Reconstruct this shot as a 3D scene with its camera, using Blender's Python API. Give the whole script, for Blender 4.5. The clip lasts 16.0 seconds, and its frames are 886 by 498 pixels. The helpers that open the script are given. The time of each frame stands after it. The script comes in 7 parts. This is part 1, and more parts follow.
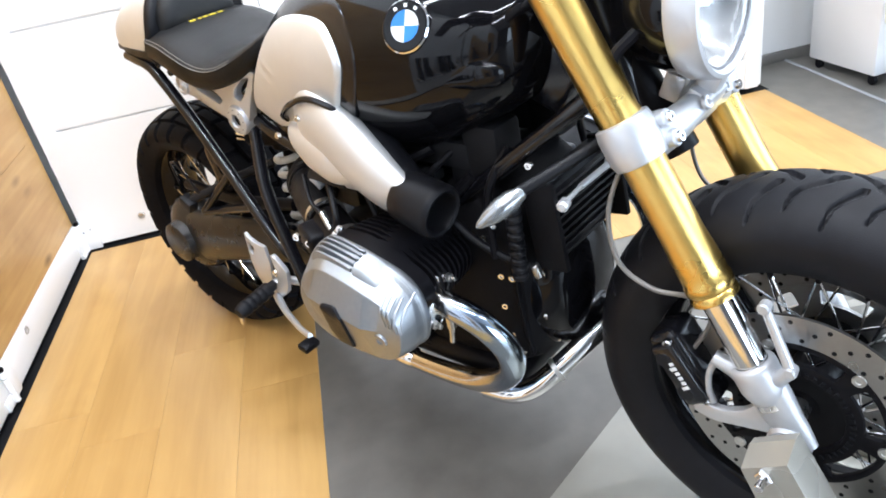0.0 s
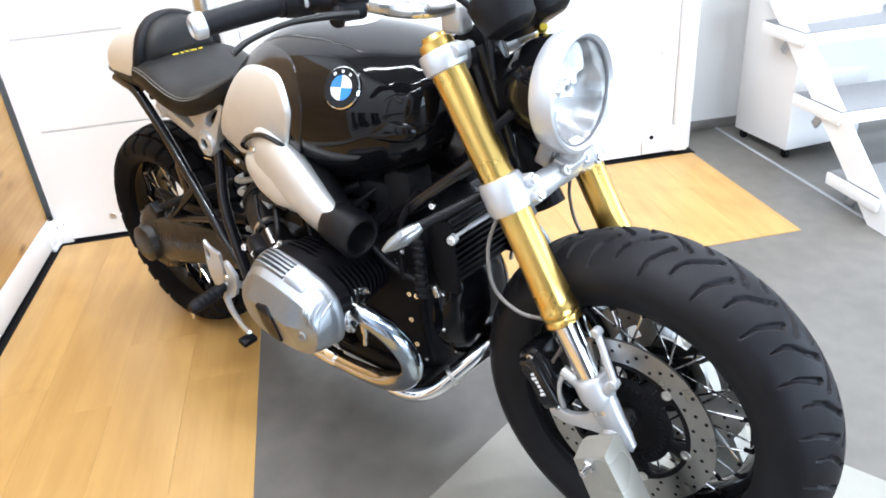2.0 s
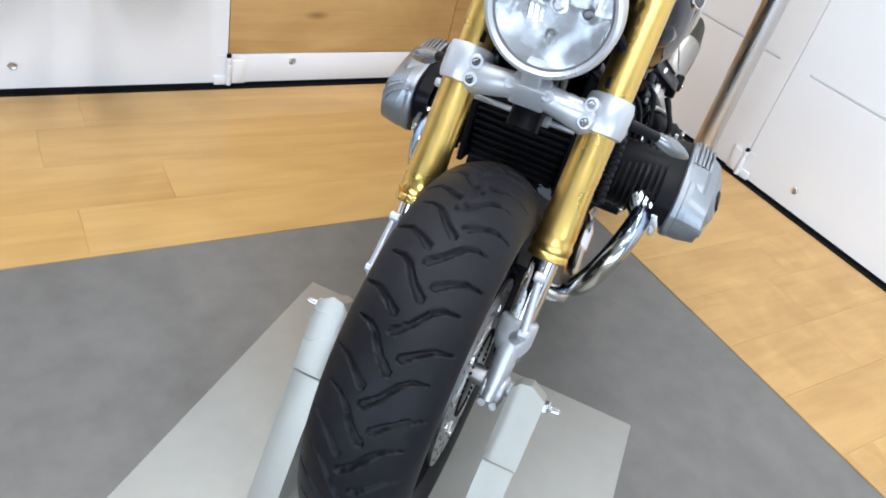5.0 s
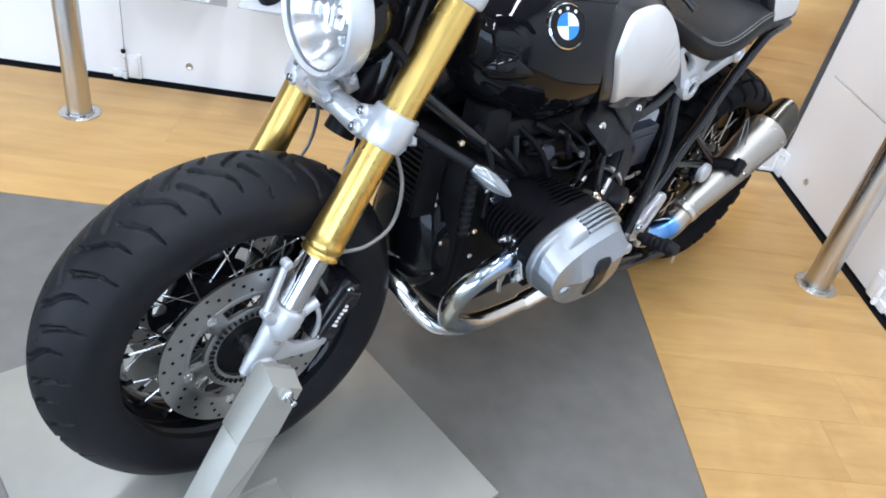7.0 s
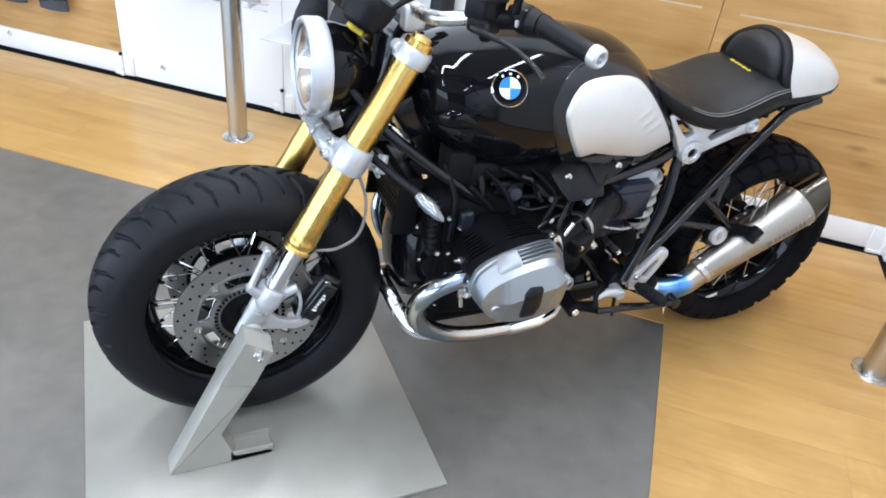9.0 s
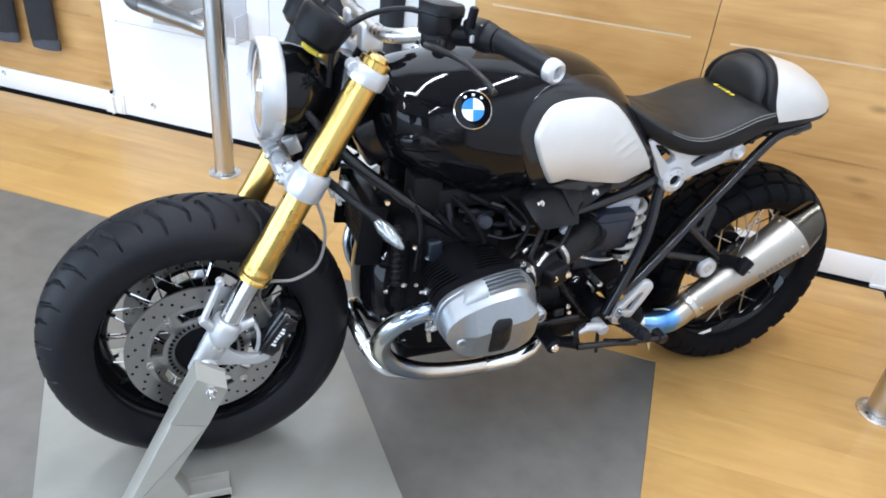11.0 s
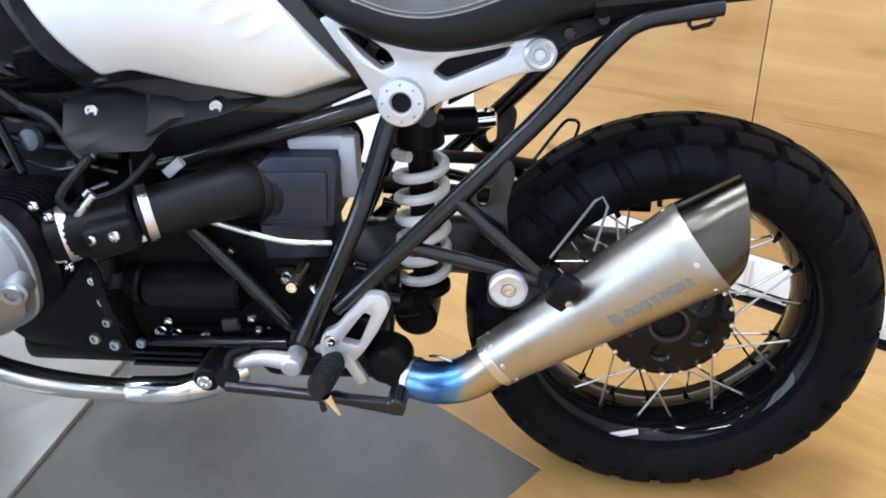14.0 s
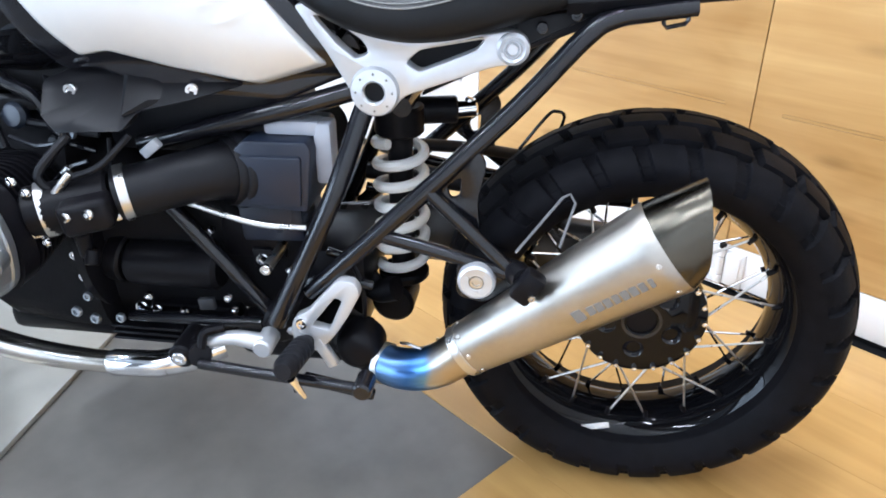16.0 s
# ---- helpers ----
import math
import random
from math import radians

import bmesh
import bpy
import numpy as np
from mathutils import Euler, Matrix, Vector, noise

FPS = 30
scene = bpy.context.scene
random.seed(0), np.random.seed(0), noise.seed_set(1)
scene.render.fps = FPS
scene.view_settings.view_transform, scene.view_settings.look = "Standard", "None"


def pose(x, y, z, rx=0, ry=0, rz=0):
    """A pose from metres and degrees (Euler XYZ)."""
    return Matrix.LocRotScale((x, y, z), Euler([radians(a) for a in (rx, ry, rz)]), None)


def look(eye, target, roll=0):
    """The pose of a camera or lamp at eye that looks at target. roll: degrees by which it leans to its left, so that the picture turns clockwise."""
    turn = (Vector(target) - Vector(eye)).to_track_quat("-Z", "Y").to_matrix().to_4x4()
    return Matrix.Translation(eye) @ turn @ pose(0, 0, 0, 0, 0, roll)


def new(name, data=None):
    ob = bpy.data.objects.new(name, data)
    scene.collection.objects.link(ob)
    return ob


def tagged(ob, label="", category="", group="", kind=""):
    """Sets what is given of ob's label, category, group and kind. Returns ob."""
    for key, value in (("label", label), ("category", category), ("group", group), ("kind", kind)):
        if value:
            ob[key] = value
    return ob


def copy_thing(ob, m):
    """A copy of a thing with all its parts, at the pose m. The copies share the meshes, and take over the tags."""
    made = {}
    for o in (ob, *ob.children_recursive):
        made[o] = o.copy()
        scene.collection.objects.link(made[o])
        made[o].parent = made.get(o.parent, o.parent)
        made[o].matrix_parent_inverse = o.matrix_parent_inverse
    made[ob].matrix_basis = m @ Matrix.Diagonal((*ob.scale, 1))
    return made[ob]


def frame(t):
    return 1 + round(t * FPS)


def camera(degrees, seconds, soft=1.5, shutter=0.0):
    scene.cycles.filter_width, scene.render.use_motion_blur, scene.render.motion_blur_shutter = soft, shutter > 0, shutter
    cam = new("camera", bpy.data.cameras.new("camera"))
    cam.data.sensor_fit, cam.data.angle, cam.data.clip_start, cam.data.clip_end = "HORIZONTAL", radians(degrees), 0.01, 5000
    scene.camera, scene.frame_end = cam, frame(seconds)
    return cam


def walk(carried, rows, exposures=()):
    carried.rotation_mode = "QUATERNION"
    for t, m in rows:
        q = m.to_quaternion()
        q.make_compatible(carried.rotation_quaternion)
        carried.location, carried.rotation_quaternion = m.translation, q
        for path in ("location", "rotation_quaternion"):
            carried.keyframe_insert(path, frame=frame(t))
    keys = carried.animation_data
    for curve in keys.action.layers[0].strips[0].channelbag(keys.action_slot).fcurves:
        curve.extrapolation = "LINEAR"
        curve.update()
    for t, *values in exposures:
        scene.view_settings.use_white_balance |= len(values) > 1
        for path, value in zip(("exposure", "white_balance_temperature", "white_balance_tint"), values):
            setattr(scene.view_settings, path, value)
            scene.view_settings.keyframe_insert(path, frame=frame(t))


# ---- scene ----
from mathutils.bvhtree import BVHTree

cam = camera(62.0, 16.0, soft=1.8)
PATH = [
    (0, (1.702, -0.913, 1.154), (0.475, 0.304, 0.148), -11.2),
    (0.5, (1.832, -0.997, 1.261), (0.625, 0.241, 0.255), -13.8),
    (0.8, (1.858, -1.06, 1.302), (0.684, 0.199, 0.284), -15.6),
    (1, (1.864, -1.096, 1.341), (0.754, 0.191, 0.286), -14.7),
    (1.5, (1.877, -1.116, 1.354), (0.799, 0.199, 0.301), -13.2),
    (1.7, (1.874, -1.085, 1.335), (0.801, 0.253, 0.306), -8.5),
    (2, (1.943, -1.013, 1.266), (0.757, 0.285, 0.312), -4.9),
    (2.5, (2.071, -0.826, 1.224), (0.808, 0.406, 0.282), -1.0),
    (3, (2.181, -0.656, 1.218), (0.727, 0.281, 0.214), 0.3),
    (3.5, (2.242, -0.445, 1.224), (0.693, 0.28, 0.186), 4.2),
    (3.7, (2.286, -0.349, 1.228), (0.717, 0.27, 0.153), 7.5),
    (4, (2.388, -0.219, 1.217), (0.751, 0.157, 0.132), 12.8),
    (4.2, (2.418, -0.143, 1.214), (0.771, 0.067, 0.099), 14.6),
    (6.3, (2.113, 0.663, 1.261), (0.716, -0.229, 0.142), 14.0),
    (6.5, (2.06, 0.729, 1.277), (0.69, -0.199, 0.154), 14.4),
    (7, (1.951, 0.928, 1.298), (0.774, -0.192, 0.131), 11.4),
    (7.5, (1.827, 1.032, 1.332), (0.763, -0.275, 0.254), 9.3),
    (8, (1.683, 1.165, 1.402), (0.624, -0.16, 0.342), 8.8),
    (8.5, (1.64, 1.325, 1.409), (0.732, -0.066, 0.295), 7.9),
    (9, (1.67, 1.411, 1.47), (0.95, -0.075, 0.343), 7.2),
    (9.2, (1.676, 1.438, 1.488), (0.965, -0.061, 0.371), 9.2),
    (11.3, (1.471, 1.382, 1.364), (0.79, -0.225, 0.386), 4.7),
    (11.5, (1.369, 1.321, 1.321), (0.726, -0.334, 0.4), 3.2),
    (11.8, (1.189, 1.234, 1.256), (0.531, -0.443, 0.386), -0.3),
    (12, (1.053, 1.218, 1.199), (0.389, -0.478, 0.373), -1.3),
    (12.3, (0.826, 1.249, 1.128), (0.247, -0.494, 0.337), -1.3),
    (12.5, (0.747, 1.189, 1.087), (0.204, -0.563, 0.289), -3.1),
    (13, (0.518, 1.096, 1.023), (0.152, -0.696, 0.212), -1.1),
    (13.5, (0.325, 1.058, 0.958), (0.338, -0.737, 0.075), -0.9),
    (14, (0.236, 1.047, 0.934), (0.435, -0.736, 0.049), -1.6),
    (14.5, (0.185, 1.051, 0.957), (0.369, -0.733, 0.073), -0.6),
    (15, (0.167, 1.053, 0.96), (0.408, -0.715, 0.058), -0.8),
    (15.5, (0.16, 1.045, 0.958), (0.394, -0.713, 0.034), 0.3),
    (16, (0.167, 1.036, 0.954), (0.42, -0.71, 0.011), -0.2),
]
EXPOSURES = [(0, 0.40, 6300, 10), (1.5, 0.40, 6300, 10), (2.5, 0.28, 6400, 10), (4.0, -0.28, 6450, 10), (6.5, -0.20, 6050, 10), (7.0, -0.17, 6030, 10), (7.5, -0.12, 6000, 10), (9.0, -0.12, 6200, 10), (11.5, -0.06, 6100, 10), (12.0, 0.0, 6000, 10), (12.5, -0.06, 5900, 10), (13.5, 0.17, 5900, 10), (15.0, 0.44, 5930, 10), (16.0, 0.46, 5930, 10)]
walk(cam, [(t, look(eye, target, roll)) for t, eye, target, roll in PATH], EXPOSURES)

# ---------------------------------------------------------------- light
world = bpy.data.worlds.new("showroom_air")
scene.world = world
world.use_nodes = True
world.node_tree.nodes["Background"].inputs[0].default_value = (0.9, 0.95, 1.0, 1)
world.node_tree.nodes["Background"].inputs[1].default_value = 0.08

GREY_CORNER = Vector((0.183, 0.037, 0.0))
ROOM = Matrix.Translation(GREY_CORNER) @ Matrix.Rotation(radians(-38.88), 4, "Z")
CEILING = 3.5
WINDOW_WATTS = 360


def strip_light(u, v, length, watts, along_u=True):
    lamp = bpy.data.lights.new("strip_lamp", "AREA")
    lamp.shape, lamp.size, lamp.size_y, lamp.energy = "RECTANGLE", length, 0.07, watts
    lamp.color = (0.93, 0.975, 1.05)
    ob = new("strip_lamp", lamp)
    ob.matrix_world = ROOM @ pose(u, v, CEILING - 0.14, 0, 0, 0 if along_u else 90)


for u in (-0.2, 1.1, 2.4):
    for v in (0.2, 3.0):
        strip_light(u, v, 1.9, 46, along_u=False)


# ---------------------------------------------------------------- materials
def material(name, color, rough=0.5, metal=0.0, vary=0.06, scale=30.0, bump=0.0, bump_scale=200.0, coat=0.0, stretch=(1, 1, 1), rough_vary=0.08, random_tint=0.0, spec=0.5):
    m = bpy.data.materials.new(name)
    m.use_nodes = True
    n, k = m.node_tree.nodes, m.node_tree.links
    p = n["Principled BSDF"]
    p.inputs["Metallic"].default_value = metal
    p.inputs["Coat Weight"].default_value = coat
    p.inputs["Coat Roughness"].default_value = 0.04
    p.inputs["Specular IOR Level"].default_value = spec
    geo, mapping = n.new("ShaderNodeTexCoord"), n.new("ShaderNodeMapping")
    mapping.inputs["Scale"].default_value = stretch
    k.new(geo.outputs["Object"], mapping.inputs["Vector"])
    big, fine = n.new("ShaderNodeTexNoise"), n.new("ShaderNodeTexNoise")
    big.inputs["Scale"].default_value, fine.inputs["Scale"].default_value = scale * 0.2, scale * 2
    big.inputs["Detail"].default_value, fine.inputs["Detail"].default_value = 3, 4
    mix = n.new("ShaderNodeMath")
    mix.operation = "ADD"
    for t in (big, fine):
        k.new(mapping.outputs[0], t.inputs["Vector"])
    k.new(big.outputs["Fac"], mix.inputs[0])
    k.new(fine.outputs["Fac"], mix.inputs[1])
    tone = n.new("ShaderNodeMapRange")
    tone.inputs["From Min"].default_value, tone.inputs["From Max"].default_value = 0.6, 1.4
    tone.inputs["To Min"].default_value, tone.inputs["To Max"].default_value = 1 - vary, 1 + vary
    k.new(mix.outputs[0], tone.inputs["Value"])
    value = tone.outputs[0]
    if random_tint:
        info, span, mul = n.new("ShaderNodeObjectInfo"), n.new("ShaderNodeMapRange"), n.new("ShaderNodeMath")
        span.inputs["To Min"].default_value, span.inputs["To Max"].default_value = 1 - random_tint, 1 + random_tint
        mul.operation = "MULTIPLY"
        k.new(info.outputs["Random"], span.inputs["Value"])
        k.new(span.outputs[0], mul.inputs[0])
        k.new(value, mul.inputs[1])
        value = mul.outputs[0]
    base = n.new("ShaderNodeVectorMath")
    base.operation = "SCALE"
    base.inputs[0].default_value = color
    k.new(value, base.inputs["Scale"])
    k.new(base.outputs[0], p.inputs["Base Color"])
    r = n.new("ShaderNodeMapRange")
    r.inputs["From Min"].default_value, r.inputs["From Max"].default_value = 0.3, 0.7
    r.inputs["To Min"].default_value, r.inputs["To Max"].default_value = max(0.02, rough - rough_vary), min(1, rough + rough_vary)
    k.new(big.outputs["Fac"], r.inputs["Value"])
    k.new(r.outputs[0], p.inputs["Roughness"])
    if bump:
        grain, b = n.new("ShaderNodeTexNoise"), n.new("ShaderNodeBump")
        grain.inputs["Scale"].default_value, grain.inputs["Detail"].default_value = bump_scale, 3
        k.new(mapping.outputs[0], grain.inputs["Vector"])
        k.new(grain.outputs["Fac"], b.inputs["Height"])
        b.inputs["Strength"].default_value, b.inputs["Distance"].default_value = bump, 0.002
        k.new(b.outputs[0], p.inputs["Normal"])
    return m


def oak(name, light, dark, grain=(1.6, 26, 26), knots=True, rough=0.42, random_tint=0.07):
    """Oak boards: long grain along x, darker streaks and a few knots."""
    m = bpy.data.materials.new(name)
    m.use_nodes = True
    n, k = m.node_tree.nodes, m.node_tree.links
    p = n["Principled BSDF"]
    co, shift, info = n.new("ShaderNodeTexCoord"), n.new("ShaderNodeVectorMath"), n.new("ShaderNodeObjectInfo")
    k.new(co.outputs["Object"], shift.inputs[0])
    jump = n.new("ShaderNodeVectorMath")
    jump.operation = "SCALE"
    jump.inputs[0].default_value = (7.3, 3.1, 5.7)
    k.new(info.outputs["Random"], jump.inputs["Scale"])
    k.new(jump.outputs[0], shift.inputs[1])
    mp = n.new("ShaderNodeMapping")
    mp.inputs["Scale"].default_value = grain
    k.new(shift.outputs[0], mp.inputs["Vector"])
    fine, streak, cloud = (n.new("ShaderNodeTexNoise") for _ in range(3))
    fine.inputs["Scale"].default_value, fine.inputs["Detail"].default_value, fine.inputs["Distortion"].default_value = 3.0, 6, 0.6
    streak.inputs["Scale"].default_value, streak.inputs["Detail"].default_value, streak.inputs["Distortion"].default_value = 0.55, 4, 1.2
    cloud.inputs["Scale"].default_value, cloud.inputs["Detail"].default_value = 0.13, 2
    for t in (fine, streak, cloud):
        k.new(mp.outputs[0], t.inputs["Vector"])
    patch = n.new("ShaderNodeMapping")
    patch.inputs["Scale"].default_value = (2.2, 5.0, 5.0)
    k.new(shift.outputs[0], patch.inputs["Vector"])
    k.new(patch.outputs[0], cloud.inputs["Vector"])
    cloud.inputs["Scale"].default_value, cloud.inputs["Detail"].default_value, cloud.inputs["Distortion"].default_value = 1.0, 3, 1.0
    a, b = n.new("ShaderNodeMath"), n.new("ShaderNodeMath")
    a.operation = b.operation = "MULTIPLY_ADD"
    a.inputs[1].default_value, b.inputs[1].default_value = 0.35, 1.5 if knots else 1.2
    k.new(fine.outputs["Fac"], a.inputs[0])
    k.new(streak.outputs["Fac"], a.inputs[2])
    k.new(cloud.outputs["Fac"], b.inputs[0])
    k.new(a.outputs[0], b.inputs[2])
    ramp = n.new("ShaderNodeValToRGB")
    ramp.color_ramp.elements[0].position, ramp.color_ramp.elements[1].position = 0.78, 1.35
    r = n.new("ShaderNodeMapRange")
    r.inputs["From Min"].default_value, r.inputs["From Max"].default_value = (0.98, 1.95) if knots else (0.80, 1.60)
    k.new(b.outputs[0], r.inputs["Value"])
    ramp.color_ramp.elements[0].position, ramp.color_ramp.elements[1].position = 0.0, 1.0
    ramp.color_ramp.elements[0].color, ramp.color_ramp.elements[1].color = (*light, 1), (*dark, 1)
    k.new(r.outputs[0], ramp.inputs["Fac"])
    color = ramp.outputs["Color"]
    if knots:
        vo, vm = n.new("ShaderNodeTexVoronoi"), n.new("ShaderNodeMapping")
        vm.inputs["Scale"].default_value = (2.3, 6.4, 0.0)
        split, flat = n.new("ShaderNodeSeparateXYZ"), n.new("ShaderNodeCombineXYZ")
        k.new(shift.outputs[0], split.inputs[0])
        k.new(split.outputs["X"], flat.inputs["X"])
        k.new(split.outputs["Z"], flat.inputs["Y"])
        k.new(flat.outputs[0], vm.inputs["Vector"])
        vo.voronoi_dimensions = "2D"
        k.new(vm.outputs[0], vo.inputs["Vector"])
        vo.inputs["Scale"].default_value = 1.0
        fall = n.new("ShaderNodeMapRange")
        fall.inputs["From Min"].default_value, fall.inputs["From Max"].default_value = 0.025, 0.115
        fall.inputs["To Min"].default_value, fall.inputs["To Max"].default_value = 0.95, 0.0
        k.new(vo.outputs["Distance"], fall.inputs["Value"])
        grade, some = n.new("ShaderNodeSeparateColor"), n.new("ShaderNodeMath")
        some.operation = "MULTIPLY"
        k.new(vo.outputs["Color"], grade.inputs[0])
        rare = n.new("ShaderNodeMath")
        rare.operation = "POWER"
        rare.inputs[1].default_value = 3.8
        k.new(grade.outputs[0], rare.inputs[0])
        k.new(rare.outputs[0], some.inputs[0])
        k.new(fall.outputs[0], some.inputs[1])
        mixk = n.new("ShaderNodeMix")
        mixk.data_type = "RGBA"
        k.new(some.outputs[0], mixk.inputs["Factor"])
        k.new(color, mixk.inputs[6])
        mixk.inputs[7].default_value = (dark[0] * 0.35, dark[1] * 0.3, dark[2] * 0.25, 1)
        color = mixk.outputs[2]
    tint, span = n.new("ShaderNodeVectorMath"), n.new("ShaderNodeMapRange")
    tint.operation = "SCALE"
    span.inputs["To Min"].default_value, span.inputs["To Max"].default_value = 1 - random_tint, 1 + random_tint
    k.new(info.outputs["Random"], span.inputs["Value"])
    k.new(color, tint.inputs[0])
    k.new(span.outputs[0], tint.inputs["Scale"])
    k.new(tint.outputs[0], p.inputs["Base Color"])
    p.inputs["Roughness"].default_value = rough
    bu = n.new("ShaderNodeBump")
    bu.inputs["Strength"].default_value, bu.inputs["Distance"].default_value = 0.12, 0.001
    k.new(a.outputs[0], bu.inputs["Height"])
    k.new(bu.outputs[0], p.inputs["Normal"])
    return m


def glass(name, tint=(1, 1, 1), rough=0.0):
    m = bpy.data.materials.new(name)
    m.use_nodes = True
    p = m.node_tree.nodes["Principled BSDF"]
    p.inputs["Base Color"].default_value = (*tint, 1)
    p.inputs["Transmission Weight"].default_value = 1.0
    p.inputs["Roughness"].default_value = rough
    p.inputs["IOR"].default_value = 1.45
    return m


def heat_blue(name, axis, start, end, stops, rough=0.16):
    """Polished steel with temper colours that run along one axis."""
    m = bpy.data.materials.new(name)
    m.use_nodes = True
    n, k = m.node_tree.nodes, m.node_tree.links
    p = n["Principled BSDF"]
    p.inputs["Metallic"].default_value, p.inputs["Roughness"].default_value = 1.0, rough
    co, sep, r, ramp, wob = n.new("ShaderNodeTexCoord"), n.new("ShaderNodeSeparateXYZ"), n.new("ShaderNodeMapRange"), n.new("ShaderNodeValToRGB"), n.new("ShaderNodeTexNoise")
    wob.inputs["Scale"].default_value = 18
    k.new(co.outputs["Object"], sep.inputs[0])
    k.new(co.outputs["Object"], wob.inputs["Vector"])
    r.inputs["From Min"].default_value, r.inputs["From Max"].default_value = start, end
    k.new(sep.outputs[axis], r.inputs["Value"])
    add = n.new("ShaderNodeMath")
    add.operation = "MULTIPLY_ADD"
    add.inputs[1].default_value = 0.25
    k.new(wob.outputs["Fac"], add.inputs[0])
    k.new(r.outputs[0], add.inputs[2])
    k.new(add.outputs[0], ramp.inputs["Fac"])
    els = ramp.color_ramp.elements
    els[0].position, els[0].color = stops[0][0], (*stops[0][1], 1)
    els[1].position, els[1].color = stops[-1][0], (*stops[-1][1], 1)
    for pos, c in stops[1:-1]:
        els.new(pos).color = (*c, 1)
    k.new(ramp.outputs[0], p.inputs["Base Color"])
    return m


GOLD = material("gold_anodised", (0.74, 0.50, 0.15), 0.30, 1.0, 0.04, 40)
CAST = material("cast_aluminium", (0.31, 0.33, 0.352), 0.37, 0.88, 0.06, 60, 0.10, 900)
SILVER = material("silver_paint", (0.54, 0.55, 0.57), 0.34, 0.5, 0.03, 40, 0.05, 500)
CHROME = material("polished_steel", (0.80, 0.80, 0.81), 0.08, 1.0, 0.02, 20, rough_vary=0.03)
MIRROR = material("aluminised_reflector", (0.66, 0.67, 0.68), 0.16, 0.95, 0.02, 20, rough_vary=0.04)
STEEL = material("brushed_stainless", (0.58, 0.57, 0.55), 0.30, 1.0, 0.05, 60, 0.05, 300, stretch=(3, 3, 0.15))
TITAN = material("titanium_sleeve", (0.40, 0.375, 0.335), 0.36, 1.0, 0.05, 60, 0.12, 500)
GLOSS = material("gloss_black_paint", (0.004, 0.004, 0.005), 0.05, 0.0, 0.1, 10, rough_vary=0.02, spec=0.21)
CASTBLACK = material("rough_black_casting", (0.0056, 0.0054, 0.0064), 0.58, 0.0, 0.3, 60, 0.35, 350, spec=0.09)
BLACK = material("satin_black_metal", (0.0056, 0.0053, 0.0066), 0.36, 0.0, 0.25, 60, 0.1, 400, spec=0.11)
FRAME = material("black_powder_coat", (0.0065, 0.0065, 0.0085), 0.115, 0.0, 0.2, 80, 0.05, 900, spec=0.42)
PLASTIC = material("grained_black_plastic", (0.0058, 0.0058, 0.0074), 0.40, 0.0, 0.2, 80, 0.2, 900, spec=0.20)
SIDEPLASTIC = material("satin_side_plastic", (0.0065, 0.0065, 0.0078), 0.36, 0.0, 0.15, 60, 0.12, 900, spec=0.18)
RUBBER = material("tyre_rubber", (0.0085, 0.0085, 0.0105), 0.50, 0.0, 0.3, 30, 0.12, 500, spec=0.18)
# Rear tyre's copy of the rubber, darkened in colour and gloss for weaker light.
SHADED_RUBBER = material("tyre_rubber_shaded", (0.0054, 0.0053, 0.0068), 0.56, 0.0, 0.45, 26, 0.2, 300, spec=0.065)
LEATHER = material("black_seat_cover", (0.009, 0.0088, 0.009), 0.5, 0.0, 0.2, 60, 0.35, 600, spec=0.36)
SEATSIDE = material("smooth_black_seat_side", (0.0045, 0.0045, 0.005), 0.42, 0.0, 0.2, 60, 0.12, 700, spec=0.2)
PEARL = material("silver_aluminium_panel", (0.67, 0.665, 0.65), 0.46, 0.62, 0.03, 15, 0.03, 700, rough_vary=0.04)
LENSGREY = material("smoked_indicator_lens", (0.27, 0.28, 0.29), 0.24, 0.75, 0.04, 40)
GREYBIT = material("grey_plastic", (0.35, 0.36, 0.38), 0.5, 0.0, 0.08, 40)
# Black plastic; the blue of its reflections is put into the base colour.
BATTERY = material("blue_reflection_black_plastic", (0.011, 0.015, 0.027), 0.30, 0.0, 0.1, 40, 0.06, 900, spec=0.4)
SPRING = material("white_spring_enamel", (0.72, 0.72, 0.70), 0.35, 0.0, 0.05, 40)
WHITE = material("white_lacquer", (0.82, 0.82, 0.82), 0.35, 0.0, 0.015, 3, rough_vary=0.05)
WALLPAINT = material("white_wall_paint", (0.80, 0.80, 0.79), 0.7, 0.0, 0.02, 4, 0.05, 200)
CEILPAINT = material("pale_ceiling_paint", (0.32, 0.32, 0.32), 0.8, 0.0, 0.1, 4)
GREYPAINT = material("grey_wall_paint", (0.13, 0.13, 0.13), 0.7, 0.0, 0.05, 4, 0.05, 200)
GAPBLACK = material("black_recess", (0.008, 0.008, 0.009), 0.6, 0.0, 0.2, 30, spec=0.10)
VINYL = material("grey_vinyl_floor", (0.143, 0.134, 0.119), 0.33, 0.0, 0.24, 7, 0.05, 260, rough_vary=0.07)
PLATE = material("grey_painted_steel", (0.36, 0.35, 0.31), 0.34, 0.35, 0.05, 12, 0.06, 400)
OAK_FLOOR = oak("oak_floor_board", (0.57, 0.35, 0.125), (0.42, 0.24, 0.075), knots=False, rough=0.28, random_tint=0.03)
OAK_WALL = oak("oak_wall_panel", (0.575, 0.36, 0.145), (0.335, 0.168, 0.045), rough=0.34)
DULLSTEEL = material("dull_brushed_steel", (0.40, 0.385, 0.365), 0.42, 1.0, 0.08, 60, 0.08, 300, stretch=(0.2, 3, 3))
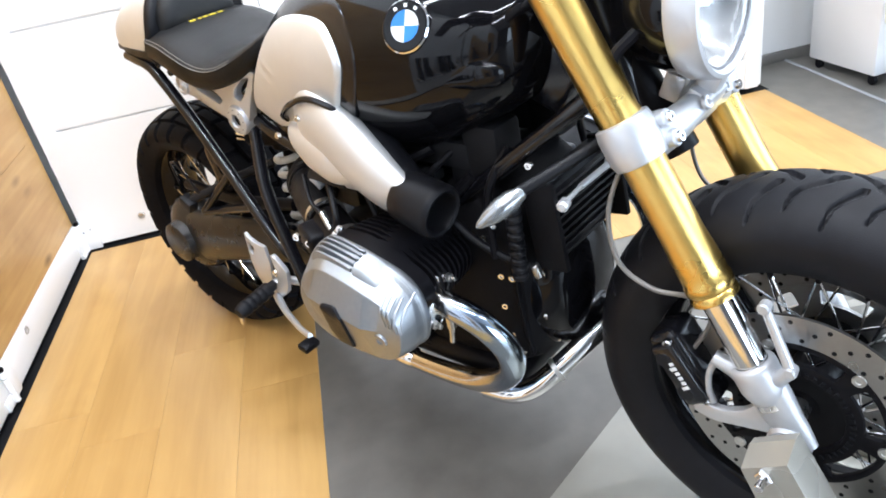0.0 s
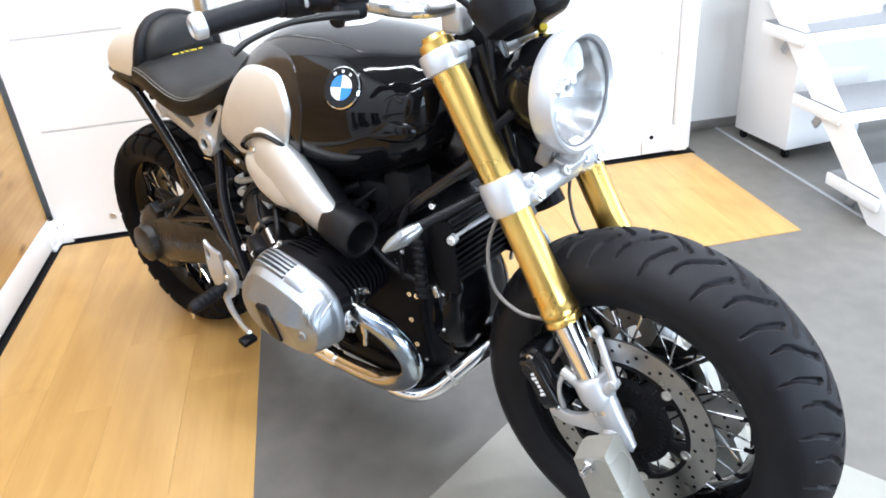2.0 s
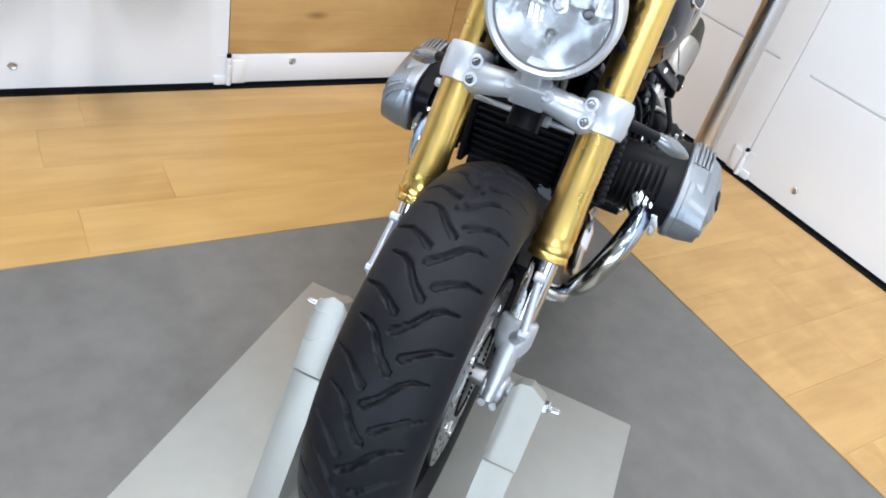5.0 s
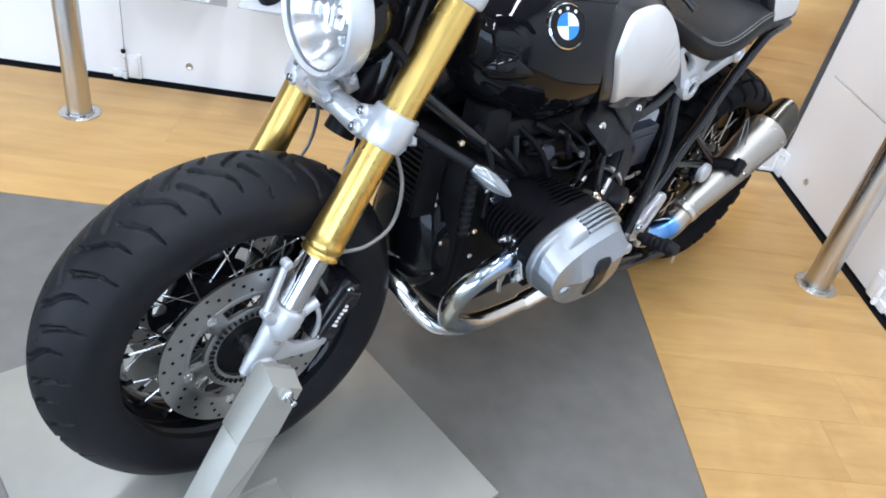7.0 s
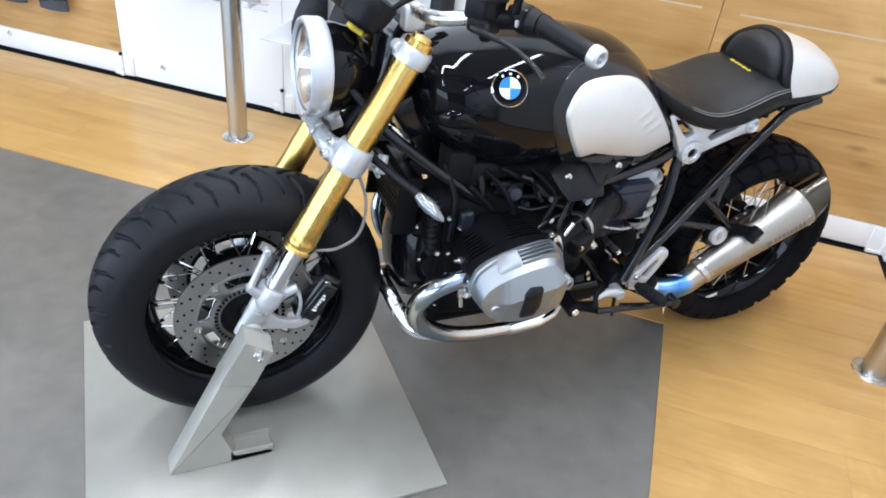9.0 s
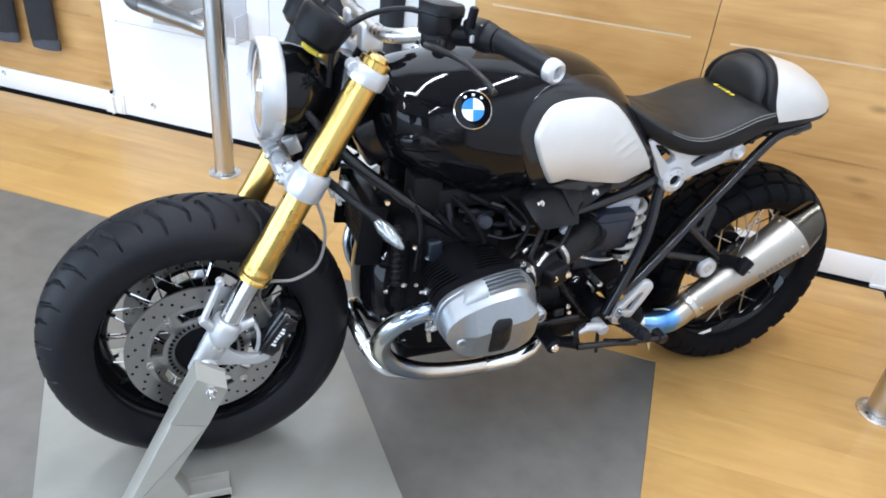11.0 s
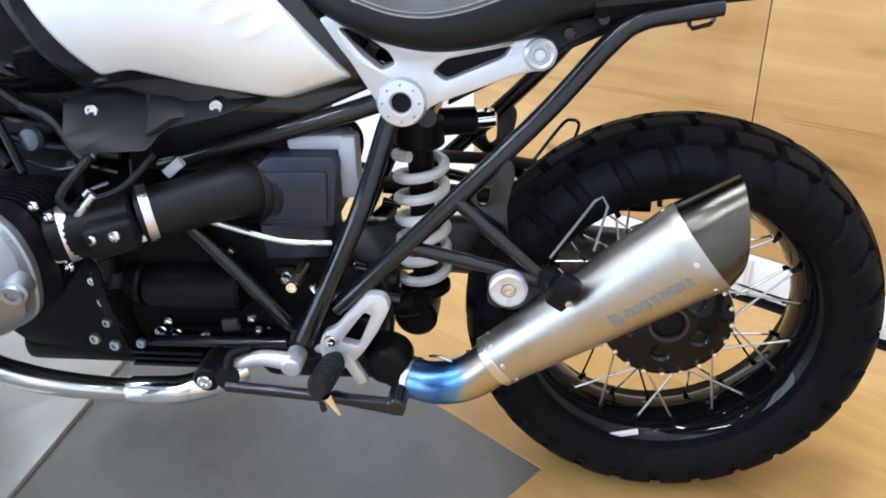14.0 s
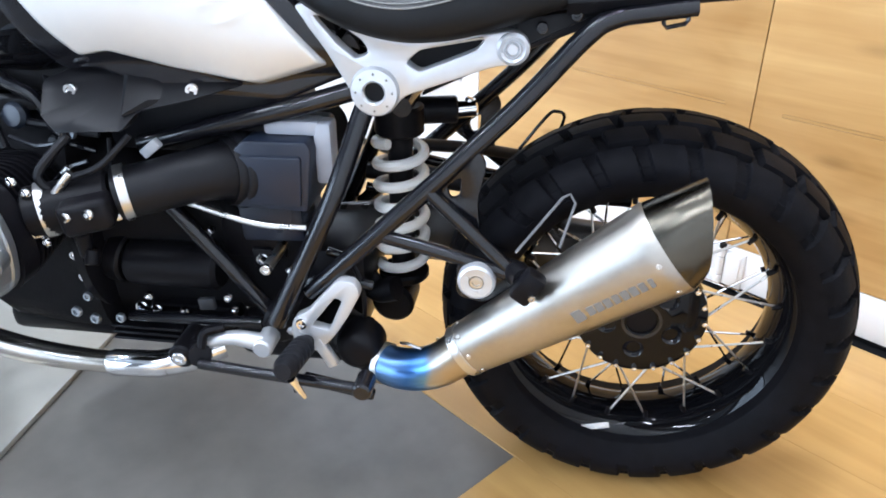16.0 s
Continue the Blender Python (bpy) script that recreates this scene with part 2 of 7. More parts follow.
DARKGREY = material("dark_grey_casting", (0.13, 0.13, 0.135), 0.5, 0.3, 0.1, 60, 0.1, 500)
PALEPLASTIC = material("pale_grey_plastic", (0.33, 0.34, 0.375), 0.4, 0.0, 0.06, 40)
PALE = material("pale_birch_strip", (0.62, 0.50, 0.34), 0.5, 0.0, 0.08, 20)
BLUE = material("blue_enamel", (0.02, 0.21, 0.62), 0.36, 0.0, 0.03, 40, coat=0.08)
WHITE_ENAMEL = material("white_enamel", (0.80, 0.80, 0.80), 0.36, 0.0, 0.02, 40, coat=0.08)
YELLOW = material("yellow_thread", (0.60, 0.46, 0.03), 0.6, 0.0, 0.1, 80)
THREAD = material("grey_thread", (0.17, 0.165, 0.155), 0.7, 0.0, 0.1, 200)
PRINT = material("grey_print", (0.17, 0.165, 0.155), 0.5, 0.3, 0.1, 60)
WHITEPRINT = material("white_print", (0.75, 0.75, 0.75), 0.5, 0.0, 0.05, 60)
CLEAR = glass("clear_lens")
HEM = material("grey_cloth_hem", (0.055, 0.06, 0.072), 0.85, 0.0, 0.3, 60, 0.5, 500)
CLOTH = material("black_cloth", (0.016, 0.017, 0.021), 0.85, 0.0, 0.3, 60, 0.5, 500)
DISC = material("ground_disc_steel", (0.36, 0.355, 0.345), 0.34, 1.0, 0.06, 60, 0.08, 300)
HOSE = material("grey_braided_hose", (0.26, 0.25, 0.24), 0.4, 0.6, 0.15, 200, 0.3, 900)
TREADGREY = material("grey_step_rubber", (0.21, 0.215, 0.225), 0.6, 0.0, 0.08, 40, 0.2, 300)
HEATED = heat_blue("heat_blued_header", 0, 1.0, 1.19, [(0.1, (0.62, 0.58, 0.52)), (0.45, (0.30, 0.38, 0.52)), (0.75, (0.45, 0.52, 0.56)), (1.0, (0.55, 0.50, 0.40))])
TEMPER = heat_blue("blued_titanium", 0, 0.25, 0.39, [(0.40, (0.40, 0.345, 0.27)), (0.52, (0.36, 0.36, 0.36)), (0.60, (0.13, 0.31, 0.62)), (0.80, (0.07, 0.19, 0.48)), (1.0, (0.16, 0.30, 0.55))], 0.30)


# ---------------------------------------------------------------- mesh tools
def finish(bm, name, mat, sharp=38):
    bmesh.ops.remove_doubles(bm, verts=bm.verts, dist=1e-5)
    bmesh.ops.recalc_face_normals(bm, faces=bm.faces)
    me = bpy.data.meshes.new(name)
    bm.to_mesh(me)
    bm.free()
    for poly in me.polygons:
        poly.use_smooth = True
    me.set_sharp_from_angle(angle=radians(sharp))
    me.materials.append(mat)
    return me


shift = [0.0]   # set back of the right-hand cylinder


def part(name, bm, mat, parent=None, label="", local=False, sharp=38):
    if shift[0]:
        bm.transform(Matrix.Translation((shift[0], 0, 0)))
    ob = new(name, finish(bm, name, mat, sharp))
    if parent:
        ob.parent = parent
        if parent.parent is None and not local:
            ob.matrix_parent_inverse = parent.matrix_basis.inverted()
    if label:
        tagged(ob, label)
    return ob


def root(name, m, label, category, group="", kind=""):
    ob = new(name)
    ob.empty_display_size = 0.1
    ob.matrix_basis = m
    return tagged(ob, label, category, group, kind)


def box(bm, c, size, turn=(0, 0, 0), bevel=0.0, segments=2):
    made = bmesh.ops.create_cube(bm, size=1.0, matrix=pose(*c, *turn) @ Matrix.Diagonal((*size, 1)))
    if bevel:
        edges = list({e for v in made["verts"] for e in v.link_edges})
        bmesh.ops.bevel(bm, geom=edges, offset=bevel, segments=segments, affect="EDGES", profile=0.5)
    return bm


def frame_of(d):
    d = Vector(d).normalized()
    a = d.cross(Vector((0, 0, 1)) if abs(d.z) < 0.9 else Vector((1, 0, 0))).normalized()
    return a, a.cross(d).normalized(), d


def lathe(bm, origin, axis, profile, n=32, closed=False):
    """Turns a profile of (radius, distance along the axis) about the axis."""
    a, b, d = frame_of(axis)
    o = Vector(origin)
    rings = []
    for r, h in profile:
        if r < 1e-6:
            rings.append([bm.verts.new(o + d * h)])
        else:
            rings.append([bm.verts.new(o + d * h + (a * math.cos(2 * math.pi * i / n) + b * math.sin(2 * math.pi * i / n)) * r) for i in range(n)])
    pairs = list(zip(rings, rings[1:])) + ([(rings[-1], rings[0])] if closed else [])
    for p, q in pairs:
        for i in range(n):
            j = (i + 1) % n
            f = [p[i % len(p)], p[j % len(p)], q[j % len(q)], q[i % len(q)]]
            f = list(dict.fromkeys(f))
            if len(f) > 2:
                bm.faces.new(f)
    return bm


def rod(bm, p, q, r, r2=None, n=20, edge=0.0):
    p, q = Vector(p), Vector(q)
    r2 = r if r2 is None else r2
    h = (q - p).length
    e = min(edge, r * 0.5, h * 0.3)
    prof = [(0, 0), (r - e, 0), (r, e), (r2, h - e), (r2 - e, h), (0, h)] if e else [(0, 0), (r, 0), (r2, h), (0, h)]
    return lathe(bm, p, q - p, prof, n)


def spline(pts, steps=8):
    """Catmull-Rom through the points."""
    p = [Vector(v) for v in pts]
    p = [2 * p[0] - p[1], *p, 2 * p[-1] - p[-2]]
    out = []
    for i in range(1, len(p) - 2):
        for s in range(steps):
            t = s / steps
            out.append(0.5 * (2 * p[i] + (p[i + 1] - p[i - 1]) * t + (2 * p[i - 1] - 5 * p[i] + 4 * p[i + 1] - p[i + 2]) * t * t + (3 * p[i] - p[i - 1] - 3 * p[i + 1] + p[i + 2]) * t ** 3))
    return out + [p[-2]]


def tube(bm, pts, r, n=14, steps=8, smooth=True, caps=True, flat=1.0, up=(0, 0, 1)):
    """A tube along a curve. r: one radius or one for each point; flat: its second radius against the first."""
    if isinstance(r, (int, float)):
        r = [r] * len(pts)
    path = spline(pts, steps) if smooth and len(pts) > 2 else [Vector(v) for v in pts]
    radii = np.interp(np.linspace(0, len(pts) - 1, len(path)), range(len(pts)), r)
    a = None
    rings = []
    for i, c in enumerate(path):
        d = (path[min(i + 1, len(path) - 1)] - path[max(i - 1, 0)]).normalized()
        if a is None:
            a = d.cross(Vector(up))
            a = a.normalized() if a.length > 1e-3 else frame_of(d)[0]
        a = (a - d * a.dot(d)).normalized()
        b = d.cross(a)
        rings.append([bm.verts.new(c + (a * math.cos(t) * flat + b * math.sin(t)) * float(radii[i])) for t in np.linspace(0, 2 * math.pi, n, endpoint=False)])
    for p, q in zip(rings, rings[1:]):
        for i in range(n):
            bm.faces.new((p[i], p[(i + 1) % n], q[(i + 1) % n], q[i]))
    if caps:
        bm.faces.new(rings[0])
        bm.faces.new(rings[-1])
    return bm


def loft(bm, rings, caps=True):
    vs = [[bm.verts.new(v) for v in ring] for ring in rings]
    n = len(vs[0])
    for p, q in zip(vs, vs[1:]):
        for i in range(n):
            bm.faces.new((p[i], p[(i + 1) % n], q[(i + 1) % n], q[i]))
    if caps:
        bm.faces.new(vs[0])
        bm.faces.new(vs[-1])
    return bm


def slab(bm, outline, y0, y1, holes=(), bevel=0.0, place=None):
    """An upright plate: an outline in (x, z), with holes, from y0 to y1."""
    place = place or (lambda x, y, z: Vector((x, y, z)))
    edges = []
    for loop in (outline, *holes):
        vs = [bm.verts.new(place(x, y0, z)) for x, z in loop]
        edges += [bm.edges.new((vs[i], vs[(i + 1) % len(vs)])) for i in range(len(vs))]
    made = bmesh.ops.triangle_fill(bm, edges=edges, use_beauty=True, use_dissolve=True)
    faces = [g for g in made["geom"] if isinstance(g, bmesh.types.BMFace)]
    ex = bmesh.ops.extrude_face_region(bm, geom=faces)
    off = place(0, y1, 0) - place(0, y0, 0)
    top = [g for g in ex["geom"] if isinstance(g, bmesh.types.BMVert)]
    bmesh.ops.translate(bm, verts=top, vec=off)
    if bevel:
        bmesh.ops.recalc_face_normals(bm, faces=bm.faces)
        tops = set(top)
        rim = [e for e in bm.edges if all(v in tops for v in e.verts) and len(e.link_faces) == 2 and e.calc_face_angle(0) > 0.5]
        bmesh.ops.bevel(bm, geom=rim, offset=bevel, segments=2, affect="EDGES", profile=0.5)
    return bm


def rounded(pts, r=0.01, n=4):
    """Rounds the corners of a closed outline."""
    out = []
    p = [Vector(v) for v in pts]
    for i, c in enumerate(p):
        a, b = p[i - 1], p[(i + 1) % len(p)]
        k = min(r, (a - c).length * 0.45, (b - c).length * 0.45)
        s, e = c + (a - c).normalized() * k, c + (b - c).normalized() * k
        for j in range(n + 1):
            t = j / n
            out.append(tuple(s * (1 - t) ** 2 + c * 2 * t * (1 - t) + e * t * t))
    return out


def B():
    return bmesh.new()


def bolt(name, p, axis, r, parent, mat=None, h=0.006):
    bm = B()
    lathe(bm, p, axis, [(0, 0), (r, 0), (r, h * 0.7), (r * 0.85, h), (r * 0.5, h), (r * 0.42, h * 0.5), (0, h * 0.5)], 12)
    return part(name, bm, mat or CHROME, parent)


# ---------------------------------------------------------------- room
WALL_W, WALL_V = -0.816, -0.812   # face of the oak wall (v) and of the white wall (u) in the room's own axes
KICK_TOP, GAP = 0.120, 0.016
GROOVES = (0.455, 0.792, 1.129, 1.466, 1.803)
JOINT_W = (-0.80, 0.055, 0.905, 1.768, 2.60, 3.46, 4.00)
JOINT_V = (-0.80, 0.04, 0.908, 1.775)

bm = B()
box(bm, (0, 0, -0.05), (14, 14, 0.1))
floor = part("floor", bm, VINYL)
floor.matrix_basis = ROOM
tagged(floor, "matt grey vinyl floor of a showroom", "floor", kind="structure")

ROOM_U, ROOM_V = 6.6, 7.6   # inner faces of the two window walls
bm = B()
box(bm, (ROOM_U / 2 - 0.6, ROOM_V / 2 - 0.5, CEILING + 0.05), (ROOM_U + 1.4, ROOM_V + 1.4, 0.1))
ceiling = part("ceiling", bm, CEILPAINT)
ceiling.matrix_basis = ROOM
tagged(ceiling, "plain light grey painted ceiling", "ceiling", kind="structure")

bm = B()
box(bm, (2.75, WALL_W - 0.22, CEILING / 2), (7.9, 0.12, CEILING))
wall = tagged(part("wall_oak_side", bm, WALLPAINT), "white plaster wall behind the oak display panels", "wall", kind="structure")
wall.matrix_basis = ROOM
bm = B()
box(bm, (-1.11, 3.35, CEILING / 2), (0.12, 8.6, CEILING))
wall = tagged(part("wall_white_side", bm, WALLPAINT), "white plaster wall behind the white display panels", "wall", kind="structure")
wall.matrix_basis = ROOM


def window_wall(name, m, a, b, lo, hi, w0, w1, bays, label):
    """A wall along x from a to b with one row of windows between w0 and w1, its room side towards -y."""
    ob = root(name, m, label, "wall", kind="structure")
    for x0, x1, z0, z1 in ((a, b, 0, lo), (a, b, hi, CEILING), (a, w0, lo, hi), (w1, b, lo, hi)):
        bm = B()
        box(bm, ((x0 + x1) / 2, 0.08, (z0 + z1) / 2), (x1 - x0, 0.16, z1 - z0))
        part("wall_piece", bm, GREYPAINT, ob, local=True)
    for k in range(bays + 1):
        bm = B()
        box(bm, (w0 + (w1 - w0) * k / bays, 0.08, (lo + hi) / 2), (0.07, 0.10, hi - lo), bevel=0.004)
        part("mullion", bm, GAPBLACK, ob, "dark window mullion", local=True)
    bm = B()
    box(bm, ((w0 + w1) / 2, 0.08, lo + (hi - lo) * 0.68), (w1 - w0, 0.08, 0.05), bevel=0.004)
    part("transom", bm, GAPBLACK, ob, "dark window transom", local=True)
    lamp = bpy.data.lights.new("window_daylight", "AREA")
    lamp.shape, lamp.size, lamp.size_y, lamp.energy, lamp.color = "RECTANGLE", w1 - w0, hi - lo, WINDOW_WATTS, (0.74, 0.885, 1.06)
    lo_ob = new("window_daylight", lamp)
    lo_ob.matrix_world = m @ pose((w0 + w1) / 2, 0.2, (lo + hi) / 2, -90, 0, 0)


window_wall("wall_street_side", ROOM @ pose(0, ROOM_V, 0), -1.2, ROOM_U + 0.1, 0.10, 2.9, 0.2, 6.2, 5, "grey wall with a row of large daylit shop windows")
window_wall("wall_entrance_side", ROOM @ pose(ROOM_U, 0, 0, 0, 0, -90), -ROOM_V - 0.1, 1.2, 0.10, 2.9, -7.0, -1.6, 5, "grey wall with a row of large daylit shop windows")

bm = B()
box(bm, (-1.043, 3.8, 0.022), (0.014, 3.8, 0.044), bevel=0.003)
skirt = tagged(part("baseboard", bm, VINYL), "grey vinyl skirting at the foot of the white wall", "baseboard", kind="structure")
skirt.matrix_basis = ROOM
bm = B()
tube(bm, [(-1.04, 2.115, 0.002), (0.2, 2.118, 0.002), (2.4, 2.125, 0.002)], 0.008, 8, smooth=False)
bm.transform(Matrix.Diagonal((1, 1, 0.5, 1)))
seam = tagged(part("floor_trim", bm, GREYBIT), "thin light grey seam strip in the vinyl floor", "trim", kind="structure")
seam.matrix_basis = ROOM


def panel_face(bm, a, b, z0, z1, grooves, thick=0.02, inset=0.065, depth=0.009, half=0.004):
    """A board from a to b along x, face at y=0, with horizontal slots cut in."""
    xs = [a, a + inset, b - inset, b]
    zs = [z0]
    for g in grooves:
        zs += [g - half, g + half]
    zs.append(z1)
    slots = {2 * i + 1 for i in range(len(grooves))}
    quad = lambda *p: bm.faces.new([bm.verts.new(v) for v in p])  # noqa: E731
    for j in range(len(zs) - 1):
        for i in range(3):
            x0, x1, y0, y1 = xs[i], xs[i + 1], zs[j], zs[j + 1]
            d = -depth if (i == 1 and j in slots) else 0.0
            quad((x0, d, y0), (x1, d, y0), (x1, d, y1), (x0, d, y1))
            if d:
                quad((x0, 0, y0), (x1, 0, y0), (x1, d, y0), (x0, d, y0))
                quad((x0, 0, y1), (x1, 0, y1), (x1, d, y1), (x0, d, y1))
                quad((x0, 0, y0), (x0, 0, y1), (x0, d, y1), (x0, d, y0))
                quad((x1, 0, y0), (x1, 0, y1), (x1, d, y1), (x1, d, y0))
    for x in (a, b):
        quad((x, 0, z0), (x, 0, z1), (x, -thick, z1), (x, -thick, z0))
    for z in (z0, z1):
        quad((a, 0, z), (b, 0, z), (b, -thick, z), (a, -thick, z))
    quad((a, -thick, z0), (b, -thick, z0), (b, -thick, z1), (a, -thick, z1))


def display_wall(name, label, m, joints, kinds, flip=1):
    """Slotted display boards on a black recess, with a white kickboard, hinges and lock holes."""
    ob = root(name, m, label, "wall", kind="structure")
    x0, x1 = joints[0], joints[-1]
    bm = B()
    box(bm, ((x0 + x1) / 2, -0.08, 1.1), (x1 - x0 + 0.02, 0.1, 2.2))
    part("core", bm, GAPBLACK, ob, "black carcass behind the boards", local=True)
    bm = B()
    box(bm, ((x0 + x1) / 2, -0.026, (GAP + 0.001) / 2), (x1 - x0, 0.04, GAP + 0.001))
    part("plinth", bm, GAPBLACK, ob, "black plinth under the boards", local=True)
    for a, b, kind in zip(joints, joints[1:], kinds):
        bm = B()
        oaken = kind == "oak"
        panel_face(bm, a + 0.0015, b - 0.0015, KICK_TOP if oaken else GAP, 2.2, GROOVES)
        part("board", bm, OAK_WALL if oaken else WHITE, ob, "knotty oak board with a slot" if oaken else "white lacquered board with thin slots", local=True, sharp=20)
        if oaken:
            for k, z in enumerate(GROOVES):
                bm = B()
                box(bm, ((a + b) / 2, -0.0050, z), (b - a - 0.1302, 0.0078 if k != 1 else 0.006, 0.0064 if k != 1 else 0.0074))
                part("slot_liner", bm, OAK_WALL if k != 1 else PALE, ob, "oak liner in the slot" if k != 1 else "pale liner in the slot", local=True)
            bm = B()
            box(bm, ((a + b) / 2, -0.006, (KICK_TOP + GAP) / 2 - 0.001), (b - a - 0.001, 0.02, KICK_TOP - GAP - 0.003), bevel=0.0015)
            part("kickboard", bm, WHITE, ob, local=True)
        bm = B()
        lathe(bm, ((a + b) / 2 + 0.20 * flip, 0.0, 0.090), (0, 1, 0), [(0, 0.004), (0.008, 0.004), (0.011, 0.006), (0.013, 0.004), (0.013, 0.0)], 16)
        part("lock", bm, STEEL, ob, local=True)
    for x in joints[1:-1] if flip > 0 else joints[1:2]:
        bm = B()
        box(bm, (x - 0.033, 0.004, 0.062), (0.050, 0.010, 0.094), bevel=0.002)
        box(bm, (x - 0.031, 0.010, 0.060), (0.036, 0.008, 0.082), bevel=0.002)
        box(bm, (x + 0.024, 0.004, 0.026), (0.044, 0.010, 0.030), bevel=0.002)
        rod(bm, (x - 0.03, 0.010, 0.116), (x + 0.034, 0.010, 0.116), 0.0025, n=8)
        for z0, z1 in ((0.012, 0.040), (0.042, 0.088), (0.090, 0.112)):
            rod(bm, (x, 0.012, z0), (x, 0.012, z1), 0.009, n=12, edge=0.002)
        hinge = part("hinge", bm, WHITE, ob, local=True)
        bm = B()
        rod(bm, (x, 0.012, 0.111), (x, 0.012, 0.124), 0.0085, n=12, edge=0.002)
        part("hinge_pin", bm, BLACK, hinge)
    return ob


oak_wall = display_wall("wall_oak_boards", "oak and white display boards on a white kickboard", ROOM @ Matrix.Translation((0, WALL_W, 0)), JOINT_W, ("oak", "oak", "white", "white", "oak", "oak"))
white_wall = display_wall("wall_white_boards", "white slotted display boards with hinges at the foot", ROOM @ Matrix.Translation((WALL_V, 0, 0)) @ Matrix.Rotation(radians(90), 4, "Z") @ Matrix.Diagonal((1, -1, 1, 1)), JOINT_V, ("white", "white", "white"), flip=-1)


def wide_hinge(x, pin):
    """A two-leaf hinge: a knuckle at x and a leaf with a black screw at pin."""
    lo, hi = min(x, pin), max(x, pin)
    bm = B()
    box(bm, ((lo + hi) / 2, 0.003, 0.080), (hi - lo + 0.07, 0.008, 0.104), bevel=0.002)
    box(bm, (pin, 0.009, 0.068), (0.075, 0.012, 0.090), bevel=0.003)
    for z0, z1 in ((0.022, 0.056), (0.058, 0.098), (0.100, 0.134)):
        rod(bm, (x, 0.008, z0), (x, 0.008, z1), 0.009, n=12, edge=0.002)
    hinge = part("hinge", bm, WHITE, white_wall, local=True)
    bm = B()
    rod(bm, (pin, 0.012, 0.098), (pin, 0.021, 0.098), 0.0095, n=14, edge=0.002)
    part("hinge_pin", bm, BLACK, hinge)
    for dx, z in ((0.018, 0.062), (-0.022, 0.070)):
        bm = B()
        rod(bm, (pin + dx, 0.013, z), (pin + dx, 0.0165, z), 0.0035, n=10)
        part("hinge_screw", bm, GREYBIT, hinge)


wide_hinge(0.912, 1.030)
wide_hinge(1.775, 1.672)
bm = B()
box(bm, (1.808, -0.02, 1.12), (0.06, 0.09, 2.2), bevel=0.006)
box(bm, (1.848, -0.03, 1.12), (0.02, 0.07, 2.2), bevel=0.004)
part("end_post", bm, WHITE, white_wall, "white end post", local=True)

bm = B()
box(bm, (-0.770, 0.006, 0.062), (0.062, 0.010, 0.100), bevel=0.002)
box(bm, (-0.768, 0.008, 0.010), (0.056, 0.016, 0.014), bevel=0.002)
box(bm, (-0.806, 0.037, 0.058), (0.010, 0.058, 0.104), bevel=0.002)
rod(bm, (-0.796, 0.012, 0.006), (-0.796, 0.012, 0.114), 0.009, n=12, edge=0.002)
hinge = part("hinge", bm, WHITE, oak_wall, "white corner hinge", local=True)
bm = B()
rod(bm, (-0.796, 0.012, 0.113), (-0.796, 0.012, 0.126), 0.0085, n=12, edge=0.002)
part("hinge_pin", bm, BLACK, hinge)
for y, z in ((0.024, 0.078), (0.050, 0.086)):
    bm = B()
    rod(bm, (-0.802, y, z), (-0.7995, y, z), 0.0035, n=10)
    part("hinge_screw", bm, GREYBIT, hinge)

# ---------------------------------------------------------------- steel posts
post = root("steel_post", ROOM @ pose(1.827, -0.517, 0), "round brushed stainless steel post on a floor flange", "post", "steel posts")
bm = B()
rod(bm, (0, 0, 0.004), (0, 0, 2.6), 0.039, n=40)
part("pole", bm, STEEL, post, local=True)
bm = B()
lathe(bm, (0, 0, 0), (0, 0, 1), [(0.0, 0.002), (0.066, 0.002), (0.066, 0.005), (0.063, 0.007), (0.046, 0.007), (0.046, 0.012), (0.040, 0.012)], 40)
part("flange", bm, STEEL, post, local=True)
copy_thing(post, ROOM @ pose(-0.645, -0.038, 0))

# ---------------------------------------------------------------- rolling cabinet and steps
cab = root("rolling_cabinet", ROOM @ pose(-0.765, 2.335, 0, 0, 0, 6), "white metal cabinet on small black castors", "cabinet")
bm = B()
box(bm, (0, 0, 0.47), (0.34, 0.365, 0.86), bevel=0.008)
part("body", bm, WHITE, cab, local=True)
for x in (-0.13, 0.145):
    for y in (-0.16, 0.16):
        bm = B()
        rod(bm, (x, y - 0.01, 0.018), (x, y + 0.01, 0.018), 0.018, n=16, edge=0.003)
        box(bm, (x, y, 0.036), (0.02, 0.03, 0.012), bevel=0.002)
        part("castor", bm, BLACK, cab, local=True)

steps = root("display_steps", ROOM @ pose(0.212, 2.085, 0), "light grey metal steps with grey rubber treads", "steps")
for i in range(5):
    x, z = -0.273 - 0.26 * i, 0.088 + 0.224 * i
    deep = 0.27
    if i == 4:   # the top one butts against the wall
        deep = 0.075
        x += 0.0975
    bm = B()
    box(bm, (x, 0.52, z), (deep, 1.05, 0.045), bevel=0.004)
    tread = part("tread", bm, WHITE, steps, local=True)
    bm = B()
    box(bm, (x, 0.52, z + 0.0245), (deep - 0.008, 1.03, 0.006), bevel=0.001)
    part("mat", bm, TREADGREY, tread, "grey rubber mat")
    for y in (0.06, 0.98) if i < 4 else ():
        bm = B()
        box(bm, (x + 0.035, y, z - 0.055), (0.13, 0.014, 0.032), (0, 42, 0), bevel=0.002)
        box(bm, (x - 0.045, y, z - 0.055), (0.09, 0.014, 0.032), (0, -55, 0), bevel=0.002)
        part("bracket", bm, SILVER, steps, local=True)
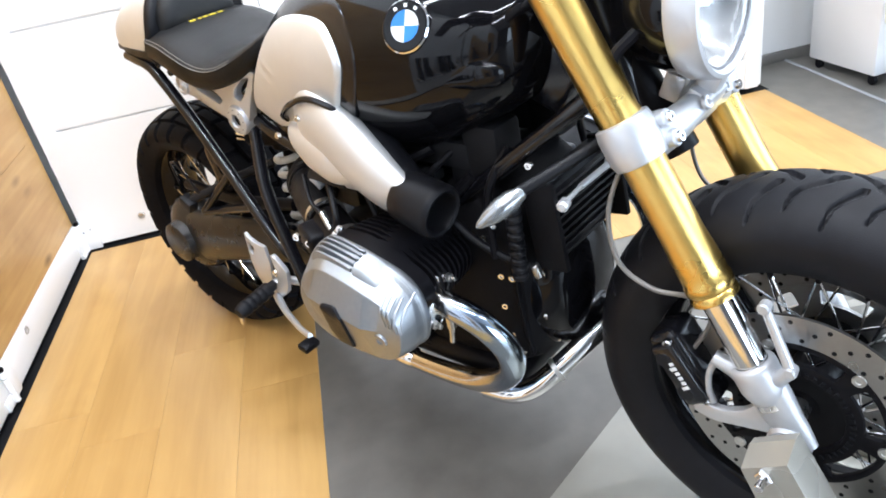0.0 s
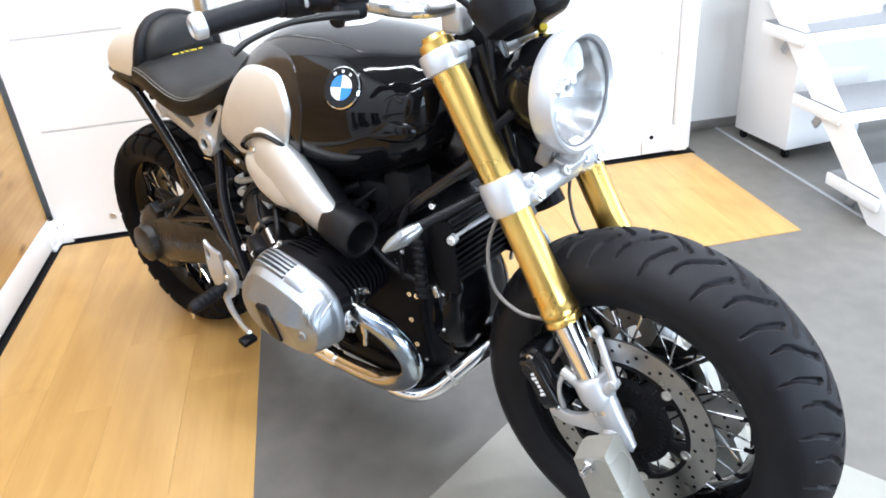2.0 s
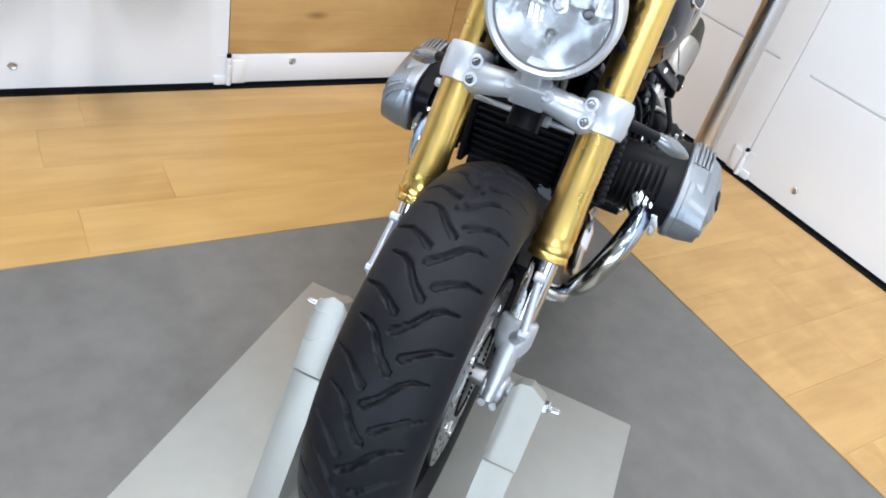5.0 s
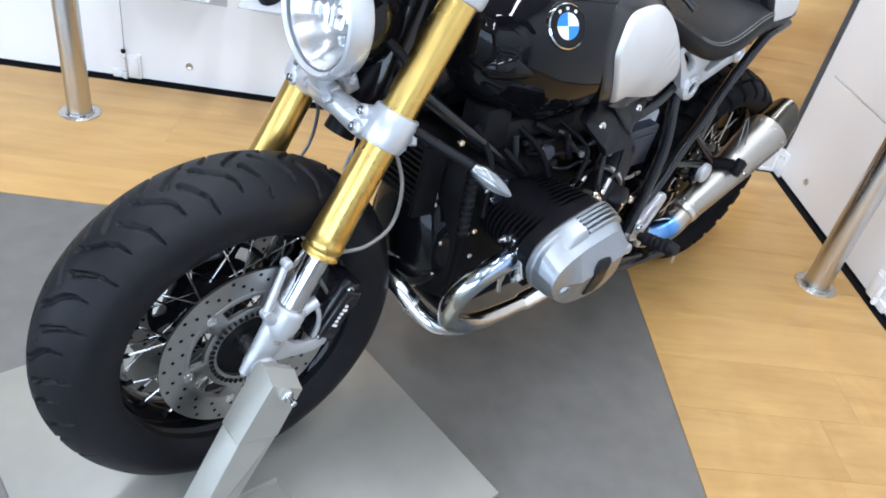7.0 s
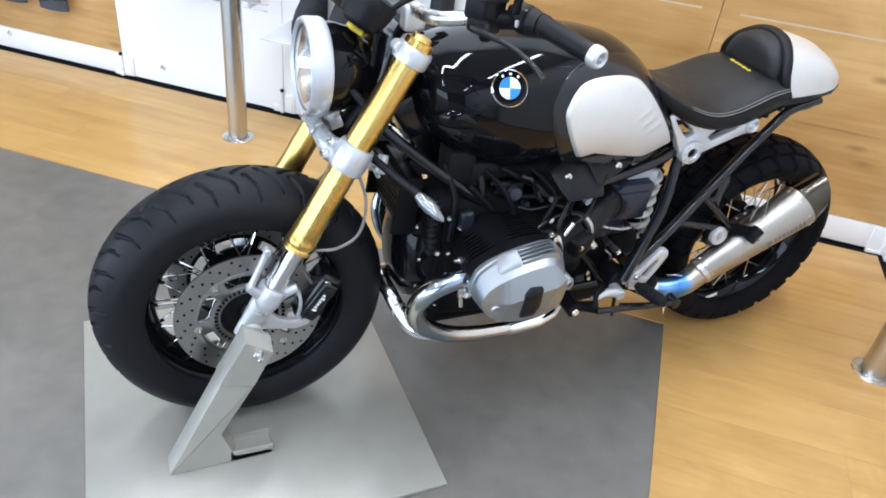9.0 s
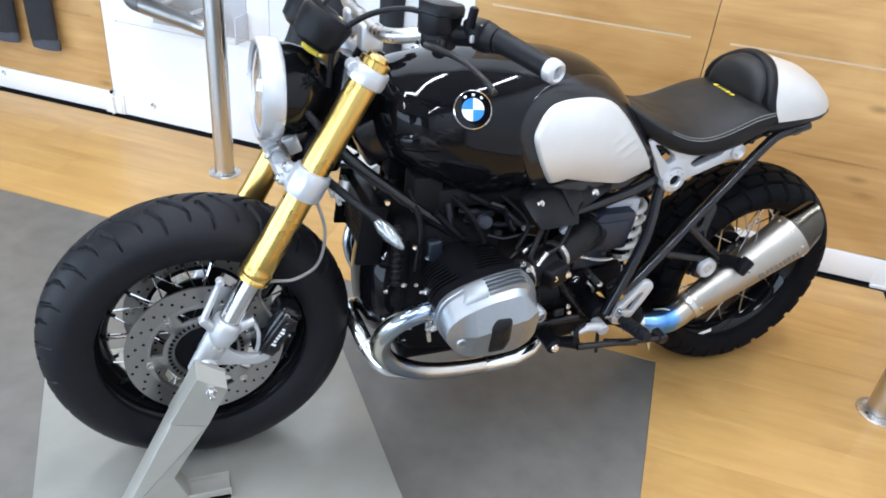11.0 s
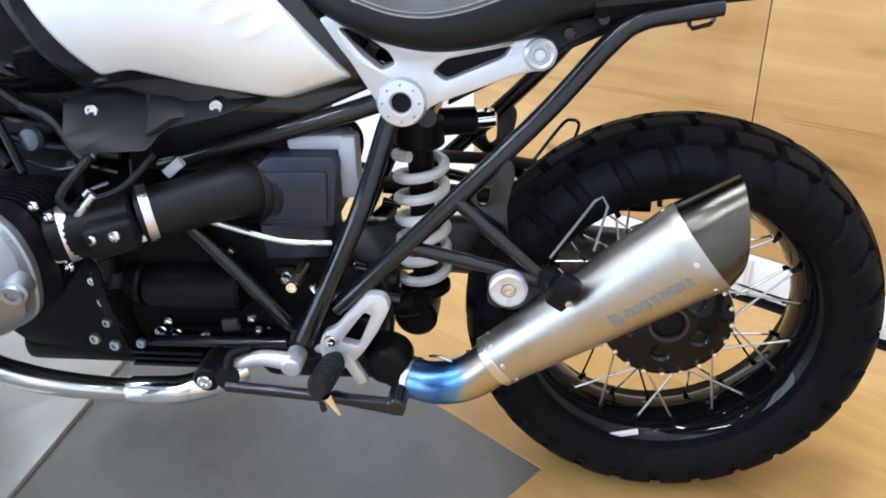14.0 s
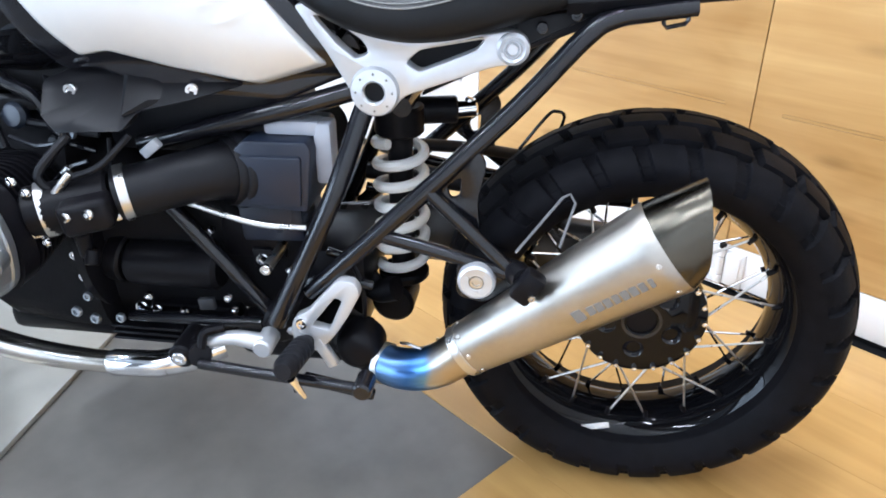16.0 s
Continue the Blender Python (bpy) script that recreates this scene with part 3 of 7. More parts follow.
for y in (0.02, 1.03):
    bm = B()
    slab(bm, [(-0.085, 0.0), (-0.175, 0.0), (-1.245, 0.912), (-1.245, 1.02), (-1.217, 1.02), (-0.085, 0.065)], y - 0.012, y + 0.012, bevel=0.003)
    part("stringer", bm, WHITE, steps, local=True)

# ---------------------------------------------------------------- goods on the oak wall
def shelf(m, w=0.36, d=0.22, label="clear frosted acrylic shelf clipped to the display boards"):
    ob = root("shelf", m, label, "shelf", "acrylic shelves")
    bm = B()
    box(bm, (0, d / 2, 0), (w, d, 0.006), bevel=0.001)
    part("top", bm, FROST, ob, local=True)
    bm = B()
    box(bm, (0, 0.004, -0.05), (w, 0.006, 0.10), bevel=0.001)
    part("back", bm, FROST, ob, local=True)
    return ob


FROST = material("frosted_acrylic", (0.66, 0.67, 0.70), 0.4, 0.0, 0.02, 10)
FROST.node_tree.nodes["Principled BSDF"].inputs["Alpha"].default_value = 0.55


def boot(m, group):
    ob = root("boot", m, "tall black motorcycle boot standing on a shelf", "boot", group)
    bm = B()
    rings = []
    for z, cy, rx, ry in [(0.0, 0.06, 0.048, 0.120), (0.025, 0.06, 0.053, 0.127), (0.055, 0.057, 0.053, 0.122), (0.085, 0.045, 0.051, 0.108), (0.115, 0.022, 0.048, 0.085), (0.15, 0.004, 0.046, 0.066), (0.20, -0.004, 0.045, 0.058), (0.30, -0.01, 0.048, 0.060), (0.37, -0.01, 0.052, 0.066)]:
        rings.append([(rx * math.cos(t) * (1 - 0.12 * math.sin(t)), cy + ry * math.sin(t), z + 0.012) for t in np.linspace(0, 2 * math.pi, 24, endpoint=False)])
    loft(bm, rings)
    part("shaft", bm, CLOTH, ob, local=True, sharp=60)
    bm = B()
    loft(bm, [[(0.046 * math.cos(t) * (1 - 0.12 * math.sin(t)), 0.06 + 0.133 * math.sin(t), z) for t in np.linspace(0, 2 * math.pi, 24, endpoint=False)] for z in (0.0, 0.014)])
    part("sole", bm, RUBBER, ob, local=True)
    return ob


shelf(ROOM @ pose(1.56, WALL_W, 0.437), 0.33, 0.265)
for u in (1.585, 1.44):
    boot(ROOM @ pose(u, WALL_W + 0.06, 0.4405), "pair of boots")
shelf(ROOM @ pose(1.14, WALL_W, 0.437), 0.33, 0.265)
for u, v in ((1.06, 0.055), (1.225, 0.030)):
    boot(ROOM @ pose(u, WALL_W + v, 0.4405), "second pair of boots")

rack = root("silencer_display", ROOM @ pose(2.13, WALL_W, 0.56), "twin brushed silencers on a clear wall bracket", "exhaust display")
for a, b, r in (((0.127, 0.085), (-0.16, 0.14), 0.026), ((0.165, 0.026), (-0.148, -0.024), 0.036)):
    bm = B()
    d = Vector((b[0] - a[0], 0, b[1] - a[1]))
    m = d.length
    lathe(bm, (a[0], 0.116, a[1]), d, [(0.0, 0.0), (r * 0.8, 0.0), (r, 0.012), (r, m - 0.05), (r * 1.04, m - 0.048), (r * 1.04, m - 0.008), (r * 0.95, m), (0.0, m)], 28)
    can = part("silencer", bm, DULLSTEEL, rack, local=True)
    bm = B()
    lathe(bm, (b[0], 0.116, b[1]), d, [(0.0, 0.001), (r * 0.42, 0.001), (r * 0.45, 0.006), (r * 0.30, 0.008), (r * 0.28, 0.003), (0.0, 0.002)], 20)
    part("outlet", bm, GAPBLACK, can, "black outlet opening")
bm = B()
tube(bm, [(0.125, 0.116, 0.085), (0.170, 0.116, 0.078), (0.208, 0.116, 0.055), (0.200, 0.116, 0.034), (0.160, 0.116, 0.024)], [0.026, 0.029, 0.032, 0.034, 0.034], 18)
part("joint", bm, DARKGREY, rack, "grey joint between the silencers", local=True)
bm = B()
box(bm, (-0.03, 0.003, 0.03), (0.46, 0.006, 0.22), bevel=0.001)
box(bm, (-0.262, 0.05, -0.02), (0.006, 0.10, 0.11), bevel=0.001)
for x in (-0.08, 0.1):
    rod(bm, (x, 0.0, 0.03), (x, 0.12, 0.03), 0.008, n=10)
part("bracket", bm, FROST, rack, local=True)
bm = B()
rod(bm, (-0.26, 0.09, -0.052), (-0.35, 0.09, -0.045), 0.003, n=8)
part("pin", bm, STEEL, rack, local=True)

jeans = root("riding_trousers", ROOM @ pose(2.895, WALL_W, 0.262), "black riding trousers hanging on the oak boards", "trousers")
for k, x in enumerate((0.0, 0.22)):
    bm = B()
    rings = []
    for z, w, d in [(0.0, 0.074, 0.022), (0.04, 0.075, 0.026), (0.3, 0.075, 0.035), (0.6, 0.09, 0.045), (0.85, 0.11, 0.05)]:
        wob = 0.006 * math.sin(z * 23 + k)
        rings.append([(x - 0.12 * z * (0.2 if k else -0.1) + w * math.cos(t) + wob, 0.045 + d * math.sin(t), z + 0.02) for t in np.linspace(0, 2 * math.pi, 20, endpoint=False)])
    loft(bm, rings)
    leg = part("leg", bm, CLOTH, jeans, local=True, sharp=60)
    bm = B()
    loft(bm, [[(x + 0.0765 * math.cos(t) + 0.006 * math.sin(k), 0.045 + 0.026 * math.sin(t), z) for t in np.linspace(0, 2 * math.pi, 20, endpoint=False)] for z in (0.019, 0.066)])
    part("hem", bm, HEM, leg, "paler turned-up hem", sharp=60)

# ---------------------------------------------------------------- wheel stand
stand = root("wheel_stand", pose(1.485, 0, 0), "grey painted steel wheel stand with a square base plate", "stand")
bm = B()
box(bm, (1.491, 0.0, 0.006), (0.79, 0.826, 0.012), bevel=0.002)
part("base_plate", bm, PLATE, stand)
for s in (1, -1):
    bm = B()
    slab(bm, rounded([(1.579, 0.268), (1.709, 0.0125), (1.470, 0.0125), (1.470, 0.030), (1.558, 0.034), (1.586, 0.112), (1.507, 0.246)], 0.004), s * 0.148, s * 0.203, bevel=0.003)
    arm = part("arm", bm, PLATE, stand)
    bm = B()
    ring = [(1.462, 0.350), (1.519, 0.388), (1.580, 0.271), (1.507, 0.249)]
    rise = (0.012, 0.012, 0.0, 0.0)
    loft(bm, [[(x + e[0], s * e[1], z + u * e[2]) for (x, z), u in zip(ring, rise)] for e in ((0, 0.1465, -0.8), (0, 0.158, 0.6), (0, 0.176, 1.0), (0, 0.2045, -0.8))])
    part("arm_head", bm, PLATE, arm)
    for y in (0.151, 0.2005):
        bm = B()
        box(bm, (1.52, s * y, 0.030), (0.10, 0.005, 0.034), bevel=0.001)
        part("foot_flange", bm, PLATE, arm)
    bm = B()
    rod(bm, (1.494, s * 0.200, 0.346), (1.494, s * 0.214, 0.346), 0.012, n=6, edge=0.002)
    rod(bm, (1.494, s * 0.214, 0.346), (1.494, s * 0.232, 0.346), 0.006, n=12, edge=0.001)
    part("bolt", bm, CHROME, arm)

# ---------------------------------------------------------------- motorcycle
bike = root("motorcycle", pose(0.75, 0, 0), "black and silver roadster motorcycle with gold fork on a wheel stand", "motorcycle")
FRONT, REAR = Vector((1.490, 0, 0.3485)), Vector((0.0, 0, 0.3175))


def tyre_mesh(c, radius, width, height, tread, n=960, m=110):
    """A tyre about the y axis; tread(arc, across) gives the depth cut away, in metres."""
    half = width / 2
    a = np.linspace(-1, 1, m + 1)
    ang = a * radians(128)
    inner = np.abs(ang) < math.pi / 2
    past = (np.abs(ang) - math.pi / 2) / radians(38)
    y = np.where(inner, half * np.sin(ang), half * np.sign(a) * (1 - 0.22 * past ** 2))
    r = np.where(inner, radius - height * 0.56 * (1 - np.cos(np.where(inner, ang, 0))) ** 0.9, radius - height * (0.56 + 0.44 * past))
    across = np.concatenate(([0.0], np.cumsum(np.hypot(np.diff(r), np.diff(y)))))
    across -= across[m // 2]
    th = np.linspace(0, 2 * math.pi, n, endpoint=False)
    d = tread(*np.meshgrid(th * radius, across, indexing="ij"))
    rr = r[None, :] - d * np.cos(np.minimum(1.4, np.abs(y) / half * 1.2))[None, :]
    yy = y[None, :] - d * (0.5 * y / half)[None, :]
    co = np.stack((c.x + rr * np.sin(th)[:, None], c.y + yy, c.z + rr * np.cos(th)[:, None]), -1).reshape(-1, 3)
    w = m + 1
    i, j = (g.ravel() for g in np.meshgrid(np.arange(n), np.arange(w), indexing="ij"))
    i2, j2 = (i + 1) % n, (j + 1) % w
    quads = np.stack((i * w + j, i * w + j2, i2 * w + j2, i2 * w + j), -1)
    me = bpy.data.meshes.new("tyre")
    me.from_pydata(co.tolist(), [], quads.tolist())
    bm = B()
    bm.from_mesh(me)
    bpy.data.meshes.remove(me)
    return bm


def line_gap(x, y, a, b):
    """Distance of the points (x, y) from the stroke a to b, less the stroke's half width, which runs from a[2] to b[2]."""
    dx, dy = b[0] - a[0], b[1] - a[1]
    t = np.clip(((x - a[0]) * dx + (y - a[1]) * dy) / (dx * dx + dy * dy), 0, 1)
    return np.hypot(x - a[0] - t * dx, y - a[1] - t * dy) - (a[2] + (b[2] - a[2]) * t)


def front_tread(pitch, depth=0.0065):
    """Curved grooves in pairs, their inner ends ahead, half a pitch apart on the two sides."""
    strokes = [
        [(0.060, -0.007, 0.0056), (0.044, 0.010, 0.0040), (0.020, 0.028, 0.0034), (0.010, 0.042, 0.0028), (0.006, 0.062, 0.0016)],
        [(0.088, 0.017, 0.0054), (0.076, 0.032, 0.0038), (0.062, 0.054, 0.0030), (0.057, 0.082, 0.0016)],
    ]

    def cut(arc, s):
        best = np.full(arc.shape, 1.0)
        for side in (1, -1):
            a = (arc + (0.5 * pitch if side < 0 else 0)) % pitch
            for line in strokes:
                for p, q in zip(line, line[1:]):
                    for k in (-1, 0, 1):
                        best = np.minimum(best, line_gap(a + k * pitch, s * side, p, q))
        return depth * np.clip(0.5 - best / 0.0014, 0, 1)
    return cut


def rear_tread(pitch, depth=0.013):
    """Knobby blocks in three rows a side, each row shifted."""
    def cut(arc, s):
        a = np.abs(s)
        row = np.where(a < 0.034, 0, np.where(a < 0.074, 1, 2))
        shift = np.array((0.0, 0.5, 0.15))[row] * pitch + np.where(s < 0, 0.25 * pitch, 0)
        x = (arc + shift + 0.25 * a) % pitch
        across = np.minimum(np.minimum(np.abs(a - 0.034), np.abs(a - 0.074)), np.where(row == 0, a, 1))
        gap = np.array((0.0065, 0.0085, 0.0105))[row]
        along = np.minimum(x, pitch - x)
        d = np.maximum((gap - along) / 0.0016, (0.0038 - across) / 0.0016)
        return np.where(a > 0.132, 0, depth * np.clip(d, 0, 1) * np.where(a < 0.11, 1.0, 0.75))
    return cut


def wheel(name, c, radius, width, height, tread, rim_r, rim_w, hub, spokes, label):
    """hub: (flange radius, half width); the rim is the part, its tyre, hub and spokes hang on it."""
    bm = B()
    h = rim_w / 2
    lathe(bm, c, (0, 1, 0), [(rim_r + 0.012, -h), (rim_r + 0.004, -h - 0.004), (rim_r - 0.004, -h + 0.002), (rim_r - 0.010, -h + 0.012), (rim_r - 0.022, -h * 0.45), (rim_r - 0.026, 0), (rim_r - 0.022, h * 0.45), (rim_r - 0.010, h - 0.012), (rim_r - 0.004, h - 0.002), (rim_r + 0.004, h + 0.004), (rim_r + 0.012, h), (rim_r - 0.006, h * 0.5), (rim_r - 0.006, -h * 0.5)], 96, closed=True)
    rim = part(name, bm, GLOSS, bike, label)
    part("tyre", tyre_mesh(c, radius, width, height, tread), RUBBER if name == "front_wheel" else SHADED_RUBBER, rim, "black rubber tyre with cut tread", sharp=50)
    fr, hw = hub
    bm = B()
    lathe(bm, c, (0, 1, 0), [(0, -hw), (fr * 0.6, -hw), (fr, -hw + 0.006), (fr, -hw + 0.016), (fr * 0.62, -hw + 0.03), (fr * 0.62, hw - 0.03), (fr, hw - 0.016), (fr, hw - 0.006), (fr * 0.6, hw), (0, hw)], 48)
    part("hub", bm, BLACK, rim, "black hub")
    for i in range(spokes):   # spokes cross from the hub to the rim's edge
        side = 1 if i % 2 else -1
        th = 2 * math.pi * i / spokes
        lead = th + (0.62 if (i // 2) % 2 else -0.62)
        a = c + Vector((fr * 0.92 * math.sin(lead), side * (hw - 0.012), fr * 0.92 * math.cos(lead)))
        b = c + Vector(((rim_r - 0.018) * math.sin(th), side * h * 0.55, (rim_r - 0.018) * math.cos(th)))
        bm = B()
        rod(bm, a, b, 0.0020, n=6)
        part("spoke", bm, STEEL if side > 0 and name == "rear_wheel" else CHROME, rim)
    bm = B()
    rod(bm, (0, 0, 0), (0, 0, -0.013), 0.0042, n=8)
    nipple = finish(bm, "nipple", BLACK)
    for i in range(spokes):
        th = 2 * math.pi * i / spokes
        ob = new("nipple", nipple)
        ob.parent = rim
        ob.matrix_basis = Matrix.Translation(c + Vector(((rim_r - 0.016) * math.sin(th), (1 if i % 2 else -1) * h * 0.55, (rim_r - 0.016) * math.cos(th)))) @ Matrix.Rotation(th, 4, "Y")
    return rim


wheel("front_wheel", FRONT, 0.3345, 0.168, 0.112, front_tread(2 * math.pi * 0.3345 / 21), 0.222, 0.10, (0.062, 0.062), 40, "wire-spoked front wheel with a black rim")
rear_wheel = wheel("rear_wheel", REAR, 0.3175, 0.200, 0.096, rear_tread(2 * math.pi * 0.3175 / 27), 0.2215, 0.116, (0.088, 0.046), 40, "wire-spoked rear wheel with a black rim")


def brake_disc(y, s):
    bm = B()
    o = Vector((FRONT.x, y, FRONT.z))
    lathe(bm, o, (0, 1, 0), [(0.120, -0.0025), (0.166, -0.0025), (0.166, 0.0025), (0.120, 0.0025)], 96, closed=True)
    disc = part("brake_disc", bm, DISC, bike, "drilled steel brake disc")
    bm = B()
    arc = lambda r, a0, a1, k: [(o.x + r * math.sin(t), o.z + r * math.cos(t)) for t in np.linspace(a0, a1, k)]  # noqa: E731
    windows = []
    for i in range(6):
        t = 2 * math.pi * i / 6 + 0.15
        wide = 0.34 if s > 0 else 0.38
        windows.append(rounded(arc(0.1135, t - wide, t + wide, 9) + arc(0.0885, t + wide, t - wide, 9), 0.010, 3))
    slab(bm, arc(0.1225, 0, 2 * math.pi * 71 / 72, 72), y - s * 0.0045, y + s * 0.0035, [arc(0.0655, 0, 2 * math.pi * 47 / 48, 48)] + windows, bevel=0.0012)
    part("disc_carrier", bm, BLACK if s < 0 else DISC, disc, "spoked brake disc carrier")
    bm = B()
    lathe(bm, o - Vector((0, s * 0.012, 0)), (0, s, 0), [(0.020, -0.010), (0.052, -0.008), (0.062, 0.0), (0.0665, 0.004), (0.0665, 0.007), (0.020, -0.004)], 48, closed=True)
    part("hub_flange", bm, GAPBLACK, disc, "black hub flange")
    bm = B()
    lathe(bm, (0, s * 0.0030, 0), (0, s, 0), [(0.0, 0.0016), (0.0035, 0.0016), (0.0045, 0.0026), (0.0085, 0.0026), (0.0092, 0.0)], 18)
    bobbin = finish(bm, "disc_bobbin", STEEL)
    for i in range(6):
        t = 2 * math.pi * (i + 0.5) / 6 + 0.15
        ob = new("disc_bobbin", bobbin)
        ob.parent = disc
        ob.matrix_basis = Matrix.Translation(o + Vector((0.117 * math.sin(t), 0, 0.117 * math.cos(t))))
    bm = B()
    rod(bm, (0, -0.0031, 0), (0, 0.0031, 0), 0.0034, n=8)
    hole = finish(bm, "disc_hole", GAPBLACK)
    for i in range(60):
        t = 2 * math.pi * i / 60
        r = (0.130, 0.144, 0.157)[i % 3]
        ob = new("disc_hole", hole)
        ob.parent = disc
        ob.matrix_basis = Matrix.Translation(o + Vector((r * math.sin(t), 0, r * math.cos(t))))
    bm = B()
    box(bm, (0, 0, 0), (0.0045, 0.007, 0.007))
    slot = finish(bm, "sensor_slot", GAPBLACK)
    for i in range(44):
        t = 2 * math.pi * i / 44
        ob = new("sensor_slot", slot)
        ob.parent = disc
        ob.matrix_basis = Matrix.Translation(o + Vector((0.0755 * math.sin(t), s * 0.0034, 0.0755 * math.cos(t)))) @ Matrix.Rotation(t, 4, "Y")


for s in (1, -1):
    brake_disc(s * 0.076, s)

AXIS = Vector((-0.4755, 0, 0.8797))


def on_fork(s, h, fwd=0.0):
    """A point h metres up the fork leg from the axle."""
    p = Vector((FRONT.x + 0.006, s * 0.118, FRONT.z)) + AXIS * h
    return p + Vector((0.8797, 0, 0.4755)) * fwd


for s in (1, -1):
    bm = B()
    lathe(bm, on_fork(s, 0.222), AXIS, [(0.0, 0.0), (0.028, 0.0), (0.0335, 0.003), (0.0335, 0.010), (0.031, 0.014), (0.0335, 0.019), (0.0335, 0.030), (0.0315, 0.034), (0.0325, 0.045), (0.031, 0.075), (0.0295, 0.10), (0.0295, 0.510), (0, 0.510)], 40)
    leg = part("fork_tube", bm, GOLD, bike, "gold anodised fork tube")
    bm = B()
    lathe(bm, on_fork(s, 0.542), AXIS, [(0, 0), (0.028, 0), (0.028, 0.006), (0.022, 0.008), (0.020, 0.016), (0, 0.016)][::1], 28)
    bm.transform(Matrix.Translation(AXIS * 0.186))
    part("fork_cap", bm, GOLD, leg)
    bm = B()
    rod(bm, on_fork(s, 0.05), on_fork(s, 0.235), 0.0225, n=32)
    part("fork_slider", bm, CHROME, bike, "chromed fork slider")
    bm = B()
    lathe(bm, on_fork(s, 0.0), AXIS, [(0, 0.055), (0.022, 0.058), (0.029, 0.072), (0.0315, 0.082), (0.0318, 0.108), (0.0312, 0.116), (0.0285, 0.119), (0.0235, 0.120)], 28)
    tube(bm, [on_fork(s, 0.090), on_fork(s, 0.062, 0.002), on_fork(s, 0.030, 0.004), on_fork(s, 0.0, 0.009), on_fork(s, -0.026, 0.013)], [0.0312, 0.0305, 0.0275, 0.0225, 0.0170], 24, flat=0.66, up=(0.8797, 0, 0.4755))
    foot = part("fork_foot", bm, SILVER, bike, "silver cast fork foot")
    bm = B()
    rod(bm, (FRONT.x + 0.006, s * 0.100, FRONT.z - 0.004), (FRONT.x + 0.006, s * 0.140, FRONT.z - 0.004), 0.025, n=24, edge=0.004)
    for k in (0.110, 0.130):
        rod(bm, (FRONT.x + 0.020, s * k, FRONT.z - 0.026), (FRONT.x + 0.034, s * k, FRONT.z - 0.022), 0.0075, n=14, edge=0.001)
    rod(bm, (FRONT.x, s * 0.14, FRONT.z - 0.002), (FRONT.x, s * 0.185, FRONT.z - 0.002), 0.014, n=16, edge=0.002)
    part("axle_clamp", bm, SILVER, foot)
    bm = B()
    rod(bm, (FRONT.x, s * 0.055, FRONT.z), (FRONT.x, s * 0.102, FRONT.z), 0.017, n=20, edge=0.002)
    part("axle_spacer", bm, STEEL, foot, "plain steel axle spacer")
    bm = B()
    p0, p1 = on_fork(s, 0.107, 0.0555) + Vector((0, s * 0.014, 0)), on_fork(s, 0.199, 0.060) + Vector((0, s * 0.005, 0))
    tube(bm, [on_fork(s, 0.085, 0.015), on_fork(s, 0.098, 0.04) + Vector((0, s * 0.010, 0)), p0], [0.014, 0.010, 0.010], 10)
    rod(bm, p0 - Vector((0, 0.009, 0)), p0 + Vector((0, 0.009, 0)), 0.0085, n=14, edge=0.002)
    rod(bm, p0, p1, 0.0075, 0.006, n=12)
    rod(bm, p1 - Vector((0, 0.009, 0)), p1 + Vector((0, 0.009, 0)), 0.0085, n=14, edge=0.002)
    part("mudguard_lug", bm, SILVER, foot)
    bm = B()
    flank = [on_fork(s, h, f) for h, f in ((0.062, -0.008), (0.044, -0.045), (0.046, -0.080), (0.066, -0.106), (0.062, -0.121), (0.049, -0.124), (0.028, -0.100), (0.016, -0.062), (0.0, -0.014), (0.012, 0.004))]
    slab(bm, rounded([(p.x, p.z) for p in flank], 0.010, 3), s * 0.113, s * 0.125, bevel=0.004)
    tube(bm, [on_fork(s, 0.085, -0.008), on_fork(s, 0.112, -0.026) + Vector((0, s * 0.004, 0)), on_fork(s, 0.137, -0.046) + Vector((0, s * 0.006, 0))], [0.020, 0.0125, 0.0105], 14)
    tube(bm, [on_fork(s, 0.132, -0.044), on_fork(s, 0.112, -0.066) + Vector((0, s * 0.006, 0)), on_fork(s, 0.086, -0.080) + Vector((0, s * 0.006, 0)), on_fork(s, 0.060, -0.090)], [0.006, 0.0045, 0.0045, 0.006], 10)
    part("caliper_lug", bm, SILVER, foot)
    # radial caliper
    o = on_fork(s, 0.116, -0.112) - Vector((0, s * 0.030, 0))
    bm = B()
    box(bm, (0, 0, 0), (0.055, 0.07, 0.135), bevel=0.016, segments=4)
    box(bm, (0.0, s * 0.036, 0.0), (0.040, 0.018, 0.108), bevel=0.008, segments=3)
    for k in (-0.030, 0.030):
        lathe(bm, (-0.006, s * 0.040, k), (0, s, 0), [(0.0, 0.006), (0.012, 0.006), (0.015, 0.003), (0.016, -0.004)], 20)
    bm.transform(Matrix.Translation(o) @ Matrix.Rotation(radians(-34), 4, "Y"))
    cal = part("brake_caliper", bm, FRAME, bike, "black four-piston brake caliper")
    for k, tall in enumerate((0.011, 0.007, 0.007, 0.0075, 0.011, 0.007)):
        bm = B()
        box(bm, ((0.011 - tall) / 2, s * 0.0455, 0.0085 * (k - 2.5)), (tall, 0.0014, 0.0055), bevel=0.0003, segments=1)
        bm.transform(Matrix.Translation(o) @ Matrix.Rotation(radians(-34), 4, "Y"))
        part("maker_print", bm, WHITEPRINT, cal)
    for k in (-0.052, 0.052):
        p = o + Matrix.Rotation(radians(-34), 3, "Y") @ Vector((0.012, s * 0.036, k))
        bolt("caliper_bolt", p, (0, s, 0), 0.007, cal)
    # clamps
    bm = B()
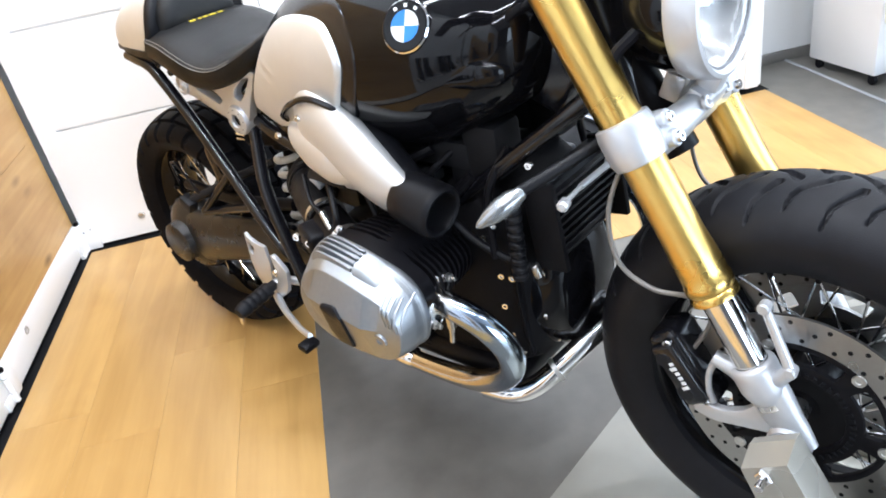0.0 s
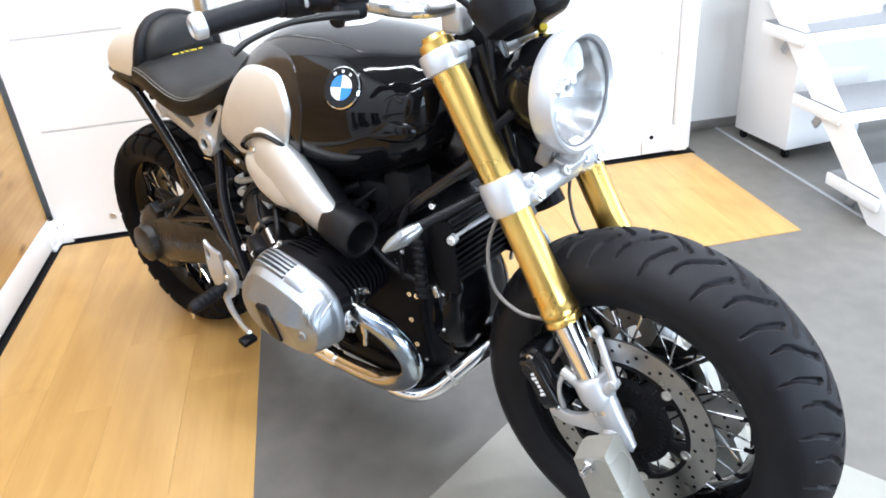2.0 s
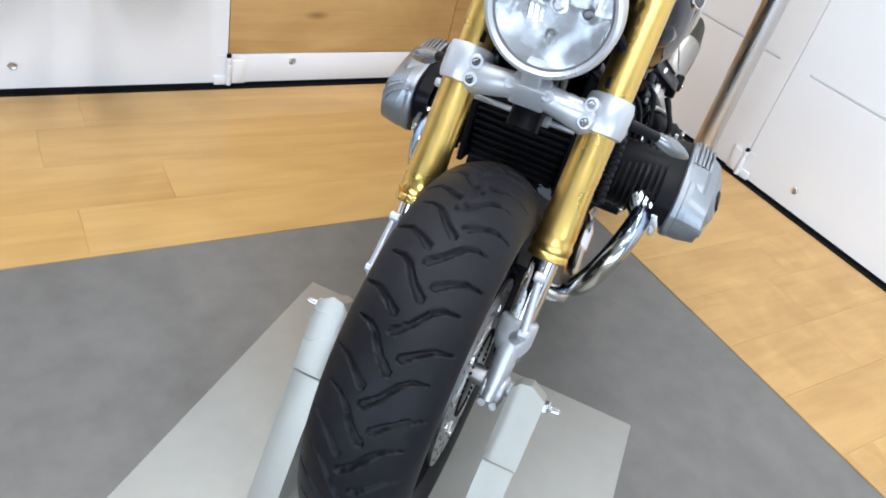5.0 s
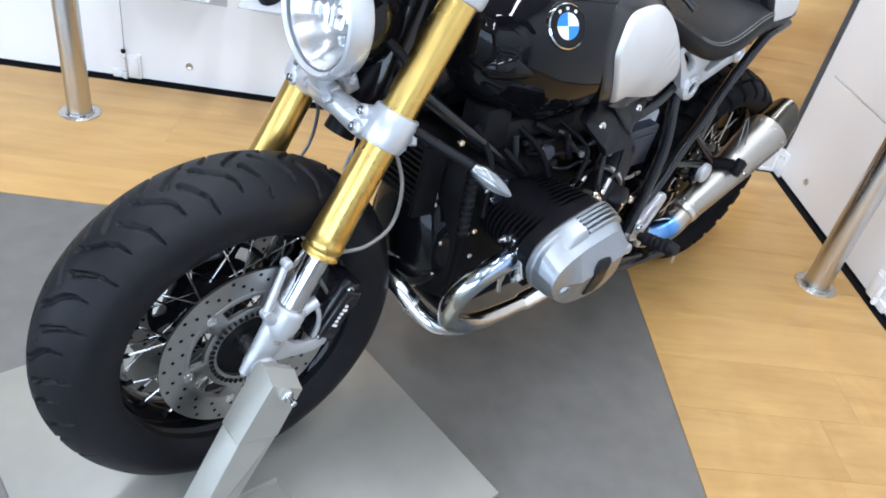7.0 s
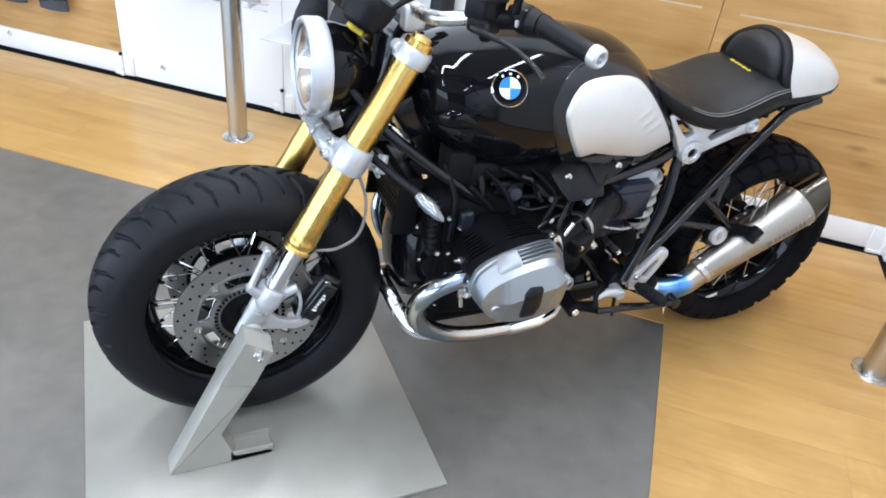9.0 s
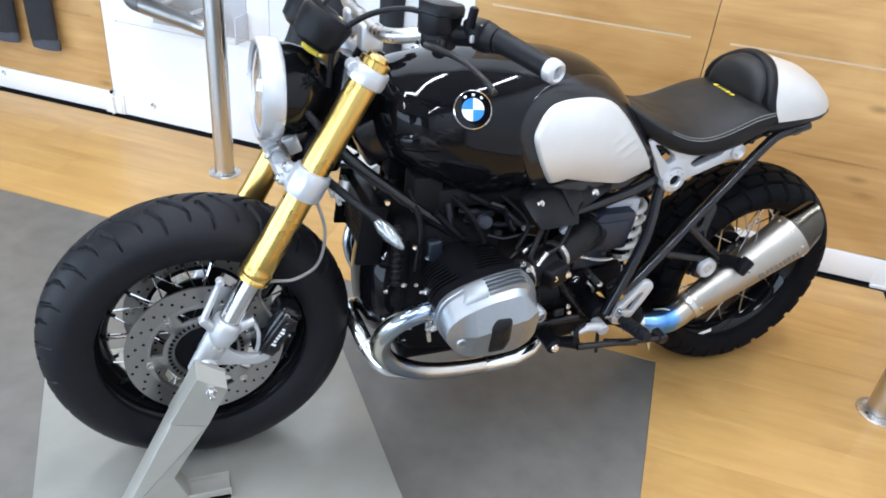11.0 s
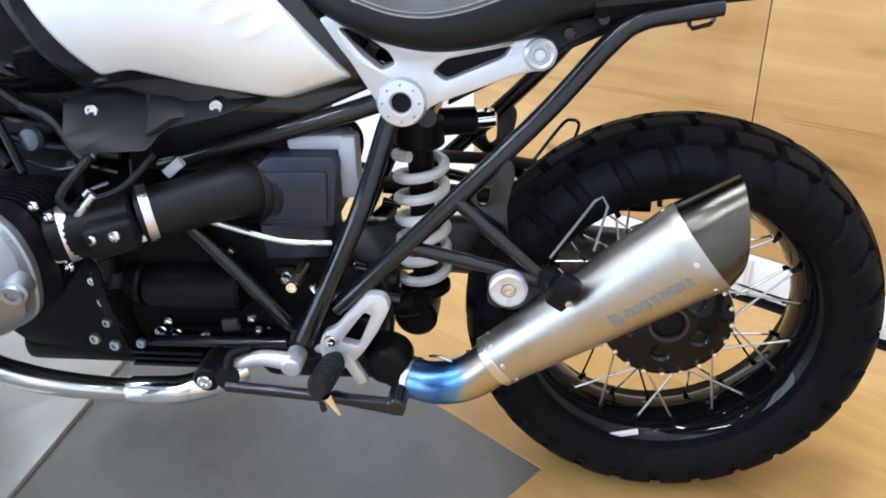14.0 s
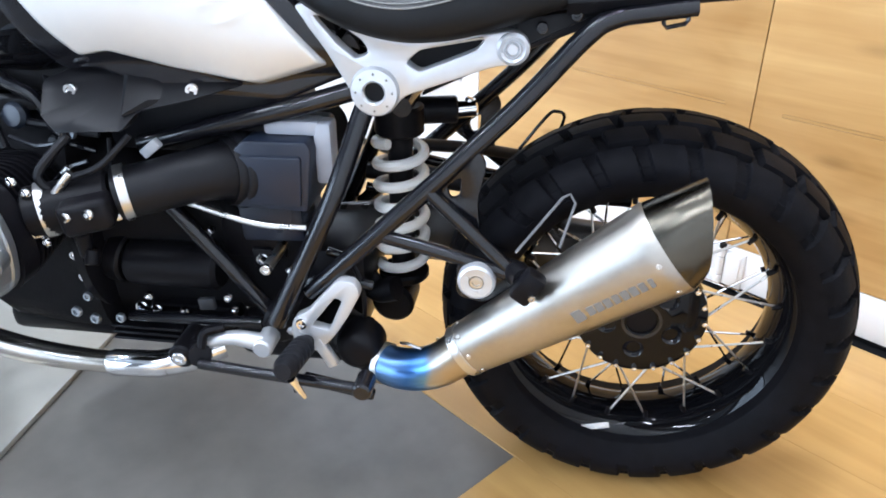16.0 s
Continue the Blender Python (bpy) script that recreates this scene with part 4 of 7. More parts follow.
    lathe(bm, on_fork(s, 0.432), AXIS, [(0.030, 0), (0.036, 0.002), (0.039, 0.012), (0.039, 0.048), (0.036, 0.060), (0.030, 0.062)], 32)
    clamp = part("lower_clamp", bm, SILVER, bike, "silver lower fork clamp")
    bm = B()
    base, inner = on_fork(s, 0.456, 0.0), on_fork(0, 0.456, 0.045)
    tube(bm, [base + Vector((0.012, -s * 0.02, 0)), base + Vector((0.03, -s * 0.05, 0.01)), inner + Vector((0, s * 0.02, 0))], [0.03, 0.024, 0.02], 14, flat=0.9)
    part("clamp_arm", bm, SILVER, clamp)
    for k in (0.442, 0.470):
        p = on_fork(s, k, 0.032) - Vector((0, s * 0.024, 0))
        bm = B()
        rod(bm, p - Vector((0.012, 0, 0.004)), p + Vector((0.014, 0, 0.005)), 0.012, n=18, edge=0.002)
        part("clamp_boss", bm, SILVER, clamp)
        bolt("clamp_bolt", p + Vector((0.014, 0, 0.005)), (0.92, 0, 0.39), 0.0075, clamp)
    bm = B()
    lathe(bm, on_fork(s, 0.684), AXIS, [(0.030, 0), (0.036, 0.002), (0.0375, 0.008), (0.0375, 0.030), (0.035, 0.036), (0.0295, 0.036)], 32)
    tube(bm, [on_fork(s, 0.70), on_fork(s * 0.5, 0.70, -0.02), on_fork(0, 0.70, -0.03)], [0.03, 0.024, 0.026], 12, flat=0.6)
    part("top_yoke", bm, SILVER, bike, "silver top fork yoke")
    rod_mount = B()
    rod(rod_mount, on_fork(s, 0.705, 0.036) - Vector((0, 0.012, 0)), on_fork(s, 0.705, 0.036) + Vector((0, 0.012, 0)), 0.012, n=16, edge=0.002)
    part("yoke_clamp_bolt", rod_mount, SILVER, bike)
    # brake hose
    bm = B()
    tube(bm, [on_fork(s, 0.44, -0.03), on_fork(s, 0.385, -0.078) + Vector((0, s * 0.015, 0)), on_fork(s, 0.315, -0.098) + Vector((0, s * 0.022, 0)), on_fork(s, 0.262, -0.072) + Vector((0, s * 0.018, 0)), on_fork(s, 0.228, -0.034), on_fork(s, 0.18, -0.040) - Vector((0, s * 0.02, 0)), on_fork(s, 0.135, -0.095) - Vector((0, s * 0.02, 0))], 0.0036, 8)
    part("brake_hose", bm, HOSE, bike, "thin grey braided brake hose")

bm = B()
box(bm, tuple(on_fork(0, 0.455, 0.045)), (0.035, 0.06, 0.045), (0, 25, 0), bevel=0.006)
box(bm, tuple(on_fork(0, 0.475, 0.07)), (0.03, 0.03, 0.05), (0, 25, 0), bevel=0.004)
part("lower_yoke_bridge", bm, SILVER, bike, "silver bridge between the fork clamps")
for s in (1, -1):
    bolt("bridge_bolt", on_fork(0, 0.455, 0.063) + Vector((0, s * 0.03, 0)), (0.9, 0, 0.43), 0.010, bike, SILVER)
bm = B()
rod(bm, on_fork(0, 0.40, -0.02), on_fork(0, 0.74, -0.03), 0.028, n=24)
part("steering_stem", bm, BLACK, bike)

# headlight
LAMP = Vector((1.338, 0, 0.904))
LDIR = Vector((0.998, 0, 0.05)).normalized()
bm = B()
lathe(bm, LAMP, LDIR, [(0.0, -0.135), (0.03, -0.133), (0.062, -0.115), (0.082, -0.085), (0.091, -0.05), (0.092, -0.015)], 56)
bowl = part("headlight_bowl", bm, GLOSS, bike, "gloss black headlight bowl")
bm = B()
lathe(bm, LAMP, LDIR, [(0.0925, -0.030), (0.097, -0.028), (0.0995, -0.022), (0.0995, 0.006), (0.097, 0.013), (0.092, 0.015), (0.087, 0.010), (0.0855, -0.006), (0.0925, -0.010)], 64, closed=True)
part("headlight_ring", bm, SILVER, bowl, "satin silver headlight ring")
bm = B()
lathe(bm, LAMP, LDIR, [(0.0, -0.070), (0.018, -0.068), (0.036, -0.060), (0.054, -0.046), (0.070, -0.026), (0.080, -0.008), (0.0855, 0.0)], 64)
part("reflector", bm, MIRROR, bowl, "mirror-bright bowl reflector", sharp=60)
bm = B()
lathe(bm, LAMP, LDIR, [(0.0, 0.016), (0.04, 0.0145), (0.07, 0.0105), (0.086, 0.005), (0.086, 0.002), (0.07, 0.0075), (0.04, 0.0115), (0.0, 0.013)], 56)
lens = part("lens", bm, CLEAR, bowl, "clear domed headlight lens")
lens.visible_shadow = False
lx, ly, lz = frame_of(LDIR)
bm = B()
rod(bm, LAMP - LDIR * 0.068, LAMP - LDIR * 0.034, 0.010, n=20, edge=0.002)
lathe(bm, LAMP - LDIR * 0.034, LDIR, [(0, 0.007), (0.008, 0.006), (0.0125, 0.003), (0.0140, 0.0), (0.0140, -0.004), (0, -0.004)], 28)
part("bulb_cap", bm, CHROME, bowl, "bright round bulb shield")
bm = B()
lathe(bm, LAMP - LDIR * 0.0275, LDIR, [(0, 0.0008), (0.0062, 0.0006), (0.0062, -0.001)], 20)
part("cap_mark", bm, GREYBIT, bowl)
bm = B()
for a, b, r, d in ((-0.042, -0.004, 0.0125, 0.050), (0.0, -0.046, 0.0095, 0.050), (0.002, 0.048, 0.0075, 0.048)):
    o = LAMP + lx * a + ly * b - LDIR * d
    lathe(bm, o, LDIR, [(r * 0.6, -0.004), (r * 0.62, 0.004), (r * 0.9, 0.008), (r, 0.006), (r * 1.05, -0.006)], 24)
part("lamp_socket", bm, MIRROR, bowl, "round socket in the reflector")
bm = B()
for a, b, r, d in ((-0.042, -0.004, 0.0072, 0.050), (0.0, -0.046, 0.0055, 0.050)):
    o = LAMP + lx * a + ly * b - LDIR * d
    lathe(bm, o, LDIR, [(0, 0.003), (r * 0.7, 0.002), (r, -0.002), (r, -0.006)], 18)
part("small_bulb", bm, DARKGREY, bowl, "small grey bulb")
bm = B()
lathe(bm, LAMP, LDIR, [(0.0835, 0.002), (0.0835, 0.0075), (0.0868, 0.0085), (0.0868, 0.002)], 64, closed=True)
part("lens_gasket", bm, DARKGREY, bowl, "thin black gasket round the lens")
for side in (1, -1):
    for i in range(6):
        a = side * (0.024 + 0.008 * i)
        tall = math.sqrt(0.076 ** 2 - a * a) * (0.62 if side > 0 else 0.45)
        for k in range(3 if side > 0 else 2):
            b = (k - (1.0 if side > 0 else -0.3)) * tall * 0.62
            r2 = math.hypot(a, b)
            if r2 > 0.072:
                continue
            d = float(np.interp(r2, (0.0, 0.036, 0.054, 0.070), (0.069, 0.058, 0.043, 0.023)))
            bm = B()
            box(bm, (0, 0, 0), (0.0075, tall * 0.58, 0.0022), bevel=0.0006, segments=1)
            tip = Matrix((lx, ly, LDIR)).transposed().to_4x4()
            bm.transform(Matrix.Translation(LAMP + lx * a + ly * b - LDIR * d) @ tip @ pose(0, 0, 0, (k - 1) * 9 + i * 3 - 6, -side * (26 + 4 * i), 0))
            part("reflector_facet", bm, MIRROR, bowl)
for s in (1, -1):
    bm = B()
    tube(bm, [LAMP + Vector((-0.07, s * 0.08, -0.02)), on_fork(s * 0.9, 0.56, 0.02), on_fork(s * 0.9, 0.50, 0.02)], 0.008, 8)
    part("headlight_stay", bm, BLACK, bike)
bm = B()
rod(bm, LAMP + Vector((-0.045, -0.012, -0.105)), LAMP + Vector((-0.045, 0.012, -0.105)), 0.013, n=18, edge=0.002)
box(bm, tuple(LAMP + Vector((-0.055, 0, -0.115))), (0.03, 0.035, 0.04), (0, 20, 0), bevel=0.005)
part("headlight_mount", bm, SILVER, bike)

# ---------------------------------------------------------------- tank
TANK = [  # x, top, bottom, half width, height of the widest line
    (1.131, 0.922, 0.837, 0.066, 0.886),
    (1.111, 0.938, 0.802, 0.112, 0.871),
    (1.067, 0.953, 0.767, 0.150, 0.856),
    (1.004, 0.967, 0.736, 0.175, 0.845),
    (0.925, 0.979, 0.704, 0.185, 0.834),
    (0.850, 0.983, 0.699, 0.187, 0.827),
    (0.770, 0.980, 0.715, 0.182, 0.823),
    (0.690, 0.970, 0.720, 0.172, 0.815),
    (0.617, 0.949, 0.705, 0.156, 0.800),
    (0.565, 0.917, 0.690, 0.143, 0.785),
    (0.530, 0.884, 0.690, 0.134, 0.775),
    (0.500, 0.850, 0.695, 0.126, 0.765),
    (0.440, 0.790, 0.700, 0.105, 0.745),
]


TANK_X = np.array([t[0] for t in TANK][::-1])
TANK_V = np.array([t[1:] for t in TANK][::-1])
TANK_SLOPE = np.gradient(TANK_V, TANK_X, axis=0)


def tank_at(x):
    """Top, bottom, half width and widest line at x, on smooth curves through the stations."""
    x = min(max(x, TANK_X[0]), TANK_X[-1])
    i = min(int(np.searchsorted(TANK_X, x, "right")) - 1, len(TANK_X) - 2)
    h = TANK_X[i + 1] - TANK_X[i]
    t = (x - TANK_X[i]) / h
    v = (2 * t ** 3 - 3 * t ** 2 + 1) * TANK_V[i] + (t ** 3 - 2 * t ** 2 + t) * h * TANK_SLOPE[i] + (3 * t ** 2 - 2 * t ** 3) * TANK_V[i + 1] + (t ** 3 - t ** 2) * h * TANK_SLOPE[i + 1]
    return [float(q) for q in v]


def tank_side(x, z):
    """Half width of the tank at (x, z)."""
    top, bot, half, wide = tank_at(x)
    if z >= wide:
        f = min(1.0, (z - wide) / max(1e-6, top - wide))
        return half * (1 - f ** 2.6) ** (1 / 1.9)
    f = min(1.0, (wide - z) / max(1e-6, wide - bot))
    return half * (1 - 0.30 * f ** 2.2)


rings = []
for x in np.linspace(1.131, 0.440, 84):
    top, bot, half, wide = tank_at(x)
    left = [(tank_side(x, wide + (top - wide) * (1 - f)), wide + (top - wide) * (1 - f)) for f in (np.arange(27) / 26.0) ** 1.9]
    low = [(tank_side(x, wide - (wide - bot) * k / 8), wide - (wide - bot) * k / 8) for k in range(1, 9)]
    right = [(y, z) for y, z in left + low]
    ring = [(x, y, z) for y, z in right] + [(x, y * 0.75, bot - 0.006) for y, z in (right[-1],)] + [(x, -right[-1][0] * 0.75, bot - 0.006)] + [(x, -y, z) for y, z in reversed(right[1:])]
    rings.append(ring)
bm = B()
loft(bm, rings)
tank = part("fuel_tank", bm, GLOSS, bike, "gloss black fuel tank", sharp=60)
bm = B()
lathe(bm, (0.845, 0, 0.977), (0, 0, 1), [(0, 0.0085), (0.02, 0.009), (0.034, 0.0085), (0.037, 0.006), (0.042, 0.005), (0.043, -0.006)], 32)
part("filler_cap", bm, SILVER, tank, "round silver filler cap")

PANEL = [(0.830, 0.857), (0.806, 0.896), (0.767, 0.913), (0.693, 0.914), (0.627, 0.900), (0.583, 0.869), (0.537, 0.819), (0.489, 0.762), (0.451, 0.713), (0.539, 0.688), (0.652, 0.713), (0.722, 0.736), (0.762, 0.729), (0.793, 0.770), (0.820, 0.819)]


def panel_side(x, z):
    """The knee panel tucks in less than the tank below its widest line."""
    top, bot, half, wide = tank_at(x)
    f = min(1.0, max(0.0, (wide - z) / max(1e-6, wide - bot)))
    return tank_side(x, z) + half * 0.15 * f ** 2.2


def knee_panel(s, grow, lift, mat, name, label):
    """A shell that follows the tank's side inside an outline."""
    arch = [(p[0], p[1]) for p in spline(PANEL[12:] + PANEL[:9], 4)]
    out = [Vector(p) for p in rounded(arch + PANEL[9:12], 0.006, 3)]
    walkway = [0.0]
    for p, q in zip(out, out[1:] + out[:1]):
        walkway.append(walkway[-1] + (q - p).length)
    at = np.linspace(0, walkway[-1], 180, endpoint=False)
    out = [Vector((float(np.interp(a, walkway, [p.x for p in out + out[:1]])), float(np.interp(a, walkway, [p.y for p in out + out[:1]])))) for a in at]
    c = Vector((0.66, 0.80))
    ring0 = [c + (Vector(p) - c).normalized() * ((Vector(p) - c).length + grow) for p in out]
    bm = B()
    fr = [1.0, 0.985, 0.96] + [0.945 - 0.02 * k for k in range(44)]
    rows = []
    for k, f in enumerate(fr):
        e = lift * ((0.0, 0.55, 0.85)[k] if k < 3 else 1)
        row = []
        for p in ring0:
            q = c + (p - c) * f
            rib = 0.0
            for n in range(3):
                dx, dz = q.x - (0.551 + 0.023 * n), q.y - (0.781 + 0.0205 * n)
                rib += 0.0015 * math.exp(-((dx * 0.42 + dz * 0.906) / 0.0060) ** 2) * math.exp(-((dx * 0.906 - dz * 0.42) / 0.026) ** 4)
            row.append(bm.verts.new((q.x, s * (panel_side(q.x, q.y) + e + rib), q.y)))
        rows.append(row)
    n = len(out)
    base = [bm.verts.new((v.co.x, v.co.y - s * 0.012, v.co.z)) for v in rows[0]]
    for p, q in zip([base] + rows, rows):
        for i in range(n):
            bm.faces.new((p[i], p[(i + 1) % n], q[(i + 1) % n], q[i]))
    mid = bm.verts.new((c.x, s * (panel_side(c.x, c.y) + lift), c.y))
    for i in range(n):
        bm.faces.new((rows[-1][i], rows[-1][(i + 1) % n], mid))
    return part(name, bm, mat, tank, label, sharp=50)


def emblem(s):
    o = Vector((0.964, s * (tank_side(0.964, 0.907) + 0.001), 0.907))
    n = Vector((0.20, s * 0.86, 0.47)).normalized()
    a = Vector((0, 0, 1)) - n * n.z
    a.normalize()
    b = n.cross(a)
    bm = B()
    lathe(bm, o, n, [(0.0, 0.001), (0.033, 0.002), (0.036, 0.006), (0.038, 0.004), (0.0385, -0.01)], 48)
    disc = part("tank_emblem", bm, CHROME, bike, "round tank emblem in blue and white quarters")
    bm = B()
    lathe(bm, o, n, [(0.0225, 0.0062), (0.0345, 0.0066), (0.0345, 0.0), (0.0225, 0.0)], 48, closed=True)
    part("emblem_ring", bm, GLOSS, disc)
    for q in range(4):
        bm = B()
        pts = [o + n * 0.0064] + [o + n * 0.0064 + (a * math.cos(t) + b * math.sin(t)) * 0.0222 for t in np.linspace(q * math.pi / 2, (q + 1) * math.pi / 2, 9)]
        lo = [v - n * 0.005 for v in pts]
        loft(bm, [pts, lo])
        part("emblem_quarter", bm, (BLUE, WHITE_ENAMEL)[q % 2], disc)
    for t in (-0.6, 0.0, 0.6):
        bm = B()
        p = o + n * 0.0068 + (a * math.cos(t) + b * math.sin(t)) * 0.0285
        t1, t2 = (b * math.cos(t) - a * math.sin(t)) * 0.0026, (a * math.cos(t) + b * math.sin(t)) * 0.0024
        top = [p - t1 - t2, p + t1 - t2, p + t1 + t2, p - t1 + t2]
        loft(bm, [top, [v - n * 0.001 for v in top]])
        part("emblem_mark", bm, WHITE_ENAMEL, disc)


for s in (1, -1):
    knee_panel(s, 0.034, 0.0018, FRAME, "panel_surround", "black surround of the knee panel")
    knee_panel(s, 0.0, 0.010, PEARL, "knee_panel", "pearl white knee panel with three ribs")
    emblem(s)
    # air scoop beside the steering head
    bm = B()
    tube(bm, [(1.100, s * 0.124, 0.836), (1.086, s * 0.138, 0.837), (1.055, s * 0.152, 0.838), (1.010, s * 0.166, 0.829)], [0.010, 0.018, 0.021, 0.008], 20, flat=0.6)
    part("tank_scoop", bm, GLOSS, bike, "gloss black scoop at the front of the tank", sharp=60)

# ---------------------------------------------------------------- seat and tail
SEAT = [(0.540, 0.868, 0.846, 0.075), (0.527, 0.872, 0.829, 0.100), (0.489, 0.853, 0.800, 0.125), (0.440, 0.832, 0.774, 0.140), (0.393, 0.817, 0.759, 0.147), (0.347, 0.814, 0.752, 0.150), (0.300, 0.824, 0.754, 0.150), (0.250, 0.843, 0.764, 0.148), (0.200, 0.858, 0.780, 0.143), (0.140, 0.862, 0.798, 0.136)]


def seat_strip(section):
    """One closed strip of the seat: a cross-section in shares of half width and height, along the seat."""
    rings = [[(x, half * k, low + (top - low) * f) for k, f in section] for x, top, low, half in SEAT]
    lines = [spline([r[i] for r in rings], 6) for i in range(len(section))]
    return loft(B(), [[c[k] for c in lines] for k in range(len(lines[0]))])


half_top = [(0.985, 0.645), (0.965, 0.70), (0.93, 0.765), (0.86, 0.84), (0.7, 0.925), (0.4, 0.985)]
half_side = [(0.975, 0.66), (1.0, 0.5), (1.0, 0.18), (0.93, 0.0)]
seat = part("seat", seat_strip(half_top + [(0.0, 1.0)] + [(-k, f) for k, f in reversed(half_top)]), LEATHER, bike, "black single seat with grey stitching", sharp=60)
part("seat_side", seat_strip(half_side + [(-k, f) for k, f in reversed(half_side)]), SEATSIDE, seat, "smooth black side panel of the seat", sharp=60)
for s in (1, -1):
    bm = B()
    tube(bm, [(x, s * half * 0.984, low + (top - low) * 0.665) for x, top, low, half in SEAT[3:]], 0.0011, 6, 6)
    tube(bm, [(x, s * half * 0.950, low + (top - low) * 0.738) for x, top, low, half in SEAT[3:]], 0.0010, 6, 6)
    part("stitching", bm, THREAD, seat, "double grey stitching")
bm = B()
for k, (w, dz) in enumerate(((0.016, 0), (0.008, 0.0), (0.010, 0.001), (0.018, 0.002), (0.012, 0.0))):
    y = (-0.036, -0.018, -0.004, 0.014, 0.034)[k]
    box(bm, (0.197 + 0.10 * y, y, 0.8590), (0.010, w * 0.85, 0.0024), (0, 0, -8), bevel=0.0005)
part("seat_print", bm, YELLOW, seat, "small yellow embroidery")
bm = B()
rings = []
for x, half, top, low in ((0.182, 0.062, 0.902, 0.872), (0.181, 0.079, 0.921, 0.860), (0.174, 0.092, 0.934, 0.850), (0.162, 0.100, 0.943, 0.840), (0.144, 0.106, 0.947, 0.825), (0.120, 0.109, 0.944, 0.815)):
    rings.append([(x, half * math.cos(t) * (1 if math.sin(t) < 0 else 1), low + (top - low) * (max(0, math.sin(t)) ** 0.75)) for t in np.linspace(-0.001, math.pi + 0.001, 22)])
loft(bm, rings)
part("seat_hump_pad", bm, LEATHER, bike, "black padded backrest of the seat", sharp=60)


def cowl_edge(z):
    """Front edge of the tail cowl: it bows forward at mid height."""
    return 0.116 + 0.030 * math.sin(math.pi * min(1.0, max(0.0, (z - 0.815) / 0.135)) ** 0.85)


bm = B()
rings = []
for step, half, top, low in ((0.021, 0.121, 0.948, 0.806), (0.018, 0.129, 0.955, 0.802), (0.004, 0.133, 0.958, 0.801), (-0.002, 0.130, 0.955, 0.803)):
    ring = []
    for t in np.linspace(0, math.pi, 30):
        z = low + (top - low) * max(0, math.sin(t)) ** 0.76
        ring.append((cowl_edge(z) + step, half * math.cos(t), z))
    rings.append(ring)
loft(bm, rings)
part("hump_trim", bm, PLASTIC, bike, "black band between seat and tail cowl", sharp=60)
bm = B()
rings = []
for k, (x, half, top, low) in enumerate(((0.116, 0.130, 0.951, 0.818), (0.100, 0.1295, 0.948, 0.819), (0.065, 0.127, 0.941, 0.820), (0.003, 0.118, 0.924, 0.820), (-0.045, 0.101, 0.900, 0.819), (-0.085, 0.079, 0.872, 0.816), (-0.113, 0.057, 0.847, 0.814), (-0.133, 0.035, 0.827, 0.812), (-0.144, 0.012, 0.816, 0.811))):
    ring = []
    for t in np.linspace(0, math.pi, 30):
        z = low + (top - low) * max(0, math.sin(t)) ** 0.76
        ring.append((x + (cowl_edge(z) - 0.116) * max(0.0, 1 - k / 3), half * math.copysign(abs(math.cos(t)) ** 0.94, math.cos(t)), z))
    rings.append(ring)
loft(bm, rings)
part("tail_cowl", bm, PEARL, bike, "pearl white tail cowl", sharp=60)
bm = B()
rings = []
for x, half, top, low in ((0.150, 0.136, 0.818, 0.785), (0.060, 0.131, 0.820, 0.796), (-0.045, 0.104, 0.819, 0.802), (-0.112, 0.062, 0.8145, 0.802), (-0.147, 0.015, 0.8125, 0.804)):
    rings.append([(x, half, top), (x, half, (top + low) / 2), (x, half * 0.9, low), (x, -half * 0.9, low), (x, -half, (top + low) / 2), (x, -half, top)])
loft(bm, rings)
part("tail_tray", bm, PLASTIC, bike, "black tray under the tail cowl")

